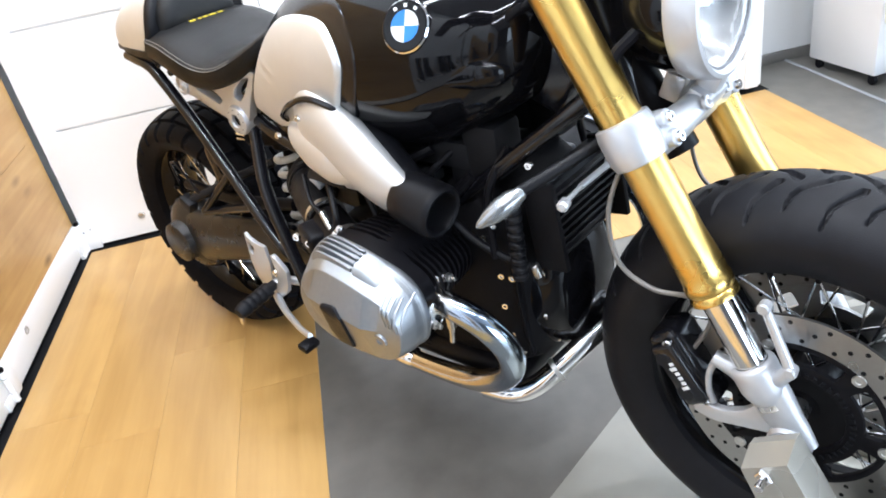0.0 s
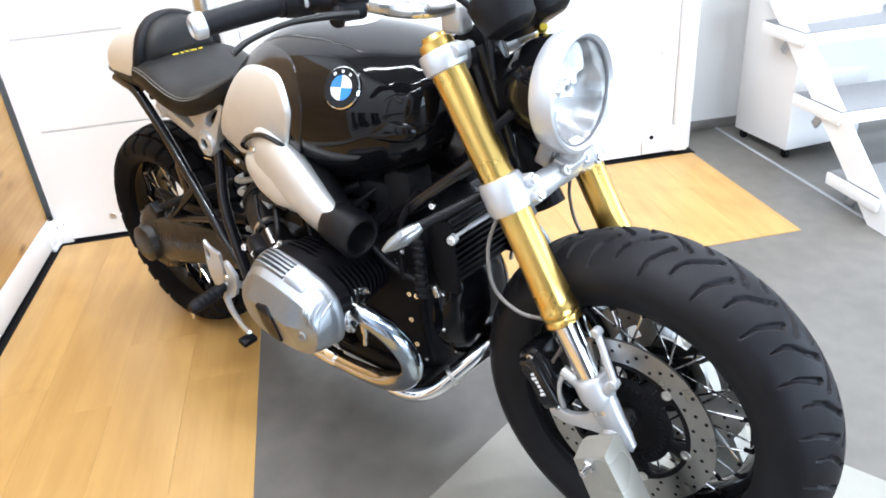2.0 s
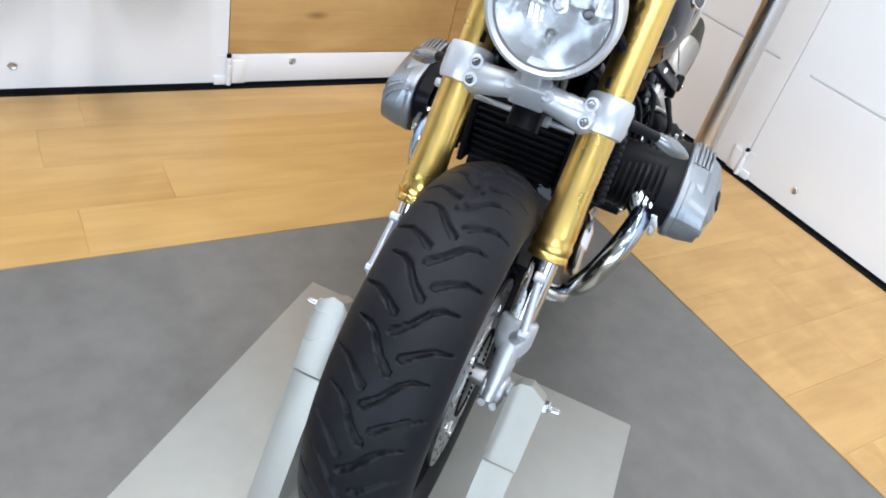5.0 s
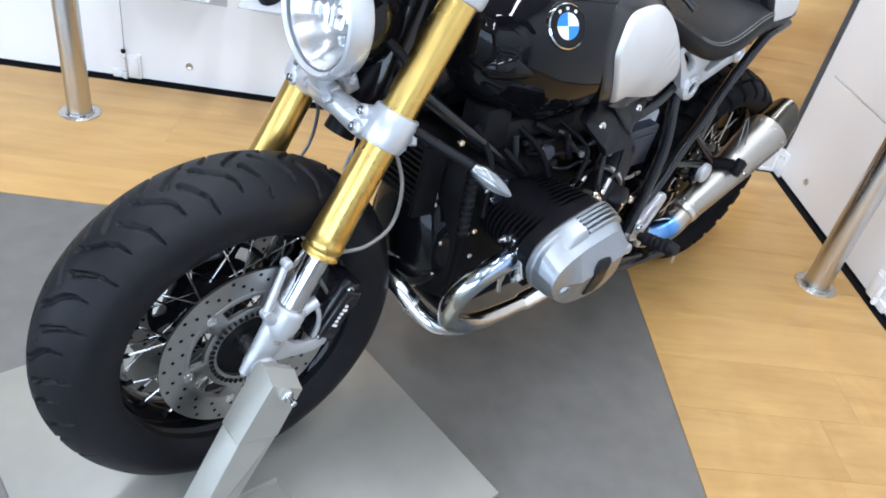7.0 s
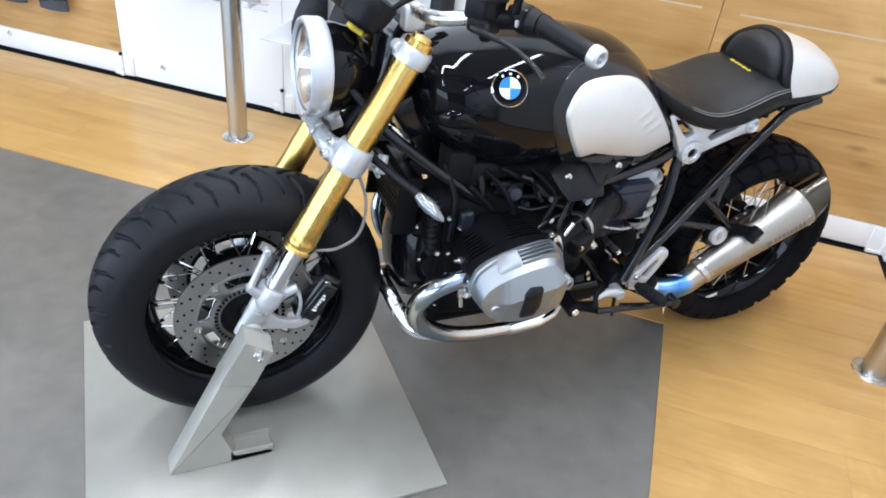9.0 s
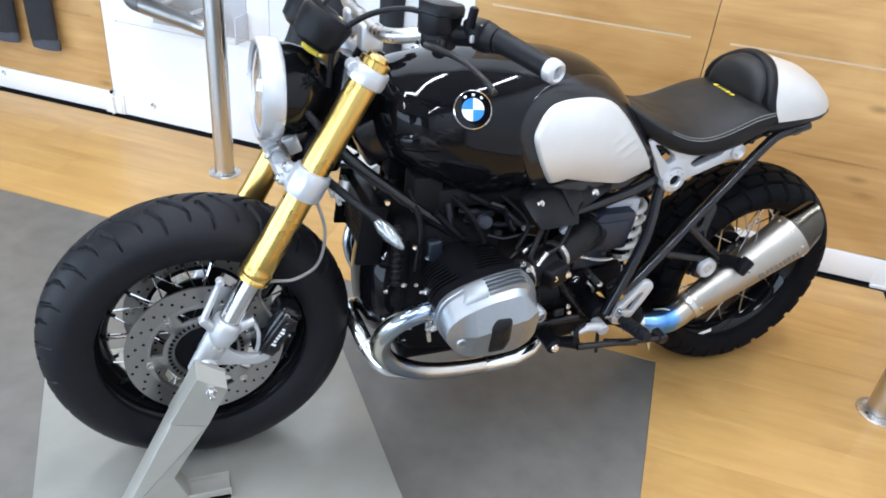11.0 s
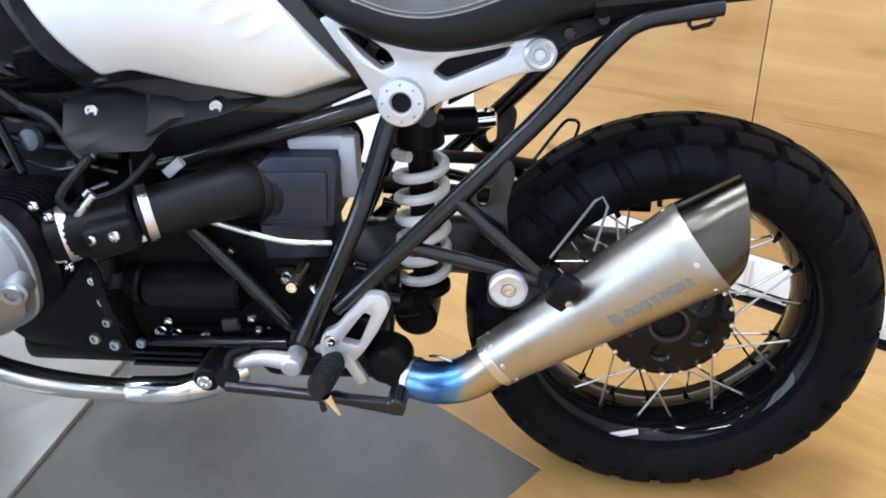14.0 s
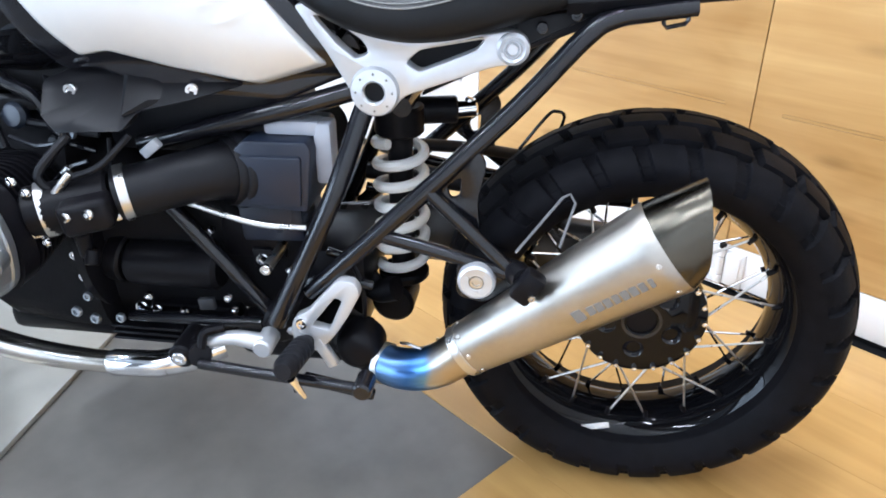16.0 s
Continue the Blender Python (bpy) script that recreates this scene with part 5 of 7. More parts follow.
# ---------------------------------------------------------------- frame
for s in (1, -1):
    L = lambda x, y, z: (x, s * y, z)  # noqa: E731
    bm = B()
    tube(bm, [L(0.735, 0.108, 0.592), L(0.62, 0.112, 0.625), L(0.50, 0.110, 0.656), L(0.405, 0.092, 0.682)], 0.0135, 14)
    part("frame_tube", bm, FRAME, bike, "black steel frame tube")
    bm = B()
    tube(bm, [L(0.396, 0.098, 0.680), L(0.411, 0.108, 0.646), L(0.444, 0.144, 0.550), L(0.490, 0.163, 0.450), L(0.538, 0.178, 0.350)], 0.0142, 14)
    part("frame_tube", bm, FRAME, bike)
    bm = B()
    tube(bm, [L(0.000, 0.112, 0.797), L(0.05, 0.118, 0.791), L(0.094, 0.121, 0.783), L(0.128, 0.121, 0.758), L(0.222, 0.125, 0.652), L(0.432, 0.158, 0.450), L(0.490, 0.160, 0.395)], [0.011, 0.012, 0.0125, 0.013, 0.013, 0.013, 0.012], 14)
    part("frame_tube", bm, FRAME, bike)
    bm = B()
    tube(bm, [L(0.398, 0.150, 0.494), L(0.295, 0.155, 0.472), L(0.195, 0.165, 0.450)], 0.010, 12)
    tube(bm, [L(0.320, 0.142, 0.560), L(0.195, 0.165, 0.452)], 0.010, 12)
    slab(bm, rounded([(0.312, 0.566), (0.255, 0.622), (0.238, 0.60), (0.250, 0.545), (0.245, 0.492), (0.290, 0.530)], 0.012), s * 0.133, s * 0.140, [rounded([(0.292, 0.565), (0.272, 0.580), (0.274, 0.552), (0.286, 0.546)], 0.006, 2)], bevel=0.002)
    part("silencer_stay", bm, FRAME, bike, "black silencer stay with a gusset")
    bm = B()
    tube(bm, [L(0.71, 0.108, 0.497), L(0.565, 0.115, 0.320)], 0.0125, 12)
    part("frame_tube", bm, FRAME, bike)
    bm = B()
    tube(bm, [L(0.405, 0.118, 0.388), L(0.47, 0.12, 0.40), L(0.505, 0.12, 0.385)], 0.008, 10)
    rod(bm, L(0.47, 0.122, 0.445), L(0.438, 0.125, 0.437), 0.007, n=10, edge=0.001)
    part("frame_lug", bm, FRAME, bike)
    bm = B()
    tube(bm, [L(1.208, 0.068, 0.804), L(1.154, 0.096, 0.758), L(1.048, 0.114, 0.675), L(0.947, 0.118, 0.598)], 0.0130, 14)
    part("frame_tube", bm, FRAME, bike)
    bm = B()
    rod(bm, L(0.538, 0.09, 0.336), L(0.538, 0.170, 0.336), 0.030, n=8, edge=0.006)
    part("swingarm_pivot", bm, BLACK, bike, "black pivot cap")
    # silver seat bracket
    bm = B()
    outline = rounded([(0.492, 0.790), (0.449, 0.795), (0.357, 0.748), (0.236, 0.762), (0.208, 0.767), (0.192, 0.745), (0.205, 0.724), (0.235, 0.720), (0.353, 0.677), (0.370, 0.652), (0.402, 0.652), (0.420, 0.680), (0.452, 0.736)], 0.012, 3)
    h1 = rounded([(0.464, 0.778), (0.440, 0.774), (0.402, 0.748), (0.394, 0.733), (0.412, 0.725), (0.434, 0.743)], 0.005, 2)
    h2 = rounded([(0.347, 0.722), (0.329, 0.738), (0.247, 0.754), (0.258, 0.740), (0.330, 0.711)], 0.005, 2)
    slab(bm, outline, s * 0.099, s * 0.119, (h1, h2), bevel=0.004)
    bracket = part("seat_bracket", bm, SILVER, bike, "forged silver seat bracket with two windows")
    bm = B()
    slab(bm, [(0.475, 0.785), (0.385, 0.73), (0.36, 0.70), (0.23, 0.745), (0.24, 0.758), (0.345, 0.745), (0.44, 0.785)], s * 0.094, s * 0.0985)
    part("bracket_mesh", bm, GAPBLACK, bracket, "black mesh behind the windows")
    bm = B()
    lathe(bm, L(0.388, 0.086, 0.684), (0, s, 0), [(0.0135, 0.01), (0.0135, 0.040), (0.016, 0.043), (0.030, 0.040), (0.033, 0.034), (0.033, 0.0), (0.0135, 0.0)], 36)
    part("bracket_boss", bm, SILVER, bracket)
    for k in range(8):
        t = 2 * math.pi * k / 8
        bm = B()
        rod(bm, L(0.388 + 0.024 * math.cos(t), 0.126, 0.684 + 0.024 * math.sin(t)), L(0.388 + 0.024 * math.cos(t), 0.1285, 0.684 + 0.024 * math.sin(t)), 0.0016, n=6)
        part("boss_mark", bm, PRINT, bracket)
    bm = B()
    lathe(bm, L(0.388, 0.094, 0.684), (0, s, 0), [(0.0, 0.026), (0.0134, 0.026), (0.0134, 0.0)], 24)
    part("boss_hole", bm, GAPBLACK, bracket)
    bm = B()
    lathe(bm, L(0.212, 0.112, 0.744), (0, s, 0), [(0, 0.014), (0.006, 0.014), (0.008, 0.011), (0.010, 0.014), (0.012, 0.011), (0.016, 0.014), (0.020, 0.011), (0.021, 0.0)], 32)
    part("bracket_bolt", bm, SILVER, bracket)
    for x, z in ((0.178, 0.770), (0.138, 0.786)):
        bolt("frame_bolt", L(x, 0.117, z), (0, s, 0), 0.0075, bike, FRAME)
    bm = B()
    slab(bm, rounded([(0.215, 0.775), (0.10, 0.792), (0.11, 0.772), (0.20, 0.735), (0.335, 0.672), (0.30, 0.71)], 0.01), s * 0.080, s * 0.0975, bevel=0.003)
    part("seat_rail", bm, PLASTIC, bike, "black seat rail cover")

bm = B()
rod(bm, (1.223, 0, 0.74), (1.15, 0, 0.965), 0.04, n=24)
box(bm, (1.10, 0, 0.815), (0.12, 0.12, 0.10), (0, 25, 0), bevel=0.01)
part("steering_head", bm, FRAME, bike, "black steering head")

# ---------------------------------------------------------------- engine
def super_ring(x, half, top, low, p=0.45, n=36):
    c, h = (top + low) / 2, (top - low) / 2
    return [(x, half * math.copysign(abs(math.cos(t)) ** p, math.cos(t)), c + h * math.copysign(abs(math.sin(t)) ** p, math.sin(t))) for t in np.linspace(0, 2 * math.pi, n, endpoint=False)]


bm = B()
loft(bm, [super_ring(*r) for r in ((1.085, 0.095, 0.59, 0.33), (1.07, 0.118, 0.62, 0.29), (1.02, 0.132, 0.65, 0.26), (0.93, 0.136, 0.66, 0.25), (0.845, 0.136, 0.63, 0.25), (0.835, 0.120, 0.61, 0.26))])
engine = part("engine_block", bm, CASTBLACK, bike, "black flat twin engine block")
bm = B()
loft(bm, [super_ring(*r) for r in ((0.838, 0.105, 0.585, 0.27), (0.76, 0.088, 0.55, 0.28), (0.66, 0.080, 0.50, 0.29), (0.56, 0.078, 0.46, 0.28), (0.52, 0.065, 0.43, 0.30))])
part("gearbox", bm, CASTBLACK, engine, "black gearbox housing")
bm = B()
lathe(bm, (0.838, 0, 0.42), (1, 0, 0), [(0.0, -0.004), (0.150, -0.004), (0.158, 0.0), (0.158, 0.014), (0.150, 0.018), (0.0, 0.018)], 40)
part("bell_flange", bm, BLACK, engine, "black bell housing flange")
for s in (1, -1):
    bm = B()
    rod(bm, (0.80, s * 0.098, 0.392), (0.648, s * 0.098, 0.390), 0.036, n=28, edge=0.006)
    rod(bm, (0.83, s * 0.085, 0.395), (0.80, s * 0.090, 0.392), 0.042, n=24, edge=0.004)
    part("starter_motor" if s > 0 else "oil_housing", bm, BLACK, engine)
    for x, y, z, r in ((0.852, 0.139, 0.47, 0.009), (0.852, 0.143, 0.435, 0.007), (0.852, 0.142, 0.385, 0.010), (0.775, 0.108, 0.335, 0.008), (0.79, 0.11, 0.315, 0.011), (0.765, 0.11, 0.312, 0.010), (0.72, 0.105, 0.31, 0.008), (0.66, 0.09, 0.452, 0.007), (0.585, 0.088, 0.405, 0.011), (0.70, 0.088, 0.47, 0.006), (0.545, 0.085, 0.388, 0.006)):
        bolt("engine_screw", (x, s * y, z), (0, s, 0), r, engine)
    for k in range(5):
        bm = B()
        box(bm, (0.712, s * 0.098, 0.262 + 0.0105 * k), (0.14, 0.02, 0.0045), bevel=0.001, segments=1)
        part("gearbox_rib", bm, BLACK, engine)
    bm = B()
    box(bm, (0.712, s * 0.075, 0.283), (0.15, 0.04, 0.06), bevel=0.006)
    part("gearbox_foot", bm, BLACK, engine)
    bm = B()
    box(bm, (0.60, s * 0.068, 0.435), (0.10, 0.03, 0.07), bevel=0.008)
    box(bm, (0.585, s * 0.080, 0.405), (0.035, 0.02, 0.035), bevel=0.006)
    part("gearbox_cover", bm, BLACK, engine)
    bm = B()
    tube(bm, [(0.545, s * 0.09, 0.388), (0.53, s * 0.10, 0.37), (0.535, s * 0.10, 0.335)], 0.0035, 8)
    part("sensor_wire", bm, STEEL, engine)
bm = B()
lathe(bm, (1.07, 0, 0.43), (1, 0, 0), [(0.0, 0.066), (0.060, 0.064), (0.086, 0.054), (0.104, 0.034), (0.112, 0.0)], 48)
bm.transform(Matrix.Translation((0, 0, 0.43)) @ Matrix.Diagonal((1, 1, 1.28, 1)) @ Matrix.Translation((0, 0, -0.43)))
cover = part("front_cover", bm, GLOSS, bike, "gloss black rounded front engine cover", sharp=60)
for i in range(10):
    t = 2 * math.pi * i / 10 + 0.2
    bolt("cover_bolt", (1.094, 0.103 * math.cos(t), 0.43 + 0.132 * math.sin(t)), (1, 0, 0), 0.006, cover)
for s in (1, -1):
    for z, y in ((0.545, 0.118), (0.484, 0.126), (0.424, 0.128), (0.364, 0.126), (0.319, 0.112)):
        bolt("flank_bolt", (1.034 + 0.12 * max(0.0, 0.424 - z), s * y, z), (0.25, s, 0), 0.0062, engine)
    bm = B()
    tube(bm, [(1.052, s * 0.110, 0.590), (1.056, s * 0.118, 0.50), (1.060, s * 0.118, 0.42), (1.066, s * 0.110, 0.32)], 0.009, 10, flat=0.6)
    part("casing_rib", bm, CASTBLACK, engine)
bm = B()
box(bm, (0.91, -0.018, 0.262), (0.28, 0.236, 0.05), bevel=0.018, segments=3)
part("sump", bm, BLACK, engine, "black sump")
for s in (1, -1):
    for k in range(3):
        bm = B()
        box(bm, (0.775, s * 0.128, 0.268 + 0.011 * k), (0.12, 0.02, 0.005), bevel=0.0015, segments=1)
        part("sump_fin", bm, BLACK, engine)

# oil cooler
cool = B()
box(cool, (1.116, -0.022, 0.590), (0.030, 0.190, 0.135), (0, -6, 0), bevel=0.004)
cooler = part("oil_cooler", cool, BLACK, bike, "black finned oil cooler")
for k in range(9):
    bm = B()
    box(bm, (1.133 + 0.0015 * k, -0.022, 0.530 + 0.015 * k), (0.012, 0.180, 0.005), (0, -6, 0), bevel=0.001, segments=1)
    part("cooler_fin", bm, PLASTIC, cooler)
for s in (1, -1):
    bm = B()
    box(bm, (1.128, s * 0.097 - 0.022, 0.592), (0.056, 0.012, 0.146), (0, -6, 0), bevel=0.003)
    part("cooler_end", bm, CASTBLACK, cooler)
bm = B()
rod(bm, (1.192, -0.115, 0.672), (1.20, 0.075, 0.678), 0.005, n=10)
rod(bm, (1.205, -0.186, 0.677), (1.200, -0.166, 0.676), 0.0085, n=14, edge=0.003)
rod(bm, (1.200, -0.166, 0.676), (1.192, -0.115, 0.672), 0.0035, n=10)
rod(bm, (1.197, -0.04, 0.676), (1.199, 0.03, 0.677), 0.010, n=12, edge=0.002)
part("steering_damper", bm, SILVER, bike, "silver steering damper rod")
bm = B()
rod(bm, (1.190, 0.074, 0.730), (1.203, 0.092, 0.694), 0.0115, n=16, edge=0.002)
part("damper_knob", bm, SILVER, bike, "silver damper end")

HEAD = [(1.052, 0.525), (1.040, 0.552), (1.005, 0.572), (0.925, 0.600), (0.862, 0.598), (0.840, 0.575), (0.828, 0.540), (0.822, 0.482), (0.836, 0.449), (0.885, 0.434), (0.980, 0.442), (1.038, 0.480)]
COVER = [(1.056, 0.512), (1.046, 0.552), (1.020, 0.572), (0.985, 0.586), (0.940, 0.598), (0.890, 0.606), (0.868, 0.602), (0.840, 0.574), (0.826, 0.525), (0.834, 0.465), (0.872, 0.440), (0.940, 0.434), (1.000, 0.444), (1.040, 0.474)]



def scaled(outline, f, dx=0.0, dz=0.0):
    cx, cz = 0.945, 0.520
    return [(cx + (x - cx) * f + dx, cz + (z - cz) * f + dz) for x, z in outline]


for s in (1, -1):
    L = lambda x, y, z: (x, s * y, z)  # noqa: E731
    shift[0] = -0.044 if s < 0 else 0.0
    bm = B()
    rod(bm, L(0.945, 0.11, 0.518), L(0.945, 0.26, 0.518), 0.070, n=32)
    barrel = part("cylinder", bm, BLACK, bike, "black finned cylinder")
    for k in range(9):
        y = 0.142 + 0.0125 * k
        bm = B()
        slab(bm, rounded(scaled(HEAD, 0.84 + 0.017 * k), 0.02, 2), s * y, s * (y + 0.0045))
        part("cooling_fin", bm, BLACK, barrel)
    bm = B()
    slab(bm, rounded(scaled(HEAD, 0.985), 0.018, 3), s * 0.254, s * 0.286)
    head = part("cylinder_head", bm, BLACK, bike, "black cylinder head")
    bm = B()
    shell = COVER if s > 0 else [(1.063, 0.506), (1.053, 0.550), (1.028, 0.573)] + COVER[3:7] + [(0.828, 0.574), (0.808, 0.525), (0.819, 0.464)] + COVER[10:12] + [(1.010, 0.437), (1.051, 0.458)]
    skirt = rounded(shell, 0.03, 3)
    n = len(skirt)
    ridge = [(u, 0.373 - 0.5 * max(0.0, abs(u - 0.935) - 0.055), 0.545 - 0.23 * (u - 0.845)) for u in (float(np.clip(x, 0.852, 1.018)) for x, z in skirt)]
    levels = []
    # y, share of the outline in x, above and below, drop of the upper edge, bulge of the lower one, shift forward
    for y, fx, fz, low, drop, out, fwd in ((0.286, 0.985, 0.985, 1.02, 0.0, 0.0, 0.0), (0.290, 1.012, 1.012, 1.06, 0.0, 0.0, 0.0), (0.300, 1.012, 1.012, 1.06, 0.0, 0.0, 0.0), (0.303, 0.99, 0.99, 1.04, 0.0, 0.0, 0.0), (0.312, 0.985, 0.985, 1.03, 0.001, 0.010, 0.002), (0.352, 0.905, 0.93, 0.93, 0.017, 0.002, 0.008)):
        ring = []
        for x, z in skirt:
            up = min(1.0, max(0.0, (z - 0.49) / 0.06))
            f = low + (fz - low) * up
            ring.append(L(0.942 + (x - 0.942) * fx + fwd, y + out * (1 - up), 0.520 + (z - 0.520) * f - drop * up))
        levels.append(ring)
    levels.append([L(x, y, z) for x, y, z in ridge])
    rows = [[bm.verts.new(p) for p in ring] for ring in levels]
    for p, q in zip(rows, rows[1:]):
        for a in range(n):
            bm.faces.new((p[a], p[(a + 1) % n], q[(a + 1) % n], q[a]))
    bm.faces.new(rows[0])
    bmesh.ops.remove_doubles(bm, verts=bm.verts, dist=2e-4)
    bmesh.ops.recalc_face_normals(bm, faces=bm.faces)
    creases = [e for e in bm.edges if len(e.link_faces) == 2 and e.calc_face_angle(0) > radians(9)]
    bmesh.ops.bevel(bm, geom=creases, offset=0.0028, segments=2, affect="EDGES", clamp_overlap=True)
    skin = BVHTree.FromBMesh(bm)

    def face_y(x, z):
        """How far out the cover's skin lies at (x, z)."""
        hit = skin.ray_cast(Vector((x, s * 0.6, z)), Vector((0, -s, 0)))
        return abs(hit[0].y) if hit[0] else 0.300

    vc = part("valve_cover", bm, CAST, bike, "silver cast valve cover with cooling ribs", sharp=180)
    soft = vc.modifiers.new("face_weighted_normals", "WEIGHTED_NORMAL")
    soft.weight, soft.keep_sharp = 60, False
    crest = spline([(0.956, 0.590), (0.925, 0.598), (0.900, 0.6025), (0.884, 0.603), (0.868, 0.598)], 6)
    for k in range(5):
        bm = B()
        y, sink = 0.2955 + 0.0088 * k, 0.0006 * k * k
        loft(bm, [[L(x, y + w, z - sink + dz) for dz, w in ((0.0075 * e, 0), (0.0075 * e, 0.0040), (-0.016, 0.0050), (-0.016, -0.0010))] for x, z, e in ((c.x, c.y, min(1.0, 0.2 + 5 * (1 - m))) for m, c in ((q / (len(crest) - 1), Vector(crest[q])) for q in range(len(crest))))])
        part("cover_rib", bm, CAST, vc)
    bm = B()
    nose = spline([(1.018, 0.560), (1.004, 0.578), (0.984, 0.5885), (0.960, 0.5955)], 4)
    loft(bm, [[L(c[0], 0.2945, c[1]), L(c[0], 0.327, c[1] - 0.003), L(c[0], 0.3345, c[1] - 0.009), L(c[0], 0.338, c[1] - 0.022), L(c[0], 0.2945, c[1] - 0.022)] for c in nose])
    part("cover_boss", bm, CAST, vc, sharp=50)
    if s < 0:
        for k in range(5):
            bm = B()
            line = [(1.026 + 0.0062 * k + 0.0022 * q, 0.560 - 0.0025 * k - 0.0140 * q) for q in range(4)]
            tube(bm, [L(x, face_y(x, z) + 0.0004, z) for x, z in line], [0.0018, 0.0028, 0.0028, 0.0018], 8)
            part("cover_rib", bm, CAST, vc)
    bm = B()
    pad = rounded([(0.962, 0.527), (0.948, 0.543), (0.918, 0.543), (0.914, 0.484), (0.922, 0.456), (0.956, 0.456)], 0.006, 3)
    if s < 0:
        pad = [(x - 0.008, z - 0.008) for x, z in pad]
    loft(bm, [[L(0.940 + (x - 0.940) * f, face_y(0.940 + (x - 0.940) * f, 0.503 + (z - 0.503) * f) + e, 0.503 + (z - 0.503) * f) for x, z in pad] for f, e in ((1.0, -0.012), (1.0, 0.0025), (0.95, 0.0045), (0.6, 0.0045), (0.2, 0.0045))])
    part("crash_pad", bm, PLASTIC, vc, "black plastic crash pad", sharp=50)
    bm = B()
    lathe(bm, L(1.014, 0.332, 0.492), L(0.10, 0.99, -0.1), [(0, 0.024), (0.006, 0.024), (0.0065, 0.029), (0.011, 0.030), (0.013, 0.026), (0.0165, 0.024), (0.0175, 0.018), (0.0175, 0.0)], 24)
    part("cover_bolt", bm, CAST, vc)
    bm = B()
    lathe(bm, L(0.838, 0.314, 0.512), L(-0.2, 0.97, -0.1), [(0, 0.024), (0.007, 0.024), (0.0075, 0.029), (0.012, 0.030), (0.0135, 0.026), (0.017, 0.024), (0.018, 0.018), (0.018, 0.0)], 24)
    part("cover_cap", bm, CAST, vc)
    # exhaust port and header
    bm = B()
    box(bm, L(1.008, 0.242, 0.503), (0.05, 0.07, 0.056), (0, -10, 0), bevel=0.014, segments=3)
    part("exhaust_port", bm, BLACK, head)
    bm = B()
    slab(bm, rounded([(0.270, 0.456), (0.282, 0.474), (0.266, 0.512), (0.226, 0.540), (0.206, 0.532), (0.208, 0.508), (0.238, 0.468)], 0.010, 3), 1.036, 1.044, bevel=0.002, place=lambda a, b, c: Vector((b - 0.1 * (c - 0.5), s * a, c)))
    part("port_flange", bm, CHROME, head, "bright two-bolt exhaust port flange")
    for y, z in ((0.218, 0.527), (0.270, 0.468)):
        bm = B()
        rod(bm, L(1.042, y, z), L(1.051, y, z), 0.0075, n=6, edge=0.001)
        rod(bm, L(1.050, y, z), L(1.061, y, z), 0.0042, n=10, edge=0.001)
        part("flange_nut", bm, STEEL, bike)
    bm = B()
    tube(bm, [L(1.005, 0.243, 0.497), L(1.060, 0.240, 0.490), L(1.112, 0.228, 0.460), L(1.137, 0.210, 0.408), L(1.122, 0.190, 0.345), L(1.070, 0.172, 0.288), L(0.99, 0.158, 0.246), L(0.87, 0.150, 0.228), L(0.74, 0.146, 0.231)], [0.020, 0.0215, 0.0225, 0.0225, 0.0225, 0.0225, 0.021, 0.019, 0.019], 20)
    hdr = part("exhaust_header", bm, HEATED, bike, "bright exhaust header with heat blueing")
    bm = B()
    tube(bm, [L(0.845, 0.148, 0.227), L(0.835, 0.148, 0.227), L(0.76, 0.147, 0.230), L(0.715, 0.135, 0.236), L(0.67, 0.10, 0.245)], [0.019, 0.0225, 0.0225, 0.023, 0.024], 20, smooth=False)
    part("header_sleeve", bm, CHROME, hdr, "polished sleeve")
    bm = B()
    rod(bm, L(1.035, 0.222, 0.425), L(1.037, 0.225, 0.47), 0.008, n=10, edge=0.002)
    rod(bm, L(1.030, 0.222, 0.395), L(1.035, 0.223, 0.425), 0.005, n=10)
    part("lambda_probe", bm, STEEL, bike, "steel lambda probe")
    # intake
    bm = B()
    tube(bm, [L(0.590, 0.085, 0.552), L(0.614, 0.120, 0.562), L(0.652, 0.150, 0.562), L(0.69, 0.170, 0.556), L(0.735, 0.190, 0.549)], [0.046, 0.041, 0.037, 0.036, 0.036], 28)
    tube_part = part("intake_tube", bm, PLASTIC, bike, "black intake tube")
    bm = B()
    lathe(bm, L(0.606, 0.108, 0.558), L(-0.62, -0.76, -0.1), [(0.040, -0.010), (0.047, -0.012), (0.050, -0.006), (0.050, 0.0), (0.054, 0.002), (0.057, 0.008), (0.057, 0.04), (0.0, 0.04)], 40)
    part("intake_collar", bm, PLASTIC, tube_part)
    for x, y, z, r, d in ((0.727, 0.186, 0.551, 0.039, (0.86, 0.5, -0.1)), (0.822, 0.222, 0.536, 0.038, (0.86, 0.5, -0.1))):
        bm = B()
        lathe(bm, L(x, y, z), L(*d), [(r - 0.004, -0.0065), (r, -0.006), (r, 0.006), (r - 0.004, 0.0065)], 32, closed=True)
        part("hose_clamp", bm, STEEL, bike, "steel hose clamp")
        bm = B()
        box(bm, L(x + 0.004, y + r * 0.72, z - r * 0.62), (0.018, 0.010, 0.010), (0, 0, s * 30), bevel=0.002)
        part("clamp_screw", bm, STEEL, bike)
    bm = B()
    rod(bm, L(0.74, 0.192, 0.548), L(0.842, 0.232, 0.533), 0.036, n=24, edge=0.004)
    box(bm, L(0.752, 0.238, 0.542), (0.066, 0.045, 0.045), (0, 8, s * 22), bevel=0.010, segments=3)
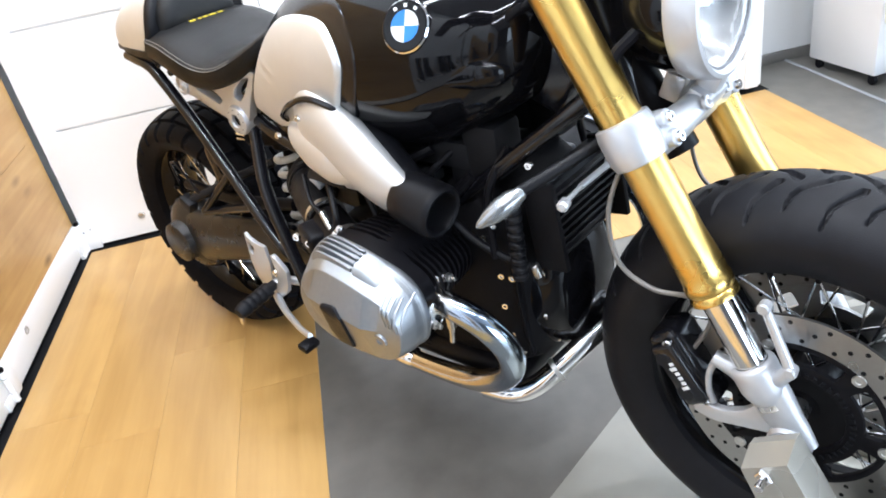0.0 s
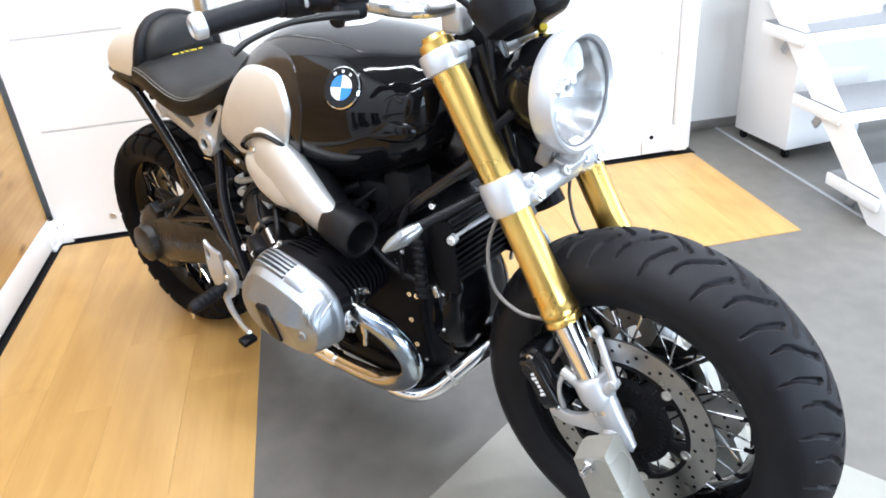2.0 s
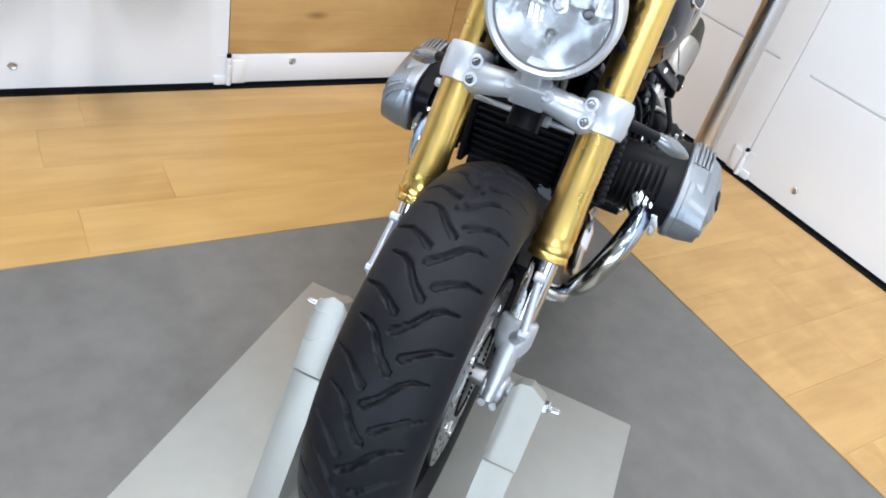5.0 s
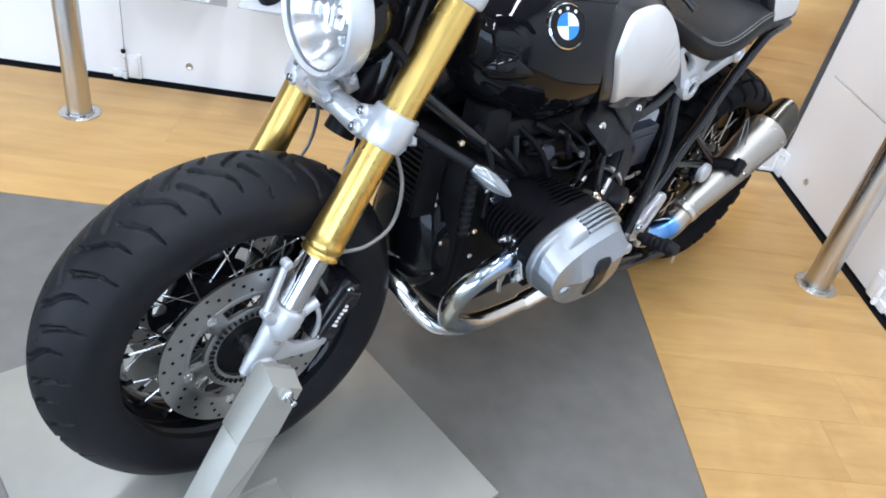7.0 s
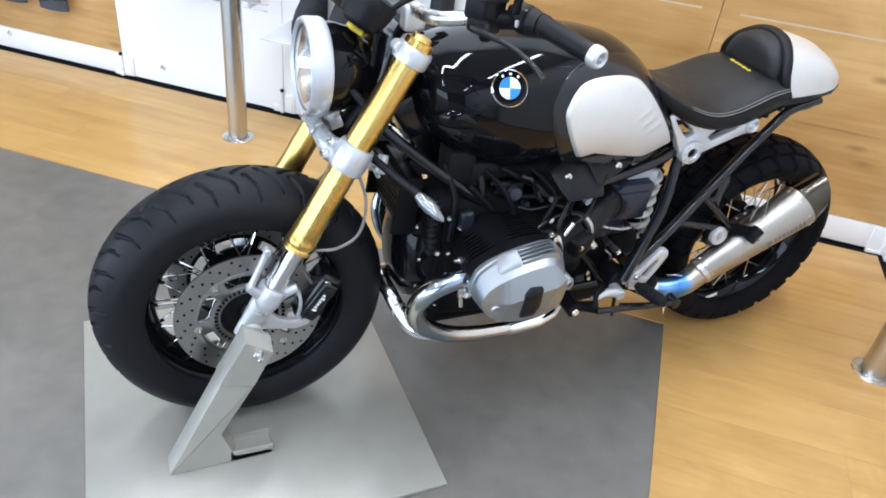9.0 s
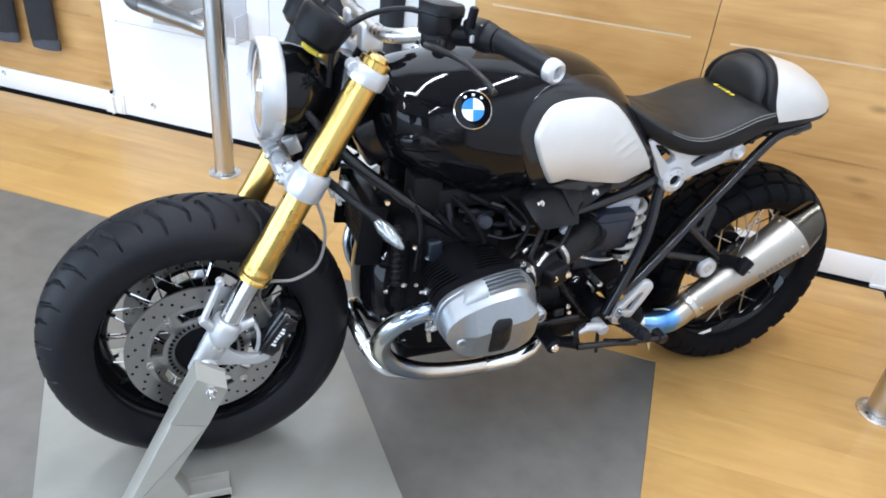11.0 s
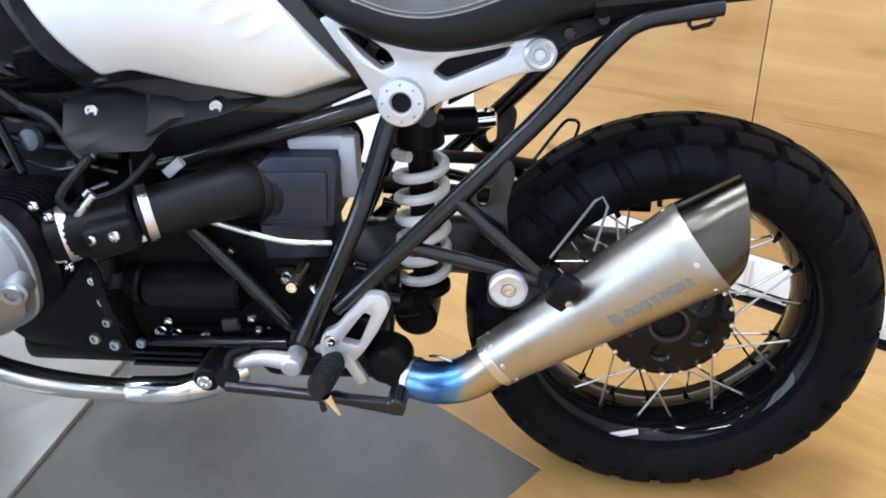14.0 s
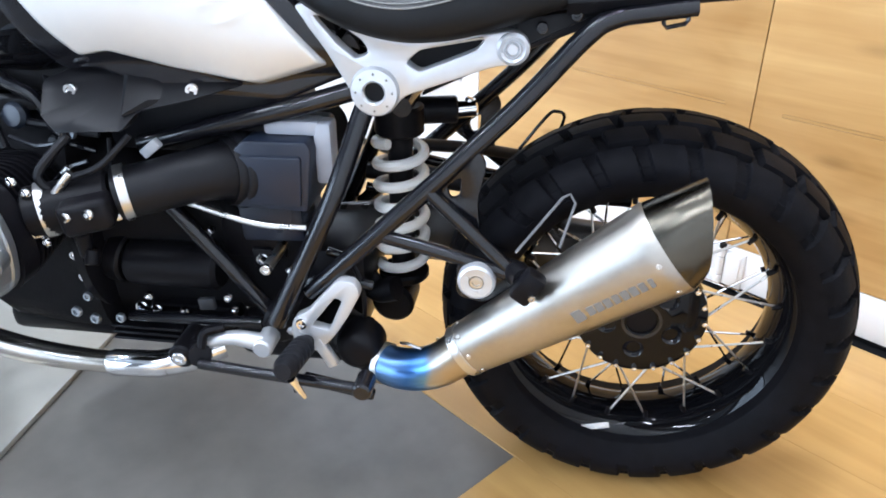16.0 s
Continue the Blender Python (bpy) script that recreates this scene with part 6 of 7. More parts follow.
    rod(bm, L(0.785, 0.215, 0.50), L(0.785, 0.215, 0.462), 0.012, 0.009, n=14, edge=0.002)
    rod(bm, L(0.775, 0.215, 0.475), L(0.775, 0.225, 0.455), 0.010, n=12, edge=0.002)
    part("throttle_body", bm, BLACK, bike, "black throttle body")
    for x, z in ((0.765, 0.547), (0.733, 0.553), (0.826, 0.570), (0.842, 0.585), (0.816, 0.500)):
        bolt("throttle_screw", L(x, 0.262 if x < 0.8 else 0.246, z), (0.25, s, 0), 0.0075, bike)
    bm = B()
    tube(bm, [L(0.775, 0.225, 0.585), L(0.735, 0.215, 0.60), L(0.70, 0.19, 0.635)], 0.0045, 8)
    tube(bm, [L(0.80, 0.225, 0.56), L(0.815, 0.23, 0.59), L(0.78, 0.20, 0.635)], 0.006, 8)
    part("throttle_cable", bm, PLASTIC, bike, "black throttle cable")
    bm = B()
    rod(bm, L(0.805, 0.235, 0.555), L(0.772, 0.225, 0.592), 0.006, n=10, edge=0.001)
    part("fuel_injector", bm, STEEL, bike, "small steel injector pipe")
    bm = B()
    box(bm, L(0.692, 0.159, 0.606), (0.030, 0.012, 0.014), (0, 38, 0), bevel=0.002)
    part("plug_connector", bm, GREYBIT, bike, "grey plug connector")
    shift[0] = 0.0
    # side cover under the tank
    bm = B()
    ring = rounded([(0.822, 0.696), (0.762, 0.721), (0.706, 0.727), (0.644, 0.714), (0.562, 0.688), (0.625, 0.674), (0.684, 0.665), (0.696, 0.646), (0.790, 0.640), (0.806, 0.664)], 0.006, 3)
    cover_y = lambda x, z: min(0.212, 0.157 + 0.19 * (x - 0.8) + 1.45 * max(-0.01, 0.70 - z))  # noqa: E731
    mid = (0.712, 0.688)
    loft(bm, [[L(x, cover_y(x, z) - 0.020, z) for x, z in ring], [L(x, cover_y(x, z) - 0.003, z) for x, z in ring]] + [[L(mid[0] + (x - mid[0]) * f, cover_y(mid[0] + (x - mid[0]) * f, mid[1] + (z - mid[1]) * f) + e, mid[1] + (z - mid[1]) * f) for x, z in ring] for f, e in ((0.97, 0.0), (0.6, 0.0005), (0.25, 0.001))])
    sc = part("side_cover", bm, SIDEPLASTIC, bike, "grained black side cover")
    bm = B()
    wedge = [(0.722, 0.724), (0.690, 0.723), (0.655, 0.6755), (0.700, 0.660)]
    loft(bm, [[L(x, cover_y(x, z) + 0.0005 - 0.004, z) for x, z in wedge], [L(0.700 + (x - 0.700) * 0.55, cover_y(0.700 + (x - 0.700) * 0.55, z) + 0.0035, 0.690 + (z - 0.690) * 0.86) for x, z in wedge]])
    part("cover_rib", bm, SIDEPLASTIC, sc)
    bolt("cover_screw", L(0.779, cover_y(0.779, 0.687), 0.687), (0, s, 0), 0.0095, sc)
    bolt("cover_screw", L(0.625, cover_y(0.625, 0.685), 0.685), (0, s, 0), 0.0095, sc)
    # peg plate and peg
    shift[0] = -0.056 if s < 0 else 0.0
    bm = B()
    if s < 0:
        slab(bm, rounded([(0.410, 0.438), (0.424, 0.424), (0.447, 0.416), (0.472, 0.413), (0.474, 0.370), (0.462, 0.322), (0.442, 0.298), (0.420, 0.296), (0.406, 0.325), (0.401, 0.360)], 0.006, 3), s * 0.170, s * 0.178, [rounded([(0.413, 0.420), (0.408, 0.388), (0.420, 0.378), (0.430, 0.402)], 0.004, 2)], bevel=0.002)
        slab(bm, rounded([(0.511, 0.412), (0.524, 0.412), (0.554, 0.381), (0.548, 0.350), (0.535, 0.321), (0.503, 0.297), (0.480, 0.297), (0.501, 0.330), (0.518, 0.360)], 0.006, 3), s * 0.184, s * 0.194, bevel=0.002)
    else:
        slab(bm, rounded([(0.440, 0.432), (0.416, 0.430), (0.408, 0.412), (0.428, 0.372), (0.452, 0.334), (0.478, 0.306), (0.512, 0.314), (0.516, 0.345), (0.508, 0.366), (0.490, 0.374)], 0.008, 3), s * 0.166, s * 0.182, [rounded([(0.446, 0.402), (0.436, 0.398), (0.458, 0.346), (0.484, 0.352)], 0.004, 2)], bevel=0.003)
    tube(bm, [L(0.50, 0.172, 0.335), L(0.525, 0.16, 0.33), L(0.555, 0.14, 0.32)], 0.010, 10)
    box(bm, L(0.468, 0.176, 0.305), (0.018, 0.014, 0.055), (0, 28, 0), bevel=0.004)
    plate = part("peg_plate", bm, SILVER, bike, "silver cast footpeg plate")
    bolt("peg_bolt", L(0.497, 0.182, 0.356), (0, s, 0), 0.009, plate)
    bm = B()
    ribs = [(0.0, 0.0), (0.011, 0.0), (0.012, 0.016), (0.017, 0.018)]
    for k in range(5):
        ribs += [(0.0175, 0.022 + 0.015 * k), (0.0175, 0.031 + 0.015 * k), (0.0160, 0.033 + 0.015 * k), (0.0160, 0.035 + 0.015 * k)]
    lathe(bm, L(0.490, 0.190, 0.330), L(-0.01, 0.975, 0.22 if s > 0 else -0.12), ribs + [(0.015, 0.100), (0.012, 0.107), (0.0, 0.108)], 18)
    peg = part("footpeg", bm, RUBBER, bike, "black ribbed rubber footpeg")
    bm = B()
    rod(bm, L(0.480, 0.288, 0.338 if s > 0 else 0.308), L(0.466, 0.283, 0.305 if s > 0 else 0.275), 0.0065, 0.003, n=8)
    part("peg_feeler", bm, CHROME, peg)
    shift[0] = 0.0
    # turn signals
    bm = B()
    tube(bm, [L(1.235, 0.095, 0.748), L(1.190, 0.16, 0.722), L(1.155, 0.205, 0.702)], 0.009, 10)
    arm = part("indicator_stem", bm, PLASTIC, bike, "black indicator stem")
    bm = B()
    lathe(bm, L(1.158, 0.205, 0.702), L(-0.40, 0.72, -0.33), [(0, 0), (0.009, 0.0), (0.0145, 0.018), (0.0155, 0.036), (0.0115, 0.058), (0.005, 0.075), (0, 0.08)], 20)
    part("indicator_lens", bm, LENSGREY, arm, "clear bright indicator lens")

CROSS = [(0.985, -0.160, 0.243), (1.040, -0.152, 0.246), (1.075, -0.128, 0.260), (1.104, -0.090, 0.288), (1.150, -0.010, 0.342), (1.148, 0.055, 0.338), (1.130, 0.105, 0.300), (1.105, 0.145, 0.276), (1.050, 0.165, 0.262)]
bm = B()
tube(bm, CROSS, 0.0195, 20)
cross = part("crossover_pipe", bm, CHROME, bike, "polished crossover pipe between the headers")
for p, d in (((1.100, -0.096, 0.284), (0.55, 0.70, 0.45)), ((1.135, 0.095, 0.308), (-0.45, 0.75, -0.5))):
    bm = B()
    lathe(bm, Vector(p), d, [(0.019, -0.004), (0.0225, -0.004), (0.0225, 0.004), (0.019, 0.004)], 24, closed=True)
    part("pipe_band", bm, STEEL, cross)
bm = B()
tube(bm, [(0.985, -0.165, 0.595), (1.020, -0.160, 0.566), (1.065, -0.148, 0.540), (1.111, -0.132, 0.520)], 0.0065, 10)
part("drain_hose", bm, PLASTIC, bike, "black hose beside the oil cooler")
bm = B()
rod(bm, (1.108, -0.134, 0.530), (1.114, -0.130, 0.506), 0.0075, n=12, edge=0.002)
part("hose_clip", bm, STEEL, bike, "bright hose clip")

# brake pedal on the right side
bm = B()
tube(bm, [(0.430, -0.192, 0.298), (0.480, -0.214, 0.290), (0.545, -0.240, 0.300), (0.600, -0.262, 0.312), (0.655, -0.280, 0.326)], [0.013, 0.011, 0.009, 0.008, 0.0075], 12, flat=0.7)
pedal = part("brake_pedal", bm, SILVER, bike, "silver cast brake pedal")
bm = B()
box(bm, (0.660, -0.292, 0.316), (0.026, 0.036, 0.014), (0, 12, 0), bevel=0.003)
part("pedal_pad", bm, BLACK, pedal, "black pedal pad")
bm = B()
rod(bm, (0.978, -0.222, 0.498), (0.984, -0.222, 0.534), 0.0055, n=10, edge=0.001)
rod(bm, (0.979, -0.222, 0.505), (0.981, -0.222, 0.513), 0.010, n=6, edge=0.001)
part("port_stud", bm, STEEL, bike, "steel exhaust port stud")

# cables and electrics between engine and tank
SMOKE = material("smoky_blue_plastic", (0.012, 0.016, 0.025), 0.32, 0.0, 0.1, 40)
LEVERGREY = material("dark_lever_coat", (0.009, 0.009, 0.010), 0.34, 0.0, 0.15, 60, spec=0.3)
DIMGREY = material("dull_grey_rubber", (0.016, 0.017, 0.020), 0.45, 0.0, 0.15, 60, spec=0.3)
bm = B()
lathe(bm, (0.893, 0.142, 0.638), (0.1, 1, 0.2), [(0.0, -0.01), (0.017, -0.008), (0.019, 0.004), (0.015, 0.010), (0.0, 0.012)], 20)
part("vacuum_capsule", bm, SMOKE, bike, "smoky plastic vacuum capsule")
bm = B()
lathe(bm, (0.850, 0.130, 0.598), (0.1, 1, 0.1), [(0.0, -0.01), (0.010, -0.008), (0.0105, 0.004), (0.008, 0.009), (0.0, 0.010)], 18)
part("breather_plug", bm, DIMGREY, bike, "grey breather plug")
bm = B()
box(bm, (1.004, 0.138, 0.578), (0.034, 0.024, 0.050), (0, 4, 0), bevel=0.006, segments=3)
part("sensor_box", bm, SMOKE, bike, "smoky plastic sensor box")
bm = B()
tube(bm, [(0.978, 0.128, 0.686), (0.972, 0.132, 0.655), (0.966, 0.134, 0.626)], [0.0065, 0.0065, 0.004], 10)
part("cable_sleeve", bm, DIMGREY, bike, "grey cable sleeve")
bm = B()
tube(bm, [(0.950, 0.130, 0.664), (0.926, 0.132, 0.661), (0.903, 0.130, 0.656)], 0.0055, 10)
part("fuel_line", bm, DIMGREY, bike, "grey fuel line")
bm = B()
tube(bm, [(0.852, 0.146, 0.668), (0.828, 0.152, 0.644), (0.803, 0.152, 0.624), (0.770, 0.150, 0.618)], 0.005, 10)
part("fuel_line", bm, DIMGREY, bike, "grey fuel line")
for x, y, z, r in ((0.802, 0.160, 0.622, 0.009), (0.876, 0.150, 0.323, 0.011), (0.845, 0.152, 0.314, 0.011), (0.850, 0.150, 0.353, 0.009), (0.803, 0.150, 0.318, 0.010)):
    bolt("engine_screw", (x, y, z), (0.1, 1, 0.1), r * 0.8, bike, CAST)
bm = B()
box(bm, (0.656, 0.150, 0.356), (0.026, 0.010, 0.020), (0, 6, 0), bevel=0.003)
part("cable_tag", bm, DIMGREY, bike, "pale grey cable tag")
for s in (1, -1):
    bm = B()
    box(bm, (0.90, s * 0.085, 0.690), (0.20, 0.08, 0.05), bevel=0.012)
    part("wiring_box", bm, GAPBLACK, bike, "black electrics under the tank")
    bm = B()
    box(bm, (1.02, s * 0.085, 0.70), (0.07, 0.07, 0.09), bevel=0.012)
    part("ignition_coil", bm, GAPBLACK, bike, "black ignition coil")
    for a, b, c, r in (((0.98, 0.11, 0.71), (0.93, 0.15, 0.66), (0.90, 0.17, 0.60), 0.006), ((1.06, 0.10, 0.71), (1.04, 0.14, 0.64), (1.05, 0.155, 0.54), 0.007), ((0.85, 0.12, 0.69), (0.80, 0.17, 0.64), (0.83, 0.19, 0.585), 0.005), ((0.94, 0.13, 0.64), (0.86, 0.145, 0.628), (0.79, 0.15, 0.632), 0.006), ((0.93, 0.125, 0.70), (0.88, 0.14, 0.675), (0.84, 0.13, 0.65), 0.009), ((1.00, 0.12, 0.66), (0.96, 0.135, 0.62), (0.94, 0.14, 0.60), 0.010)):
        bm = B()
        tube(bm, [(x, s * y, z) for x, y, z in (a, b, c)], r, 8)
        part("cable", bm, BLACK, bike, "black cable")
    bm = B()
    prof = []
    for k in range(10):
        prof += [(0.009, 0.0145 * k), (0.013, 0.003 + 0.0145 * k), (0.013, 0.009 + 0.0145 * k), (0.009, 0.012 + 0.0145 * k)]
    lathe(bm, (1.092, s * 0.148, 0.652), (0.01, s * 0.03, -1), [(0.0, 0.0)] + prof + [(0.0, 0.142)], 14)
    part("ribbed_hose", bm, PLASTIC, bike, "black ribbed hose")
    for x, y, z, r in ((1.11, 0.118, 0.695, 0.0065), (1.055, 0.152, 0.60, 0.0065), (1.07, 0.142, 0.50, 0.007), (1.02, 0.142, 0.562, 0.0075), (1.08, 0.13, 0.565, 0.006)):
        bolt("engine_screw", (x, s * y, z), (0.2, s, 0), r, bike)
    bm = B()
    box(bm, (0.98, s * 0.105, 0.655), (0.05, 0.03, 0.03), bevel=0.006)
    box(bm, (0.90, s * 0.125, 0.652), (0.07, 0.025, 0.018), bevel=0.005)
    part("wiring_plug", bm, GAPBLACK, bike)

# small wiring behind the left cylinder
for pts, r, mat in (
    ([(0.890, 0.150, 0.688), (0.853, 0.150, 0.669), (0.834, 0.150, 0.628), (0.821, 0.150, 0.612)], 0.0075, FRAME),
    ([(0.743, 0.170, 0.622), (0.748, 0.170, 0.588), (0.747, 0.172, 0.566)], 0.0032, PLASTIC),
    ([(0.846, 0.180, 0.544), (0.811, 0.180, 0.576), (0.774, 0.180, 0.591)], 0.0045, FRAME),
    ([(0.893, 0.165, 0.616), (0.853, 0.168, 0.605), (0.809, 0.170, 0.611), (0.769, 0.165, 0.600)], 0.0036, FRAME),
    ([(0.852, 0.160, 0.535), (0.852, 0.160, 0.503), (0.831, 0.160, 0.461), (0.819, 0.150, 0.433)], 0.0050, FRAME),
    ([(0.444, 0.128, 0.433), (0.470, 0.128, 0.412), (0.501, 0.126, 0.394)], 0.0055, FRAME),
):
    bm = B()
    tube(bm, pts, r, 8)
    part("wire", bm, mat, bike, "thin black wire or hose")
for p, d in (((0.800, 0.186, 0.583), (0.7, 0.1, -0.7)), ((0.834, 0.183, 0.556), (0.7, 0.1, -0.7))):
    bm = B()
    rod(bm, Vector(p), Vector(p) + Vector(d) * 0.014, 0.0055, n=10, edge=0.001)
    part("wire_end", bm, STEEL, bike, "bright metal wire end")
for x, z, r in ((0.863, 0.419, 0.008), (0.834, 0.421, 0.008), (0.626, 0.362, 0.007), (0.619, 0.342, 0.006)):
    bolt("engine_screw", (x, 0.138, z), (0, 1, 0), r, engine)

# airbox, battery box, shock
bm = B()
slab(bm, rounded([(0.478, 0.600), (0.484, 0.614), (0.574, 0.612), (0.590, 0.598), (0.598, 0.512), (0.490, 0.510)], 0.006, 3), 0.0, 0.132, bevel=0.004)
box(bm, (0.560, 0.050, 0.474), (0.100, 0.100, 0.066), (0, 3, 0), bevel=0.008)
battery = part("battery_box", bm, BATTERY, bike, "black battery box tinted blue for its reflections")
bm = B()
slab(bm, rounded([(0.492, 0.593), (0.583, 0.591), (0.590, 0.520), (0.498, 0.518)], 0.005, 3), 0.128, 0.1365, bevel=0.003)
part("lid", bm, BATTERY, battery)
bm = B()
box(bm, (0.512, 0.090, 0.624), (0.080, 0.035, 0.022), bevel=0.006)
box(bm, (0.469, 0.090, 0.588), (0.026, 0.035, 0.09), bevel=0.006)
part("fluid_reservoir", bm, PALEPLASTIC, bike, "pale grey plastic reservoir")
bm = B()
box(bm, (0.665, 0, 0.635), (0.27, 0.18, 0.13), bevel=0.02)
box(bm, (0.61, 0, 0.555), (0.10, 0.17, 0.10), bevel=0.02)
part("airbox", bm, PLASTIC, bike, "black airbox")
bm = B()
helix = [(0.385 + 0.0365 * math.cos(t), -0.015 + 0.0365 * math.sin(t), 0.357 + 0.218 * k / 150) for k, t in enumerate(np.linspace(0, 2 * math.pi * 6.2, 151))]
tube(bm, helix, 0.0086, 8, smooth=False)
part("shock_spring", bm, SPRING, bike, "white coil spring")
bm = B()
rod(bm, (0.385, -0.015, 0.32), (0.385, -0.015, 0.61), 0.020, n=16)
rod(bm, (0.385, -0.015, 0.582), (0.385, -0.015, 0.627), 0.038, n=20, edge=0.004)
rod(bm, (0.385, -0.015, 0.332), (0.385, -0.015, 0.349), 0.042, n=20, edge=0.004)
rod(bm, (0.398, -0.045, 0.298), (0.398, 0.025, 0.298), 0.035, n=24, edge=0.006)
part("shock_absorber", bm, BLACK, bike, "black shock absorber")
bm = B()
rod(bm, (0.405, -0.030, 0.610), (0.302, -0.055, 0.610), 0.021, n=18, edge=0.003)
part("shock_reservoir", bm, BLACK, bike, "black shock reservoir")
bm = B()
rod(bm, (0.305, -0.054, 0.610), (0.272, -0.062, 0.612), 0.014, n=14, edge=0.003)
rod(bm, (0.288, -0.058, 0.612), (0.282, -0.060, 0.627), 0.008, n=10, edge=0.001)
part("damping_knob", bm, CHROME, bike, "bright damping adjuster knob")
bm = B()
rod(bm, (0.36, -0.09, 0.655), (0.36, 0.09, 0.655), 0.014, n=14)
part("cross_tube", bm, FRAME, bike)
bm = B()
rod(bm, (0.545, -0.12, 0.318), (0.545, 0.12, 0.318), 0.018, n=14)
part("cross_tube", bm, FRAME, bike)

# swingarm and final drive on the right side
GREYCAST = material("dark_cast_housing", (0.028, 0.026, 0.025), 0.30, 0.3, 0.12, 50, 0.15, 500)
bm = B()
tube(bm, [(0.53, -0.080, 0.375), (0.42, -0.095, 0.378), (0.25, -0.115, 0.362), (0.10, -0.118, 0.335), (0.0, -0.112, 0.3175)], [0.050, 0.052, 0.058, 0.070, 0.082], 20, flat=0.5)
part("swingarm", bm, GREYCAST, bike, "dark grey cast swingarm with shaft drive")
bm = B()
lathe(bm, (0.0, -0.070, 0.3175), (0, -1, 0), [(0.0, 0), (0.096, 0.0), (0.102, 0.01), (0.102, 0.042), (0.090, 0.058), (0.058, 0.078), (0.054, 0.100), (0.044, 0.106), (0.0, 0.102)], 44)
fd = part("final_drive", bm, GREYCAST, bike, "round dark grey final drive housing")
for i in range(8):
    t = 2 * math.pi * i / 8
    bolt("drive_bolt", (0.094 * math.sin(t), -0.118, 0.3175 + 0.094 * math.cos(t)), (0, -1, 0), 0.007, fd, GREYCAST)
bm = B()
tube(bm, [(0.02, -0.095, 0.458), (0.25, -0.105, 0.462), (0.46, -0.095, 0.485)], 0.014, 12)
part("torque_arm", bm, BLACK, bike, "black torque arm")
bm = B()
box(bm, (0.475, -0.01, 0.375), (0.10, 0.17, 0.09), bevel=0.02)
tube(bm, [(0.45, 0.02, 0.36), (0.42, 0.04, 0.335), (0.385, 0.05, 0.345)], 0.02, 12)
part("swingarm_yoke", bm, BLACK, bike, "black swingarm yoke")
bm = B()
lathe(bm, (0.0, 0.036, 0.3175), (0, 1, 0), [(0.0, 0.006), (0.020, 0.006), (0.024, 0.014), (0.032, 0.016), (0.045, 0.014), (0.062, 0.010), (0.092, 0.008), (0.100, 0.004), (0.102, -0.012)], 48)
carrier = part("wheel_carrier", bm, GLOSS, bike, "black wheel carrier with recessed bolts")
for i in range(5):
    t = 2 * math.pi * i / 5 + 0.5
    bm = B()
    lathe(bm, (0.053 * math.sin(t), 0.047, 0.3175 + 0.053 * math.cos(t)), (0, 1, 0), [(0.0, -0.004), (0.009, -0.004), (0.011, 0.002), (0.015, 0.005), (0.017, 0.0)], 18)
    part("wheel_bolt", bm, FRAME, carrier)
for i in range(20):
    t = 2 * math.pi * i / 20
    bolt("spoke_head", (0.095 * math.sin(t), 0.043, 0.3175 + 0.095 * math.cos(t)), (0, 1, 0), 0.0046, carrier, CHROME, 0.005)
bm = B()
lathe(bm, (0.0, 0.0415, 0.3175), (0, 1, 0), [(0.0, 0.002), (0.0235, 0.002), (0.027, 0.010), (0.031, 0.0105), (0.031, 0.0)], 28)
part("axle_end", bm, GREYCAST, carrier, "dark steel axle end")
bm = B()
box(bm, (0.052, 0.0605, 0.1095), (0.046, 0.003, 0.011), (0, 14, 0), bevel=0.001)
part("rim_sticker", bm, WHITEPRINT, rear_wheel, "white balance sticker on the rim")

# ---------------------------------------------------------------- silencer
SIL0 = Vector((0.267, 0.168, 0.3180))
SD = Vector((-0.788, 0.060, 0.612)).normalized()
SUP = Vector((0, 1, 0)).cross(SD).normalized()


def oval(h, r, f=0.88, tilt=0.0, n=40):
    c = SIL0 + SD * h
    return [c + Vector((0, r * f * math.cos(t), 0)) + SUP * (r * math.sin(t)) + SD * (tilt * math.sin(t)) for t in np.linspace(0, 2 * math.pi, n, endpoint=False)]


bm = B()
loft(bm, [oval(h, r) for h, r in ((-0.004, 0.032), (0.0, 0.0385), (0.006, 0.040), (0.17, 0.0535), (0.310, 0.0645), (0.330, 0.066), (0.334, 0.064))])
silencer = part("silencer", bm, TITAN, bike, "brushed titanium silencer sleeve")
bm = B()
loft(bm, [oval(h, r, 0.88, t) for h, r, t in ((0.328, 0.0635, 0.0), (0.335, 0.0645, 0.001), (0.365, 0.058, 0.017), (0.384, 0.054, 0.032), (0.382, 0.051, 0.032), (0.36, 0.055, 0.017), (0.34, 0.058, 0.0))])
part("end_cone", bm, material("smoked_titanium", (0.085, 0.077, 0.062), 0.20, 1.0, 0.06, 60, 0.1, 500), silencer, "smoked titanium end cone", sharp=50)
bm = B()
loft(bm, [oval(h, r) for h, r in ((0.338, 0.0585), (0.341, 0.03))])
part("outlet", bm, GAPBLACK, silencer)
bm = B()
loft(bm, [oval(h, r) for h, r in ((0.002, 0.0392), (0.003, 0.0412), (0.016, 0.0422), (0.017, 0.0408))])
part("inlet_band", bm, STEEL, silencer)
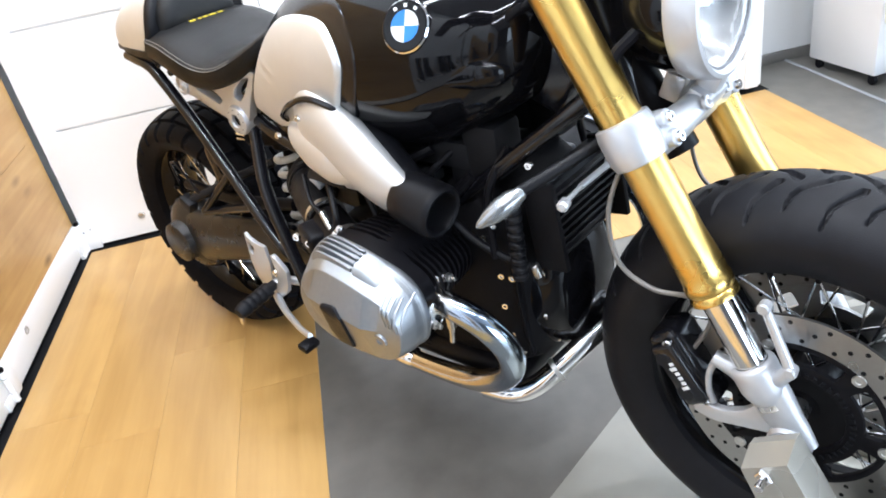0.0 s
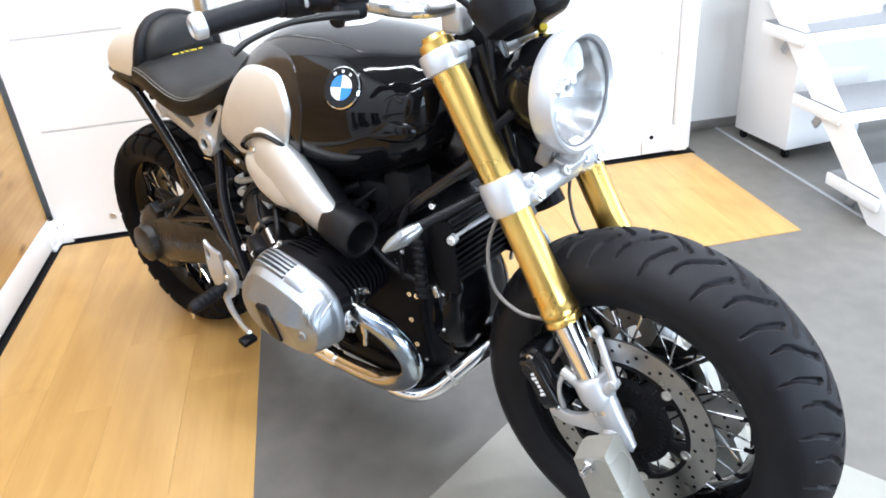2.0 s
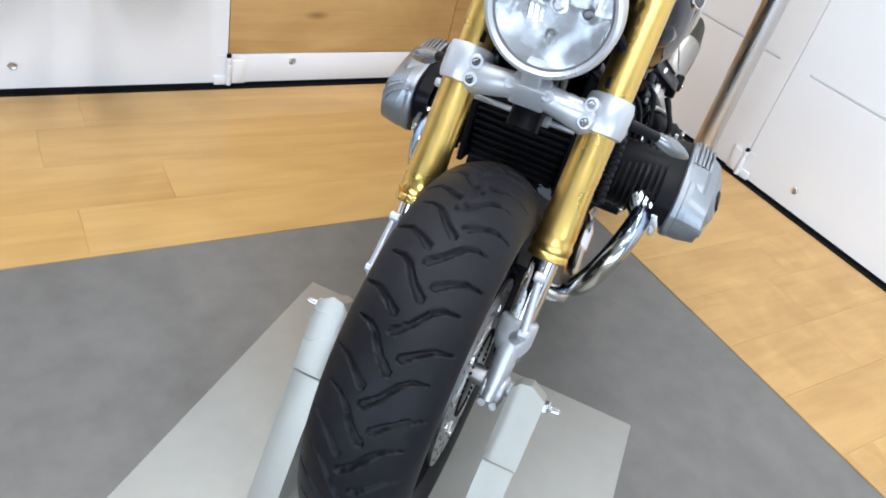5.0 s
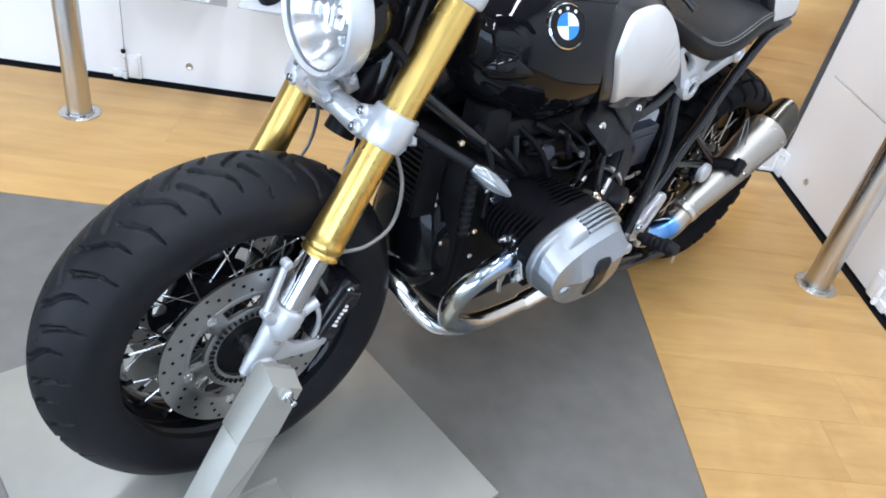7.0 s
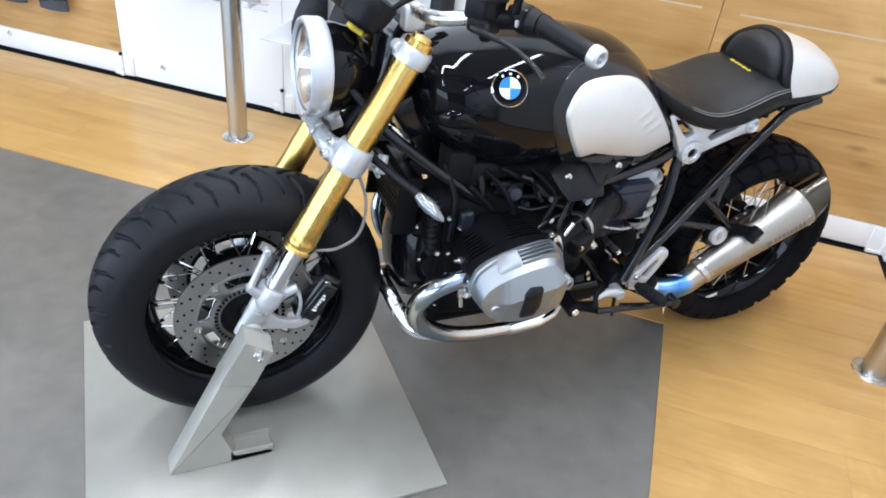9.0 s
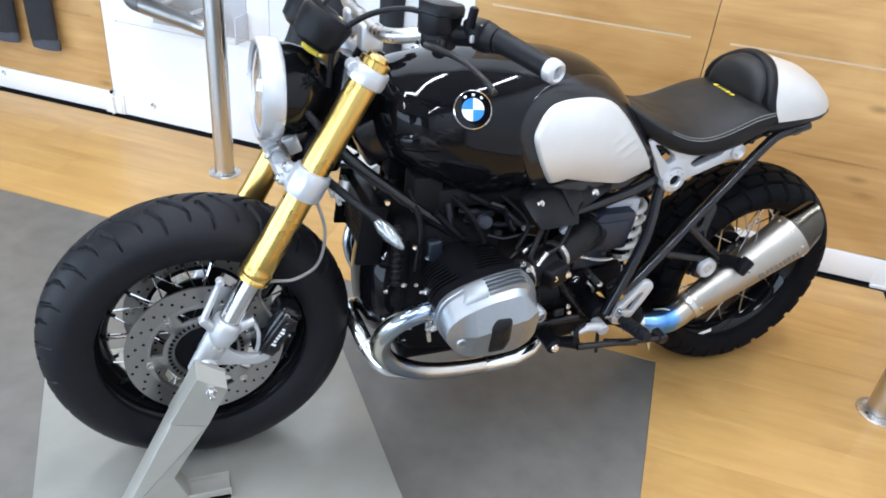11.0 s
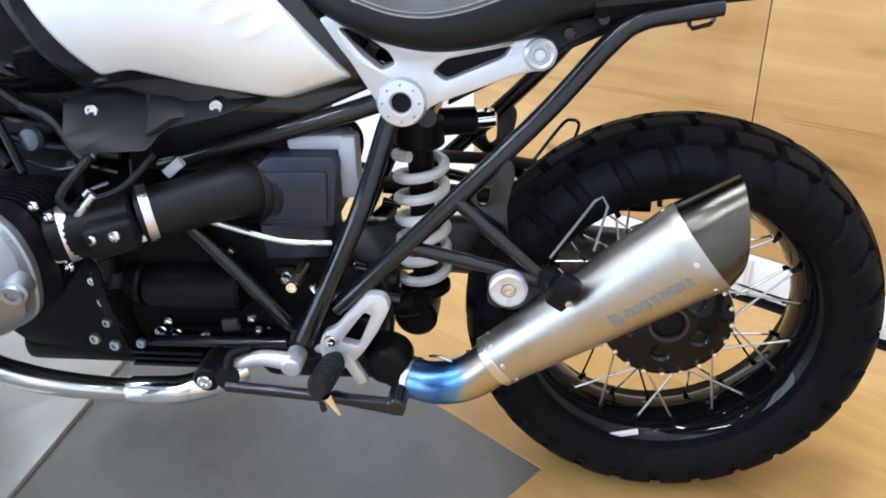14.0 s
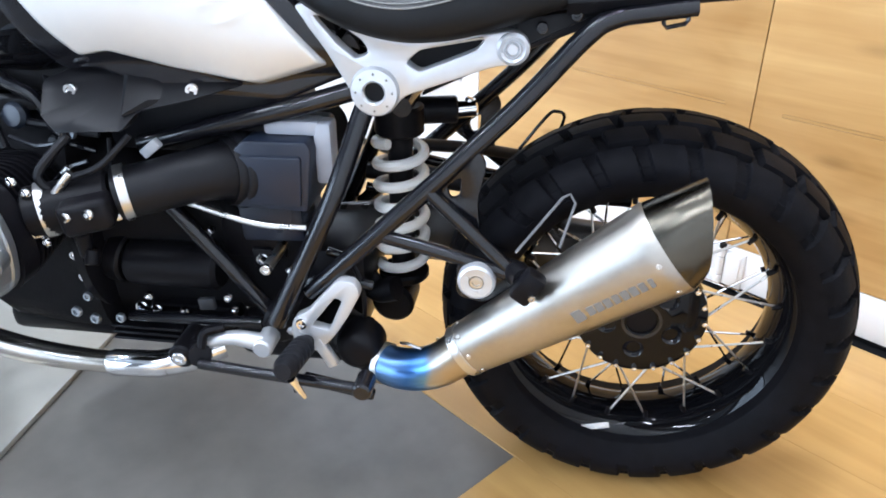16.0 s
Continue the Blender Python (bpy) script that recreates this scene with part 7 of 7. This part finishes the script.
for h in (0.024, 0.318):
    for t in (0.15, 0.95, 1.75, -0.65, -1.5):
        r = float(np.interp(h, (0.0, 0.33), (0.0396, 0.0660))) + 0.0002
        p = SIL0 + SD * h + Vector((0, r * 0.88 * math.cos(t), 0)) + SUP * (r * math.sin(t))
        nrm = (Vector((0, math.cos(t), 0)) + SUP * math.sin(t)).normalized()
        bm = B()
        rod(bm, p - nrm * 0.002, p + nrm * 0.0015, 0.0036, n=10, edge=0.0008)
        part("rivet", bm, STEEL, silencer)
for k, (w, hgt) in enumerate(((0.015, 0.018), (0.010, 0.0135), (0.010, 0.0135), (0.010, 0.0135), (0.009, 0.0135), (0.010, 0.0135), (0.010, 0.0135), (0.009, 0.0135), (0.006, 0.0135))):
    h = 0.196 + (0.0 if k == 0 else 0.006) + 0.0122 * k
    r = float(np.interp(h, (0.0, 0.33), (0.0396, 0.0660)))
    bm = B()
    box(bm, (0, 0, 0), (w, 0.0014, hgt), bevel=0.0003, segments=1)
    bm.transform(Matrix.Translation(SIL0 + SD * h + Vector((0, r * 0.88 + 0.0003, 0)) - SUP * 0.006) @ Matrix.Rotation(math.atan2(SD.z, -SD.x), 4, "Y"))
    part("maker_mark", bm, PRINT, silencer)
bm = B()
tube(bm, [(0.392, 0.142, 0.268), (0.36, 0.156, 0.270), (0.325, 0.166, 0.280), (0.295, 0.169, 0.295), tuple(SIL0 + SD * 0.004)], [0.030, 0.0315, 0.0325, 0.033, 0.034], 28)
part("link_pipe", bm, TEMPER, bike, "blue tempered titanium link pipe")
bm = B()
tube(bm, [(0.45, 0.095, 0.280), (0.42, 0.124, 0.272), (0.385, 0.146, 0.268)], [0.027, 0.028, 0.028], 20)
part("link_joint", bm, BLACK, bike, "black joint of the exhaust")
bm = B()
tube(bm, [(0.392, 0.142, 0.268), (0.383, 0.146, 0.268)], 0.0325, 28, smooth=False)
part("pipe_clamp", bm, STEEL, bike)
bm = B()
lathe(bm, (0.424, 0.118, 0.297), (0, 1, 0), [(0.0, 0.050), (0.020, 0.050), (0.031, 0.042), (0.036, 0.028), (0.036, 0.0), (0.0, 0.0)], 28)
part("stand_pivot_cover", bm, BLACK, bike, "black rounded pivot cover")
for k in range(2):
    bm = B()
    tube(bm, [(0.36 - 0.055 * k, 0.15, 0.312 + 0.012 * k), (0.345 - 0.05 * k, 0.165, 0.322 + 0.012 * k), (0.325 - 0.055 * k, 0.172, 0.320 + 0.014 * k)], 0.0022, 6)
    part("retaining_spring", bm, STEEL, bike, "steel retaining spring")
bm = B()
box(bm, (0.545, 0.0, 0.262), (0.20, 0.22, 0.075), bevel=0.028, segments=4)
tube(bm, [(0.49, 0.05, 0.272), (0.46, 0.085, 0.278), (0.43, 0.105, 0.283)], 0.036, 18)
part("collector_box", bm, BLACK, bike, "black exhaust collector box")
bm = B()
lathe(bm, (0.246, 0.166, 0.442), (0, 1, 0), [(0, 0.010), (0.0095, 0.010), (0.0105, 0.013), (0.022, 0.0145), (0.0255, 0.012), (0.0265, 0.008), (0.0265, 0.0), (0, 0.0)], 32)
peg_boss = part("passenger_peg_mount", bm, SILVER, bike, "silver rubber-mounted boss")
for k in range(3):
    t = 2 * math.pi * k / 3 + 0.5
    bm = B()
    rod(bm, (0.246 + 0.0155 * math.cos(t), 0.177, 0.442 + 0.0155 * math.sin(t)), (0.246 + 0.0155 * math.cos(t), 0.1806, 0.442 + 0.0155 * math.sin(t)), 0.0036, n=10)
    part("boss_recess", bm, SILVER, peg_boss)
bm = B()
lathe(bm, (0.246, 0.174, 0.442), (0, 1, 0), [(0, 0.0035), (0.005, 0.0035), (0.0055, 0.0055), (0.0092, 0.005), (0.0098, 0.0)], 20)
part("boss_bolt", bm, STEEL, peg_boss, "dull steel bolt head")
bm = B()
slab(bm, rounded([(0.275, 0.465), (0.20, 0.462), (0.195, 0.43), (0.235, 0.402), (0.275, 0.41)], 0.012), 0.146, 0.1655, bevel=0.003)
part("peg_mount_plate", bm, FRAME, bike)
bm = B()
tube(bm, [(0.20, 0.135, 0.445), (0.190, 0.175, 0.458), (0.180, 0.212, 0.470)], [0.013, 0.018, 0.016], 12)
box(bm, (0.176, 0.222, 0.468), (0.030, 0.026, 0.046), (0, -35, 0), bevel=0.006)
part("silencer_clamp", bm, BLACK, bike, "black silencer clamp")
bolt("clamp_nut", (0.170, 0.235, 0.460), (0, 1, 0), 0.0048, bike, STEEL)
bm = B()
tube(bm, [(0.194, 0.208, 0.508), (0.139, 0.176, 0.574), (0.130, 0.174, 0.578), (0.123, 0.177, 0.567), (0.139, 0.200, 0.515)], 0.0019, 6, smooth=False)
part("wire_guard", bm, DARKGREY, bike, "bent steel wire guard")

# pedals, rods and side stand
bm = B()
tube(bm, [(0.800, 0.13, 0.309), (0.69, 0.13, 0.311), (0.58, 0.13, 0.314)], 0.0095, 10)
part("stay_rod", bm, FRAME, bike, "black stay rod")
bm = B()
tube(bm, [(0.640, 0.232, 0.306), (0.52, 0.238, 0.301), (0.400, 0.244, 0.296)], 0.0085, 10)
rod(bm, (0.396, 0.215, 0.296), (0.396, 0.255, 0.296), 0.014, n=14, edge=0.003)
part("shift_rod", bm, FRAME, bike, "black gear shift rod")
bm = B()
rod(bm, (0.685, 0.14, 0.292), (0.685, 0.205, 0.292), 0.020, n=18, edge=0.003)
tube(bm, [(0.685, 0.18, 0.292), (0.66, 0.195, 0.298), (0.640, 0.225, 0.315)], [0.016, 0.014, 0.017], 12)
tube(bm, [(0.640, 0.22, 0.325), (0.635, 0.21, 0.345), (0.61, 0.20, 0.350)], 0.007, 8)
part("shift_pivot", bm, BLACK, bike, "black gear lever pivot")
bolt("pivot_bolt", (0.685, 0.205, 0.292), (0, 1, 0), 0.0115, bike)
bm = B()
tube(bm, [(0.640, 0.205, 0.322), (0.60, 0.200, 0.333), (0.556, 0.195, 0.325)], [0.008, 0.011, 0.014], 12)
rod(bm, (0.553, 0.165, 0.322), (0.553, 0.210, 0.322), 0.015, n=16, edge=0.003)
part("side_stand_lug", bm, SILVER, bike, "silver cast lug")
bm = B()
rod(bm, (0.535, 0.165, 0.285), (0.525, 0.165, 0.215), 0.005, n=8)
rod(bm, (0.51, 0.17, 0.247), (0.40, 0.165, 0.222), 0.010, n=12, edge=0.003)
part("side_stand", bm, FRAME, bike, "folded black side stand")
bm = B()
tube(bm, [(0.700, 0.145, 0.535), (0.640, 0.155, 0.521), (0.565, 0.145, 0.494), (0.495, 0.132, 0.485)], 0.0042, 8)
bolt("gearbox_bolt", (0.555, 0.150, 0.424), (0, 1, 0), 0.009, bike)
rod(bm, (0.555, 0.06, 0.424), (0.555, 0.150, 0.424), 0.008, n=10)
part("breather_pipe", bm, STEEL, bike, "thin bare metal pipe")
bm = B()
tube(bm, [(0.45, 0.11, 0.44), (0.425, 0.12, 0.40), (0.42, 0.12, 0.34), (0.44, 0.11, 0.30)], 0.004, 8)
part("brake_line", bm, PLASTIC, bike, "thin black brake line")

# rear wire loop and holder
bm = B()
tube(bm, [(0.36, -0.05, 0.552), (0.275, -0.115, 0.525), (0.186, -0.190, 0.486)], 0.010, 10)
box(bm, (0.184, -0.192, 0.484), (0.040, 0.026, 0.030), (0, 30, 0), bevel=0.005)
part("holder_arm", bm, PLASTIC, bike, "black holder arm behind the shock")
bm = B()
tube(bm, [(0.211, -0.172, 0.503), (0.165, -0.175, 0.566), (0.149, -0.175, 0.575), (0.136, -0.175, 0.566), (0.148, -0.178, 0.525)], 0.003, 6, 4)
part("wire_loop", bm, FRAME, bike, "bent black wire loop")
bm = B()
tube(bm, [(0.036, 0.105, 0.790), (0.035, 0.105, 0.776), (0.031, 0.105, 0.771), (0.010, 0.105, 0.776), (0.007, 0.105, 0.781), (0.008, 0.105, 0.794)], 0.0030, 6, smooth=False)
part("luggage_hook", bm, FRAME, bike)
# ---------------------------------------------------------------- right-hand snorkel
bm = B()
tube(bm, [(0.668, -0.140, 0.742), (0.722, -0.168, 0.738), (0.790, -0.184, 0.712), (0.870, -0.198, 0.672), (0.934, -0.208, 0.645)], [0.058, 0.070, 0.066, 0.055, 0.041], 32, flat=0.58)
snork = part("intake_snorkel", bm, PEARL, bike, "pearl silver intake snorkel", sharp=60)
bm = B()
tube(bm, [(0.622, -0.158, 0.712), (0.655, -0.176, 0.706), (0.705, -0.186, 0.694), (0.765, -0.192, 0.680), (0.830, -0.194, 0.668)], [0.012, 0.028, 0.043, 0.047, 0.034], 28, flat=0.62)
part("snorkel_skirt", bm, PEARL, snork, "rounded lower lobe of the snorkel", sharp=60)
bm = B()
tube(bm, [(0.700, -0.125, 0.742), (0.780, -0.150, 0.722), (0.860, -0.176, 0.684), (0.925, -0.192, 0.652)], [0.040, 0.046, 0.044, 0.036], 28)
part("snorkel_duct", bm, PLASTIC, snork, "black duct behind the silver shell", sharp=60)
bm = B()
d = Vector((0.97, -0.05, -0.20)).normalized()
lathe(bm, Vector((0.918, -0.199, 0.651)), d, [(0.036, 0.0), (0.041, 0.004), (0.043, 0.030), (0.045, 0.074), (0.043, 0.082), (0.039, 0.085), (0.034, 0.083), (0.032, 0.076), (0.030, 0.012), (0.0, 0.010)], 36)
part("snorkel_mouth", bm, PLASTIC, snork, "black hollow mouth of the snorkel", sharp=50)
bm = B()
tube(bm, [(0.600, -0.150, 0.722), (0.628, -0.176, 0.744), (0.690, -0.200, 0.778), (0.745, -0.206, 0.795), (0.785, -0.198, 0.784), (0.806, -0.190, 0.765)], 0.0055, 8)
part("panel_seam", bm, FRAME, snork, "black seal between panel and snorkel")
for p in ((0.722, -0.213, 0.762), (0.642, -0.206, 0.718)):
    bolt("snorkel_screw", p, (0, -1, 0.3), 0.006, snork)

# ---------------------------------------------------------------- handlebar
for s in (1, -1):
    L = lambda x, y, z: (x, s * y, z)  # noqa: E731
    bm = B()
    tube(bm, [L(1.142, 0.0, 1.040), L(1.142, 0.09, 1.041), L(1.130, 0.165, 1.052), L(1.075, 0.215, 1.070), L(1.010, 0.250, 1.074), L(0.979, 0.290, 1.074), L(0.945, 0.410, 1.063)], 0.0135, 14)
    part("handlebar", bm, STEEL, bike, "silver tubular handlebar")
    bm = B()
    tube(bm, [L(0.983, 0.277, 1.074), L(0.980, 0.287, 1.074), L(0.979, 0.290, 1.074), L(0.962, 0.350, 1.069), L(0.947, 0.402, 1.064)], [0.021, 0.021, 0.0185, 0.018, 0.0175], 18, smooth=False)
    grip = part("grip", bm, RUBBER, bike, "black rubber grip")
    bm = B()
    lathe(bm, L(0.9475, 0.401, 1.0645), L(-0.275, 0.957, -0.088), [(0.0, 0.006), (0.009, 0.006), (0.010, 0.017), (0.014, 0.020), (0.0185, 0.016), (0.0195, 0.010), (0.0195, 0.0), (0, 0)], 28)
    part("bar_end", bm, SILVER, grip, "satin silver bar end weight")
    bm = B()
    lathe(bm, L(0.9475, 0.401, 1.0645), L(-0.275, 0.957, -0.088), [(0.0, 0.0075), (0.0088, 0.0075), (0.0088, 0.006)], 18)
    part("bar_end_socket", bm, GAPBLACK, grip)
    bm = B()
    lathe(bm, L(1.006, 0.238, 1.074), L(-0.45, 0.88, 0.0), [(0.0, 0.0), (0.022, 0.0), (0.0255, 0.005), (0.0265, 0.014), (0.0265, 0.030), (0.0235, 0.038), (0.022, 0.046), (0, 0.046)], 26)
    box(bm, L(1.012, 0.250, 1.084), (0.044, 0.038, 0.038), (0, 0, s * 25), bevel=0.008, segments=3)
    sw = part("switch_pod", bm, PLASTIC, bike, "black switch pod")
    for k in range(3):
        bm = B()
        box(bm, L(1.0295 - 0.0075 * k, 0.2665 + 0.0015 * k, 1.0975), (0.0045, 0.003, 0.004), (0, 0, s * 25), bevel=0.0005, segments=1)
        part("switch_mark", bm, WHITEPRINT, sw)
    bm = B()
    box(bm, L(1.0255, 0.2675, 1.0755), (0.017, 0.006, 0.013), (0, 0, s * 35), bevel=0.002)
    part("switch_button", bm, GREYBIT, sw, "pale switch button")
    bm = B()
    top = rounded([(0.036, -0.022), (0.036, 0.022), (0.014, 0.034), (-0.020, 0.034), (-0.034, 0.018), (-0.034, -0.018), (-0.020, -0.034), (0.014, -0.034)], 0.006, 2)
    loft(bm, [[(x * f, y * f, z) for x, y in top] for f, z in ((0.82, -0.030), (0.94, -0.024), (0.96, 0.006), (1.04, 0.008), (1.04, 0.020), (0.96, 0.026), (0.3, 0.028))])
    bm.transform(Matrix.Translation(L(1.065, 0.212, 1.096)) @ Matrix.Rotation(s * radians(28), 4, "Z") @ Matrix.Rotation(radians(-6), 4, "Y"))
    cup = part("fluid_cup", bm, PLASTIC, bike, "black brake fluid cup")
    bm = B()
    box(bm, L(1.072, 0.226, 1.062), (0.045, 0.050, 0.032), (0, 0, s * 28), bevel=0.008)
    rod(bm, L(1.075, 0.245, 1.064), L(1.085, 0.265, 1.048), 0.012, n=12, edge=0.002)
    rod(bm, L(1.085, 0.208, 1.068), L(1.002, 0.254, 1.074), 0.0175, n=16, edge=0.002)
    part("lever_pivot", bm, BLACK, cup, "black lever pivot")
    bm = B()
    tube(bm, [L(1.092, 0.232, 1.056), L(1.094, 0.285, 1.064), L(1.078, 0.350, 1.065), L(1.064, 0.405, 1.054), L(1.056, 0.434, 1.040)], [0.0085, 0.0062, 0.0044, 0.0042, 0.0050], 10, flat=1.15)
    part("lever", bm, LEVERGREY, bike, "black hand lever")
    bm = B()
    tube(bm, [L(1.055, 0.190, 1.080), L(1.10, 0.150, 1.095), L(1.165, 0.105, 1.072), L(1.215, 0.080, 1.020), L(1.225, 0.070, 0.93)], 0.0055, 8)
    part("cable", bm, PLASTIC, bike, "black cable")
    bm = B()
    rod(bm, L(1.034, 0.266, 1.092), L(1.030, 0.270, 1.128), 0.008, n=12, edge=0.002)
    part("mirror_mount", bm, BLACK, bike, "black mirror mount")
    bm = B()
    box(bm, L(1.142, 0.055, 1.020), (0.046, 0.036, 0.052), bevel=0.009, segments=3)
    part("bar_riser", bm, SILVER, bike, "silver handlebar riser")
    bm = B()
    lathe(bm, L(1.228, 0.052, 1.048), (-0.55, 0, 0.835), [(0, -0.050), (0.03, -0.050), (0.044, -0.040), (0.050, -0.008), (0.051, 0.012), (0.047, 0.018), (0.042, 0.013), (0, 0.011)], 36)
    g = part("gauge", bm, PLASTIC, bike, "round black instrument")
    bm = B()
    lathe(bm, L(1.228, 0.052, 1.048), (-0.55, 0, 0.835), [(0, 0.0135), (0.041, 0.0135), (0.041, 0.0115), (0, 0.0115)], 30)
    part("dial", bm, GLOSS, g)
bm = B()
box(bm, (1.225, 0, 1.012), (0.05, 0.10, 0.045), (0, 30, 0), bevel=0.01)
part("gauge_bracket", bm, BLACK, bike)
bm = B()
tube(bm, [(1.262, 0.020, 0.998), (1.255, 0.034, 0.993), (1.240, 0.045, 0.985)], 0.006, 8)
part("yellow_plug", bm, YELLOW, bike, "small yellow cable plug")


# ---------------------------------------------------------------- oak floor boards
oak_floor = root("floor_oak", ROOM, "oak floor boards along the display walls", "floor", kind="structure")
bm = B()
box(bm, (0, 0, 0), (1.2, 0.192, 0.012), bevel=0.0003, segments=1)
plank_mesh = finish(bm, "plank", OAK_FLOOR)
rnd = random.Random(4)


def planks(u0, u1, v0, v1, along_u):
    """Rows of boards in the rectangle, cut to its edges, each sharing one of a few meshes."""
    a0, a1, b0, b1 = (u0, u1, v0, v1) if along_u else (v0, v1, u0, u1)
    rows = round((b1 - b0) / 0.195)
    w = (b1 - b0) / rows
    for r in range(rows):
        a = a0 - rnd.random() * 1.0
        while a < a1:
            s, e = max(a, a0), min(a + 1.2, a1)
            if e - s > 0.02:
                ob = new("plank", plank_mesh)
                ob.parent = oak_floor
                c, b = (s + e) / 2, b0 + (r + 0.5) * w
                ob.matrix_basis = (pose(c, b, -0.003) if along_u else pose(b, c, -0.003, 0, 0, 90)) @ Matrix.Diagonal(((e - s - 0.0003) / 1.2, (w - 0.0003) / 0.192, 1, 1))
            a += 1.2


JOINT = 0.026
planks(WALL_V + JOINT, 3.98, WALL_W + JOINT, 0.0, True)
planks(WALL_V + JOINT, 0.0, 0.0, 1.865, True)
bm = B()
box(bm, (1.58, WALL_W + JOINT / 2 - 0.02, 0.0006), (4.84, JOINT + 0.04, 0.0012))
box(bm, (WALL_V + JOINT / 2 - 0.02, 0.53, 0.0007), (JOINT + 0.04, 2.70, 0.0014))
part("expansion_joint", bm, GAPBLACK, oak_floor, "black joint between boards and wall", local=True)
